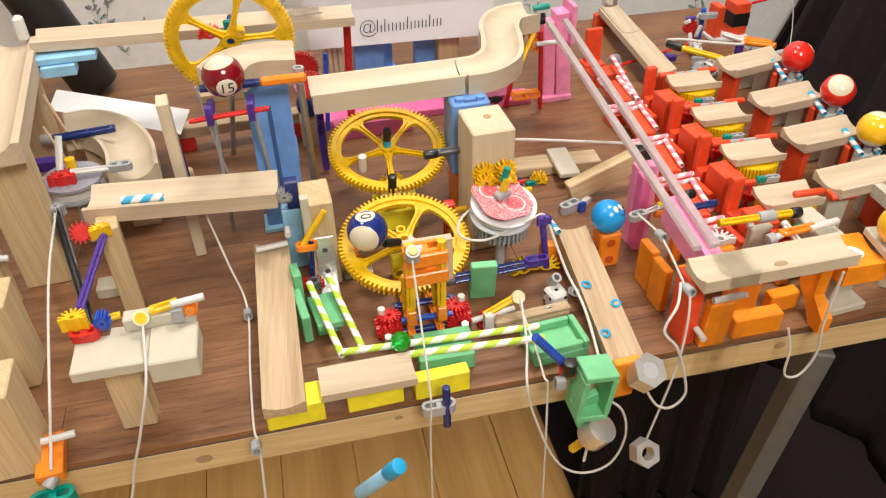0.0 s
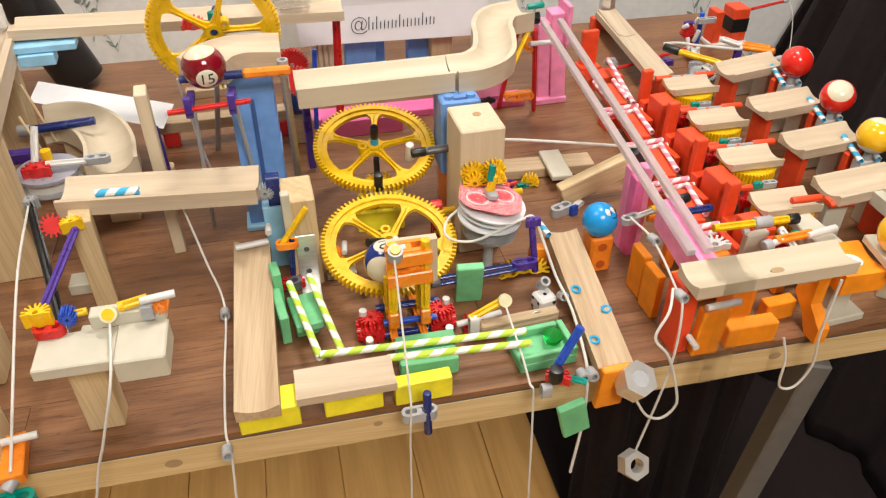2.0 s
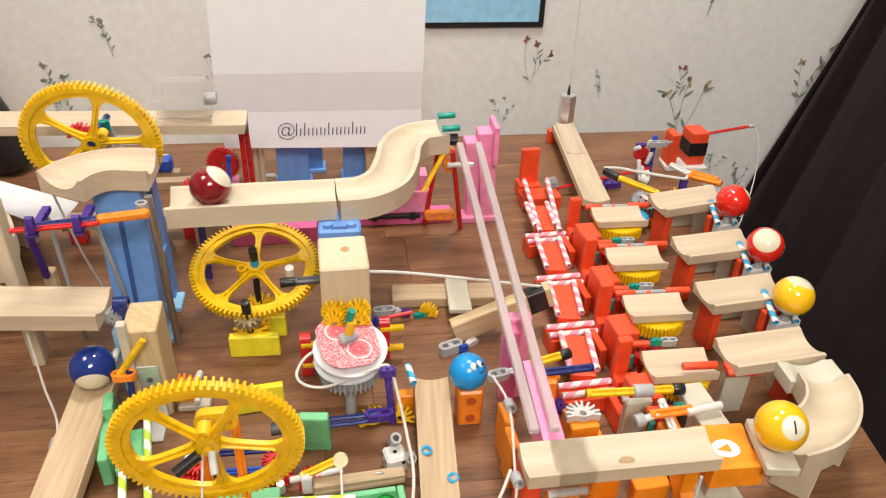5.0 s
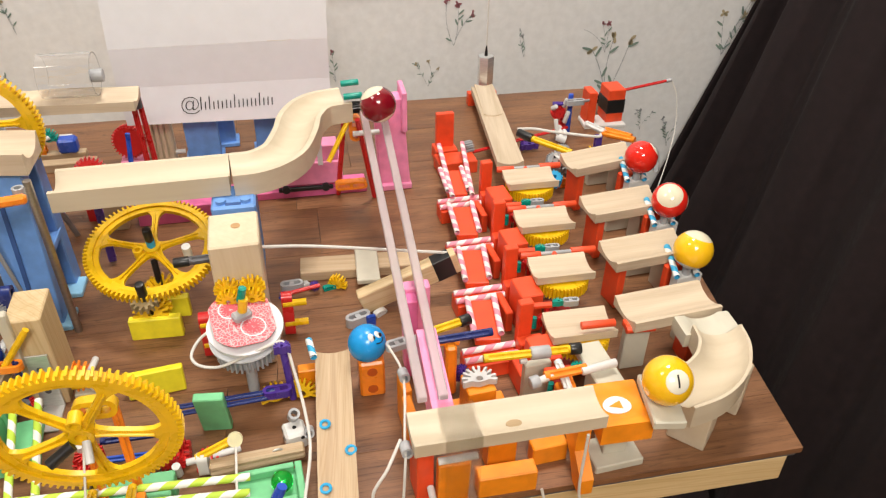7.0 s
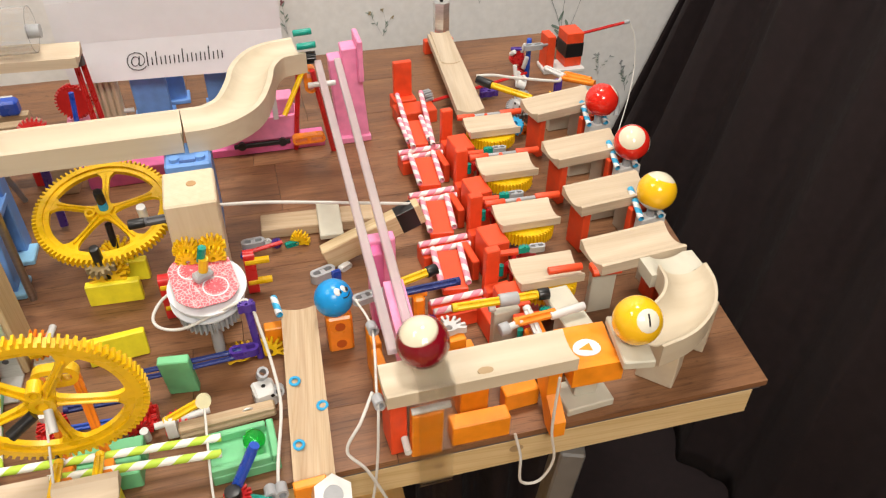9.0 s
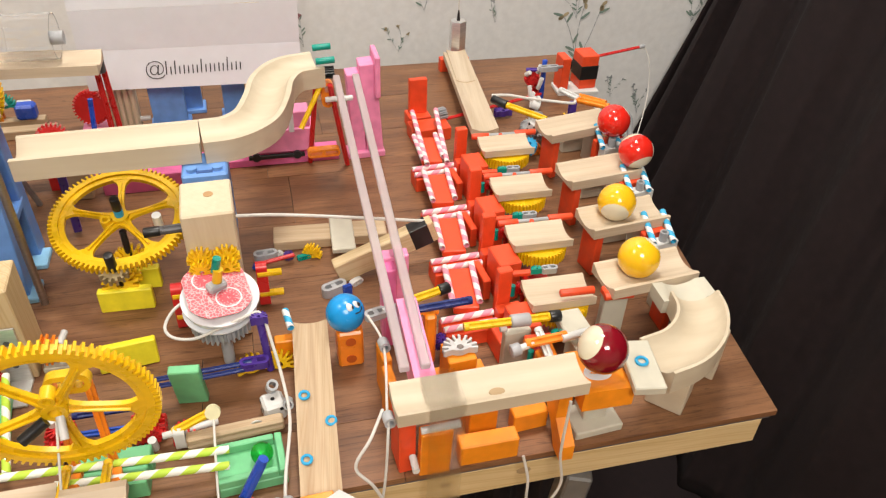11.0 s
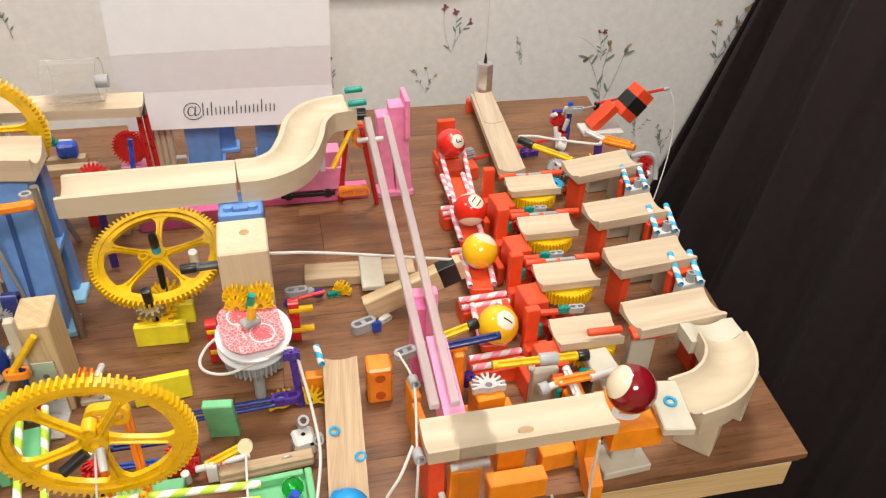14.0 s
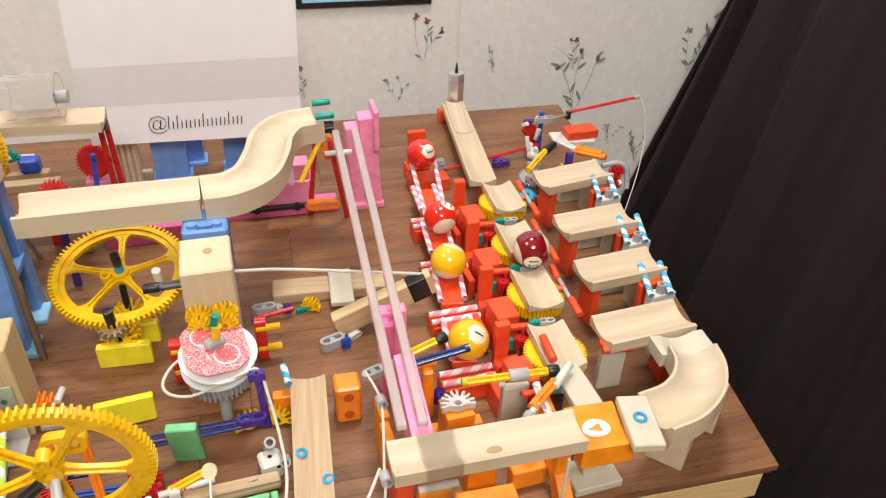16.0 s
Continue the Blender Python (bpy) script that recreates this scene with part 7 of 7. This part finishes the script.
for x in (-0.16, -0.03):
    solid("prop_block", box_bm(0.018, 0.018, 0.020, 0.001), DEEPRED, pose(x, 0.470, 0, 0, 0, 2), "red connector block under a strip", "block", "red support blocks")
solid("dark_ball", ball_bm(0.017, 32), BLUEBAND, pose(-0.006, 0.452, 0.0505), "dark blue ball behind the long track", "ball", smooth_angle=180)
solid("ball_ledge", box_bm(0.03, 0.03, 0.033, 0.001), PINE, pose(-0.006, 0.452, 0), "pine block under a dark blue ball", "block", "wooden support blocks")
gz = thing("red_gear", pose(-0.004, 0.40, 0.10, 75, 0, 10), "red toothed gear behind the upright wheel", "gear")
part("gear", gear_bm(0.016, 22, 0.010, 0.010, 0.003), DEEPRED, gz)
part("post", box_bm(0.008, 0.008, 0.10, 0.001, pose(0, -0.10, 0.004, -75, 0, 0)), PURPLE, gz, "purple post")

# wallpaper sprigs: flat printed shapes on the wall
GREYLEAF = plastic("printed_grey", (0.34, 0.36, 0.38), 0.85, 0.15)
GREENLEAF = plastic("printed_green", (0.2, 0.28, 0.24), 0.85, 0.15)
MAUVE = plastic("printed_mauve", (0.30, 0.12, 0.14), 0.85, 0.15)
OCHRE = plastic("printed_ochre", (0.42, 0.35, 0.22), 0.85, 0.15)


def sprig(x, z, s, seed, petal):
    rnd = random.Random(seed)
    g = thing("wallpaper_sprig", pose(x, 0.9592, z, 90, 0, rnd.uniform(-6, 6)), "printed flower sprig on the wallpaper", "wall print", "wallpaper sprigs", "structure")
    stem, leaf, flower = bmesh.new(), bmesh.new(), bmesh.new()
    def oval(bm, cx, cy, a, b, ang, n=9):
        vs = [bm.verts.new((cx + a * math.cos(t) * math.cos(ang) - b * math.sin(t) * math.sin(ang), cy + a * math.cos(t) * math.sin(ang) + b * math.sin(t) * math.cos(ang), 0.0004)) for t in [6.2832 * i / n for i in range(n)]]
        bm.faces.new(vs)
    for k in range(rnd.randint(3, 4)):
        bend, px, py = rnd.uniform(-0.7, 0.7), 0.0, 0.0
        ang = math.pi / 2 + rnd.uniform(-0.5, 0.5)
        n = rnd.randint(7, 10)
        for i in range(n):
            qx, qy = px + s * 0.10 * math.cos(ang), py + s * 0.10 * math.sin(ang)
            oval(stem, (px + qx) / 2, (py + qy) / 2, s * 0.06, s * 0.005, ang, 6)
            if rnd.random() < 0.35:
                side = ang + rnd.choice((-1, 1)) * rnd.uniform(0.5, 1.0)
                oval(leaf, qx + s * 0.07 * math.cos(side), qy + s * 0.07 * math.sin(side), s * 0.075, s * 0.018, side)
            px, py, ang = qx, qy, ang + bend * 0.15
        for j in range(rnd.randint(3, 6)):
            a = rnd.uniform(0, 6.28)
            oval(flower, px + s * 0.035 * math.cos(a), py + s * 0.035 * math.sin(a), s * 0.042, s * 0.022, a)
    part("stem", stem, GREYLEAF, g, smooth_angle=0)
    part("leaf", leaf, GREENLEAF, g, smooth_angle=0)
    part("flower", flower, petal, g, smooth_angle=0)


for i, (x, z, s, p) in enumerate(((0.812, -0.125, 0.155, OCHRE), (0.80, -0.03, 0.08, MAUVE), (0.505, 0.0, 0.095, MAUVE), (0.640, -0.03, 0.06, GREYLEAF), (0.458, -0.075, 0.055, OCHRE), (1.045, -0.05, 0.12, OCHRE), (0.968, -0.245, 0.07, GREYLEAF), (0.90, -0.20, 0.05, GREYLEAF), (0.288, -0.055, 0.07, MAUVE), (-0.33, -0.05, 0.10, GREYLEAF), (-0.295, -0.07, 0.08, GREYLEAF), (-0.05, 0.0, 0.07, GREYLEAF), (-0.42, 0.05, 0.12, MAUVE), (-0.217, 0.06, 0.07, OCHRE), (0.82, 0.12, 0.12, MAUVE), (0.62, 0.16, 0.1, OCHRE), (-0.02, -0.05, 0.06, GREYLEAF), (0.16, 0.06, 0.1, MAUVE))):
    sprig(x, z, s, 40 + i, p)
pf = thing("wall_picture", pose(0.401, 0.9565, 0.106), "dark-framed picture on the wall, its lower edge in view", "picture")
part("frame", box_bm(0.232, 0.006, 0.16, 0.001), BLACK, pf)
part("print", box_bm(0.212, 0.002, 0.14, 0.0005, pose(0, -0.0035, 0.010)), SKY, pf, "pale blue print")


# ---- what moves ----
def rolling(ball, rows, r=0.019, spot=None, facing=None, at=None, slides=0.0, spin=0.0):
    """Keys a ball along rows of (seconds, x, y, z): it rolls as it goes, and its number may end up facing a given way."""
    turns, q, gone, far = [], Matrix.Identity(3), 0.0, []
    for a, b in zip([rows[0]] + rows, rows):
        d = Vector(b[1:]) - Vector(a[1:])
        d.z = 0
        if d.length > 1e-5 and b[0] > slides:
            ang = min(d.length / r, 1.2)
            q = Matrix.Rotation(ang, 3, Vector((-d.y, d.x, 0)).normalized()) @ q
        gone += d.length
        turns.append(q.copy())
        far.append(gone)
    fix = None
    if facing is not None:
        k = len(rows) - 1 if at is None else max(i for i, row in enumerate(rows) if row[0] <= at)
        q, gone = turns[k], far[k]
        fix = (q @ Vector(spot).normalized()).rotation_difference(Vector(facing).normalized())
    if fix is not None and spin:
        fix = Quaternion(Vector(facing).normalized(), radians(spin)) @ fix
    keyed = []
    for row, turn, f in zip(rows, turns, far):
        m = turn.to_quaternion()
        if fix is not None:
            s = min(1.0, f / max(gone, 1e-6))
            m = Quaternion((1, 0, 0, 0)).slerp(fix, s) @ m
        keyed.append((row[0], Matrix.Translation(row[1:]) @ m.to_matrix().to_4x4()))
    walk(ball, keyed)


def swing(ob, pivot, axis, rows):
    """Keys a thing that turns about a fixed line: rows of (seconds, degrees)."""
    start = ob.matrix_basis.copy()
    p = Matrix.Translation(pivot)
    walk(ob, [(t, p @ Matrix.Rotation(radians(a), 4, axis) @ p.inverted() @ start) for t, a in rows])


def shifts(ob, rows):
    """Keys a thing by offsets from its first place: rows of (seconds, dx, dy, dz, rx, ry, rz)."""
    start = ob.matrix_basis.copy()
    walk(ob, [(t, Matrix.Translation((x, y, z)) @ start @ pose(0, 0, 0, a, b, c)) for t, x, y, z, a, b, c in rows])


Y1 = [(0, 0.464, 0.010, 0.0932), (8.6, 0.464, 0.010, 0.0932), (9.3, 0.470, 0.011, 0.0932), (9.6, 0.492, 0.018, 0.083), (9.8, 0.517, 0.024, 0.0805), (10.0, 0.538, 0.044, 0.081), (10.2, 0.549, 0.066, 0.081), (10.4, 0.552, 0.084, 0.081), (10.5, 0.5525, 0.092, 0.080)]
Y1 += [(10.6, 0.555, 0.117, 0.078), (10.7, 0.551, 0.131, 0.077), (10.8, 0.542, 0.132, 0.076), (10.9, 0.533, 0.134, 0.075), (11.0, 0.518, 0.133, 0.075), (11.1, 0.497, 0.131, 0.074), (11.2, 0.473, 0.127, 0.07), (11.3, 0.443, 0.124, 0.07), (11.4, 0.420, 0.127, 0.064), (11.5, 0.401, 0.137, 0.049), (11.6, 0.380, 0.139, 0.046), (11.8, 0.376, 0.140, 0.046), (12.5, 0.368, 0.141, 0.046), (12.7, 0.368, 0.150, 0.046), (12.9, 0.371, 0.183, 0.046), (13.2, 0.372, 0.193, 0.046), (13.4, 0.371, 0.186, 0.046), (13.6, 0.370, 0.175, 0.046), (13.8, 0.369, 0.160, 0.046), (14.0, 0.368, 0.156, 0.046), (16, 0.369, 0.157, 0.046)]
Y9 = [(0, 0.573, 0.182, 0.079), (10.5, 0.573, 0.182, 0.079), (10.7, 0.576, 0.193, 0.079), (10.8, 0.568, 0.212, 0.078), (10.9, 0.555, 0.222, 0.076), (11.0, 0.535, 0.220, 0.075), (11.1, 0.518, 0.219, 0.075), (11.2, 0.491, 0.215, 0.073), (11.3, 0.472, 0.213, 0.07), (11.4, 0.453, 0.213, 0.07), (11.5, 0.435, 0.215, 0.07), (11.6, 0.414, 0.218, 0.060), (11.7, 0.395, 0.224, 0.048), (11.8, 0.379, 0.222, 0.046), (12.0, 0.380, 0.223, 0.046), (12.6, 0.375, 0.224, 0.046), (12.9, 0.377, 0.240, 0.046), (13.0, 0.380, 0.258, 0.046), (13.2, 0.382, 0.272, 0.046), (13.4, 0.380, 0.275, 0.046), (13.8, 0.381, 0.273, 0.046), (14.5, 0.381, 0.279, 0.046), (16, 0.381, 0.280, 0.046)]
RW = [(0, 0.590, 0.271, 0.079), (10.7, 0.590, 0.271, 0.079), (10.8, 0.591, 0.278, 0.079), (11.0, 0.594, 0.304, 0.079), (11.2, 0.585, 0.307, 0.078), (11.3, 0.569, 0.306, 0.077), (11.4, 0.557, 0.305, 0.076), (11.5, 0.537, 0.304, 0.075), (11.6, 0.519, 0.303, 0.075), (11.7, 0.488, 0.296, 0.072), (11.8, 0.464, 0.295, 0.07), (11.9, 0.446, 0.295, 0.07), (12.0, 0.426, 0.294, 0.068), (12.1, 0.411, 0.296, 0.057), (12.3, 0.382, 0.304, 0.046), (12.5, 0.384, 0.308, 0.046), (12.9, 0.378, 0.303, 0.046), (13.1, 0.381, 0.320, 0.046), (13.2, 0.387, 0.338, 0.046), (13.4, 0.389, 0.353, 0.046), (13.8, 0.390, 0.353, 0.046), (14.5, 0.392, 0.364, 0.046), (16, 0.393, 0.365, 0.046)]
R3 = [(0, 0.598, 0.364, 0.080), (10.9, 0.598, 0.366, 0.080), (11.2, 0.597, 0.401, 0.080), (11.3, 0.600, 0.410, 0.080), (11.5, 0.594, 0.405, 0.079), (11.6, 0.582, 0.404, 0.077), (11.7, 0.567, 0.402, 0.077), (11.8, 0.548, 0.400, 0.076), (11.9, 0.521, 0.396, 0.075), (12.0, 0.487, 0.388, 0.072), (12.1, 0.460, 0.387, 0.07), (12.2, 0.436, 0.383, 0.07), (12.3, 0.414, 0.382, 0.059), (12.5, 0.396, 0.394, 0.046), (12.9, 0.391, 0.396, 0.046), (13.1, 0.392, 0.399, 0.046), (13.4, 0.398, 0.425, 0.047), (13.5, 0.398, 0.442, 0.048), (13.6, 0.400, 0.470, 0.049), (13.8, 0.402, 0.507, 0.051), (14.5, 0.403, 0.511, 0.051), (16, 0.403, 0.511, 0.051)]
B15 = [(0, -0.084, 0.247, 0.190), (3.55, -0.084, 0.247, 0.190), (3.8, -0.080, 0.270, 0.197), (4.0, -0.073, 0.292, 0.199), (4.2, -0.054, 0.304, 0.199), (4.6, -0.020, 0.300, 0.196), (4.8, 0.000, 0.291, 0.168), (5.1, 0.050, 0.291, 0.160), (5.5, 0.120, 0.291, 0.160), (5.8, 0.172, 0.294, 0.159), (6.0, 0.202, 0.330, 0.159), (6.15, 0.210, 0.368, 0.159), (6.3, 0.224, 0.405, 0.159), (6.5, 0.262, 0.424, 0.160), (6.6, 0.282, 0.432, 0.162), (6.8, 0.298, 0.408, 0.161), (7.0, 0.297, 0.380, 0.161), (7.5, 0.296, 0.318, 0.152), (8.0, 0.2945, 0.236, 0.142), (8.2, 0.294, 0.208, 0.139), (8.6, 0.2915, 0.118, 0.128), (8.9, 0.289, 0.040, 0.119), (9.0, 0.300, 0.012, 0.110), (9.2, 0.340, 0.006, 0.106), (9.35, 0.375, 0.006, 0.1055), (9.5, 0.410, 0.010, 0.100), (9.7, 0.429, 0.0145, 0.093), (15.1, 0.430, 0.0150, 0.093), (15.2, 0.432, 0.024, 0.092), (15.3, 0.436, 0.044, 0.082), (15.4, 0.440, 0.062, 0.077), (15.5, 0.442, 0.092, 0.076), (15.6, 0.441, 0.118, 0.074), (15.7, 0.442, 0.166, 0.072), (15.8, 0.447, 0.197, 0.072), (15.9, 0.456, 0.228, 0.071), (16, 0.459, 0.250, 0.071)]
B10 = [(0, 0.022, 0.146, 0.071), (1.0, 0.026, 0.146, 0.071), (1.25, 0.036, 0.124, 0.067), (1.5, 0.046, 0.106, 0.063), (2.15, 0.047, 0.104, 0.064), (2.3, 0.049, 0.100, 0.082), (2.4, 0.050, 0.066, 0.082), (2.5, 0.053, 0.030, 0.058), (2.6, 0.023, 0.008, 0.050), (2.7, -0.012, 0.007, 0.0495), (2.8, -0.042, 0.007, 0.051), (2.9, -0.068, 0.002, 0.051), (3.0, -0.072, 0.010, 0.051), (3.2, -0.071, 0.041, 0.051), (3.3, -0.070, 0.066, 0.051), (3.5, -0.069, 0.116, 0.051), (3.7, -0.0675, 0.158, 0.051), (3.9, -0.067, 0.175, 0.051), (16, -0.067, 0.176, 0.051)]
TOY = [(0, 0.252, 0.132, 0.0562), (11.5, 0.252, 0.132, 0.0562), (11.6, 0.240, 0.128, 0.056), (11.7, 0.222, 0.124, 0.051), (11.8, 0.217, 0.113, 0.050), (11.9, 0.219, 0.097, 0.048), (12.0, 0.218, 0.072, 0.045), (12.1, 0.216, 0.043, 0.042), (12.2, 0.213, 0.012, 0.038), (12.3, 0.212, -0.008, 0.036), (12.5, 0.212, -0.010, 0.0355), (16, 0.212, -0.010, 0.0355)]


def motions():
    rolling(BALLS["yellow"], Y1, spot=(-0.02, -0.72, 0.62), facing=(0.30, -0.55, 0.78))
    rolling(BALLS["banded"], Y9)
    rolling(BALLS["striped"], RW, spot=(0.95, -0.3, -0.1), facing=(0.45, 0.0, 0.88))
    rolling(BALLS["red"], R3, spot=(0.75, -0.1, 0.55), facing=(0.35, -0.75, 0.55))
    rolling(BALLS["burgundy"], B15, spot=(-0.12, -0.05, 0.98), facing=(-0.85, 0.09, 0.57), at=11.0, spin=60)
    rolling(BALLS["blue"], B10, slides=2.25)
    rolling(toy, TOY, r=0.0165)
    tilt = [(0, 0), (2.05, 0), (2.1, 2), (2.2, 12), (2.3, 32), (2.4, 56), (2.5, 80), (2.6, 88), (2.7, 85), (2.8, 86), (16, 86)]
    swing(FRAME, PIVOT, "X", tilt)
    swing(FLIP, PIVOT, "X", tilt)
    g0 = GEAR.matrix_basis.copy()
    walk(GEAR, [(t, g0 @ Matrix.Rotation(radians(a), 4, "Z")) for t, a in ((0, 0), (0.4, 0), (0.7, 25), (1.0, 60), (1.3, 92), (1.5, 98), (3.0, 108), (16, 112))])
    def spun(t):
        return 0 if t < 1.1 else 1200 * (t - 1.1) ** 2 if t < 1.6 else 300 + 1200 * (t - 1.6) if t < 2.2 else 1440 - 1200 / 1.4 * max(0, 2.9 - t) ** 2
    c0 = CARDS.matrix_basis.copy()
    walk(CARDS, [(0, c0)] + [(1.1 + 0.05 * k, c0 @ Matrix.Rotation(radians(spun(1.1 + 0.05 * k)), 4, "Z")) for k in range(37)] + [(16, c0)])
    turn = ((0, 0), (14.3, 0), (14.4, -12), (14.5, -32), (14.6, -56), (14.75, -76), (15.0, -88), (16, -90))
    for w, x, y in TIPS:
        swing(w, (x, y, 0), "Z", turn)
    swing(LEVER, (0.5345, 0.450, 0), "Z", [(t, a * 0.97) for t, a in turn])
    swing(DIE, (0.5345, 0.450, 0), "Z", [(t, a * 0.97) for t, a in turn])
    shifts(PULLED, [(0, 0, 0, 0, 0, 0, 0), (14.3, 0, 0, 0, 0, 0, 0), (14.4, 0.02, 0.01, 0.004, 0, 0, 0), (14.5, 0.11, 0.02, 0.004, 0, 0, 0), (14.6, 0.19, 0.0, -0.02, 0, 40, 0), (14.8, 0.20, -0.03, -0.20, 0, 60, 0), (15.0, 0.20, -0.03, -0.40, 0, 60, 0), (16, 0.20, -0.03, -0.41, 0, 60, 0)])
    for s, x, y in PEGS:
        swing(s, (x, y, 0), "Z", turn)
    m0 = TOPPLE.matrix_basis.copy()
    tip = Matrix.Translation((0.014, 0, 0))
    walk(TOPPLE, [(0, m0), (13.75, m0)] + [(t, Matrix.Translation((dx, dy, dz)) @ m0 @ tip @ pose(0, 0, 0, 0, a, 0) @ tip.inverted()) for t, dx, dy, dz, a in ((13.9, 0.004, 0, 0.001, 14), (14.0, 0.015, 0.0, 0.006, 40), (14.1, 0.045, 0.0, 0.0, 70), (14.3, 0.095, 0.006, -0.03, 110), (14.5, 0.112, 0.006, -0.07, 130), (14.7, 0.118, 0.0, -0.20, 140), (15.0, 0.12, 0.0, -0.42, 150), (16, 0.12, 0.0, -0.43, 150))])
    shifts(FALLER, [(0, 0, 0, 0, 0, 0, 0), (13.8, 0, 0, 0, 0, 0, 0), (13.95, 0.004, 0, 0, 0, 30, 0), (14.05, 0.008, 0, 0.001, 0, 60, 0), (14.2, 0.010, -0.004, 0.0062, 0, 89, 0), (16, 0.010, -0.004, 0.0062, 0, 89, 0)])
    shifts(GATE, [(0, 0, 0, 0, 0, 0, 0), (3.55, 0, 0, 0, 0, 0, 0), (3.75, 0, -0.01, -0.008, 0, 0, 6), (4.0, 0, -0.018, -0.012, 0, 0, 10), (16, 0, -0.018, -0.012, 0, 0, 10)])
    walk(MARBLE, [(t, Matrix.Translation((x, y, z))) for t, x, y, z in ((0, 0.030, 0.0305, 0.0395), (0.3, 0.075, 0.0290, 0.038), (0.6, 0.125, 0.0270, 0.036), (0.8, 0.158, 0.028, 0.030), (0.95, 0.174, 0.030, 0.0187), (16, 0.174, 0.031, 0.0187))])
    shifts(GBOX, [(0, 0, 0, 0, 0, 0, 0), (0.5, 0, 0, 0, 0, 0, 0), (0.7, -0.03, 0, -0.006, 0, 30, 0), (0.9, -0.10, 0, -0.012, 0, 60, 20), (1.0, -0.135, 0, -0.02, 0, 80, 30), (1.2, -0.17, 0, -0.12, 0, 110, 30), (1.5, -0.19, 0, -0.42, 0, 140, 40), (16, -0.19, 0, -0.45, 0, 140, 40)])
    shifts(MARKER, [(0, 0, 0, 0, 0, 0, 0), (0.6, -0.004, 0, -0.004, 10, 0, 0), (1.0, -0.012, 0, -0.022, 30, 0, 0), (1.3, -0.03, 0, -0.10, 50, 0, 0), (1.7, -0.04, 0, -0.35, 60, 0, 0), (16, -0.04, 0, -0.38, 60, 0, 0)])
    shifts(cw, [(0, 0.004, 0, 0.06, 0, 0, 0), (0.6, 0.004, 0, 0.06, 0, 0, 0), (1.0, 0.002, 0, 0.02, 0, 0, 0), (1.5, 0, 0, 0, 0, 0, 0), (1.8, 0, 0, -0.06, 0, 0, 0), (2.2, 0, -0.01, -0.20, 0, 0, 0), (2.6, 0, -0.02, -0.40, 0, 0, 0), (16, 0, -0.02, -0.42, 0, 0, 0)])
    swing(BLUEARM, (0.158, -0.016, 0.026), "Y", [(0, -38), (0.55, -38), (0.7, -5), (0.85, 24), (1.0, 26), (16, 26)])
    swing(SWING, (0.404, 0.0615, 0.058), "Z", [(0, 0), (14.95, 0), (15.1, 20), (15.3, 35), (16, 37)])
    swing(TRIG, (0.300, 0.128, 0.058), "Y", [(0, 0), (11.6, 0), (11.9, 2), (12.5, 3), (13.6, 3), (14.2, -6), (16, -8)])


motions()
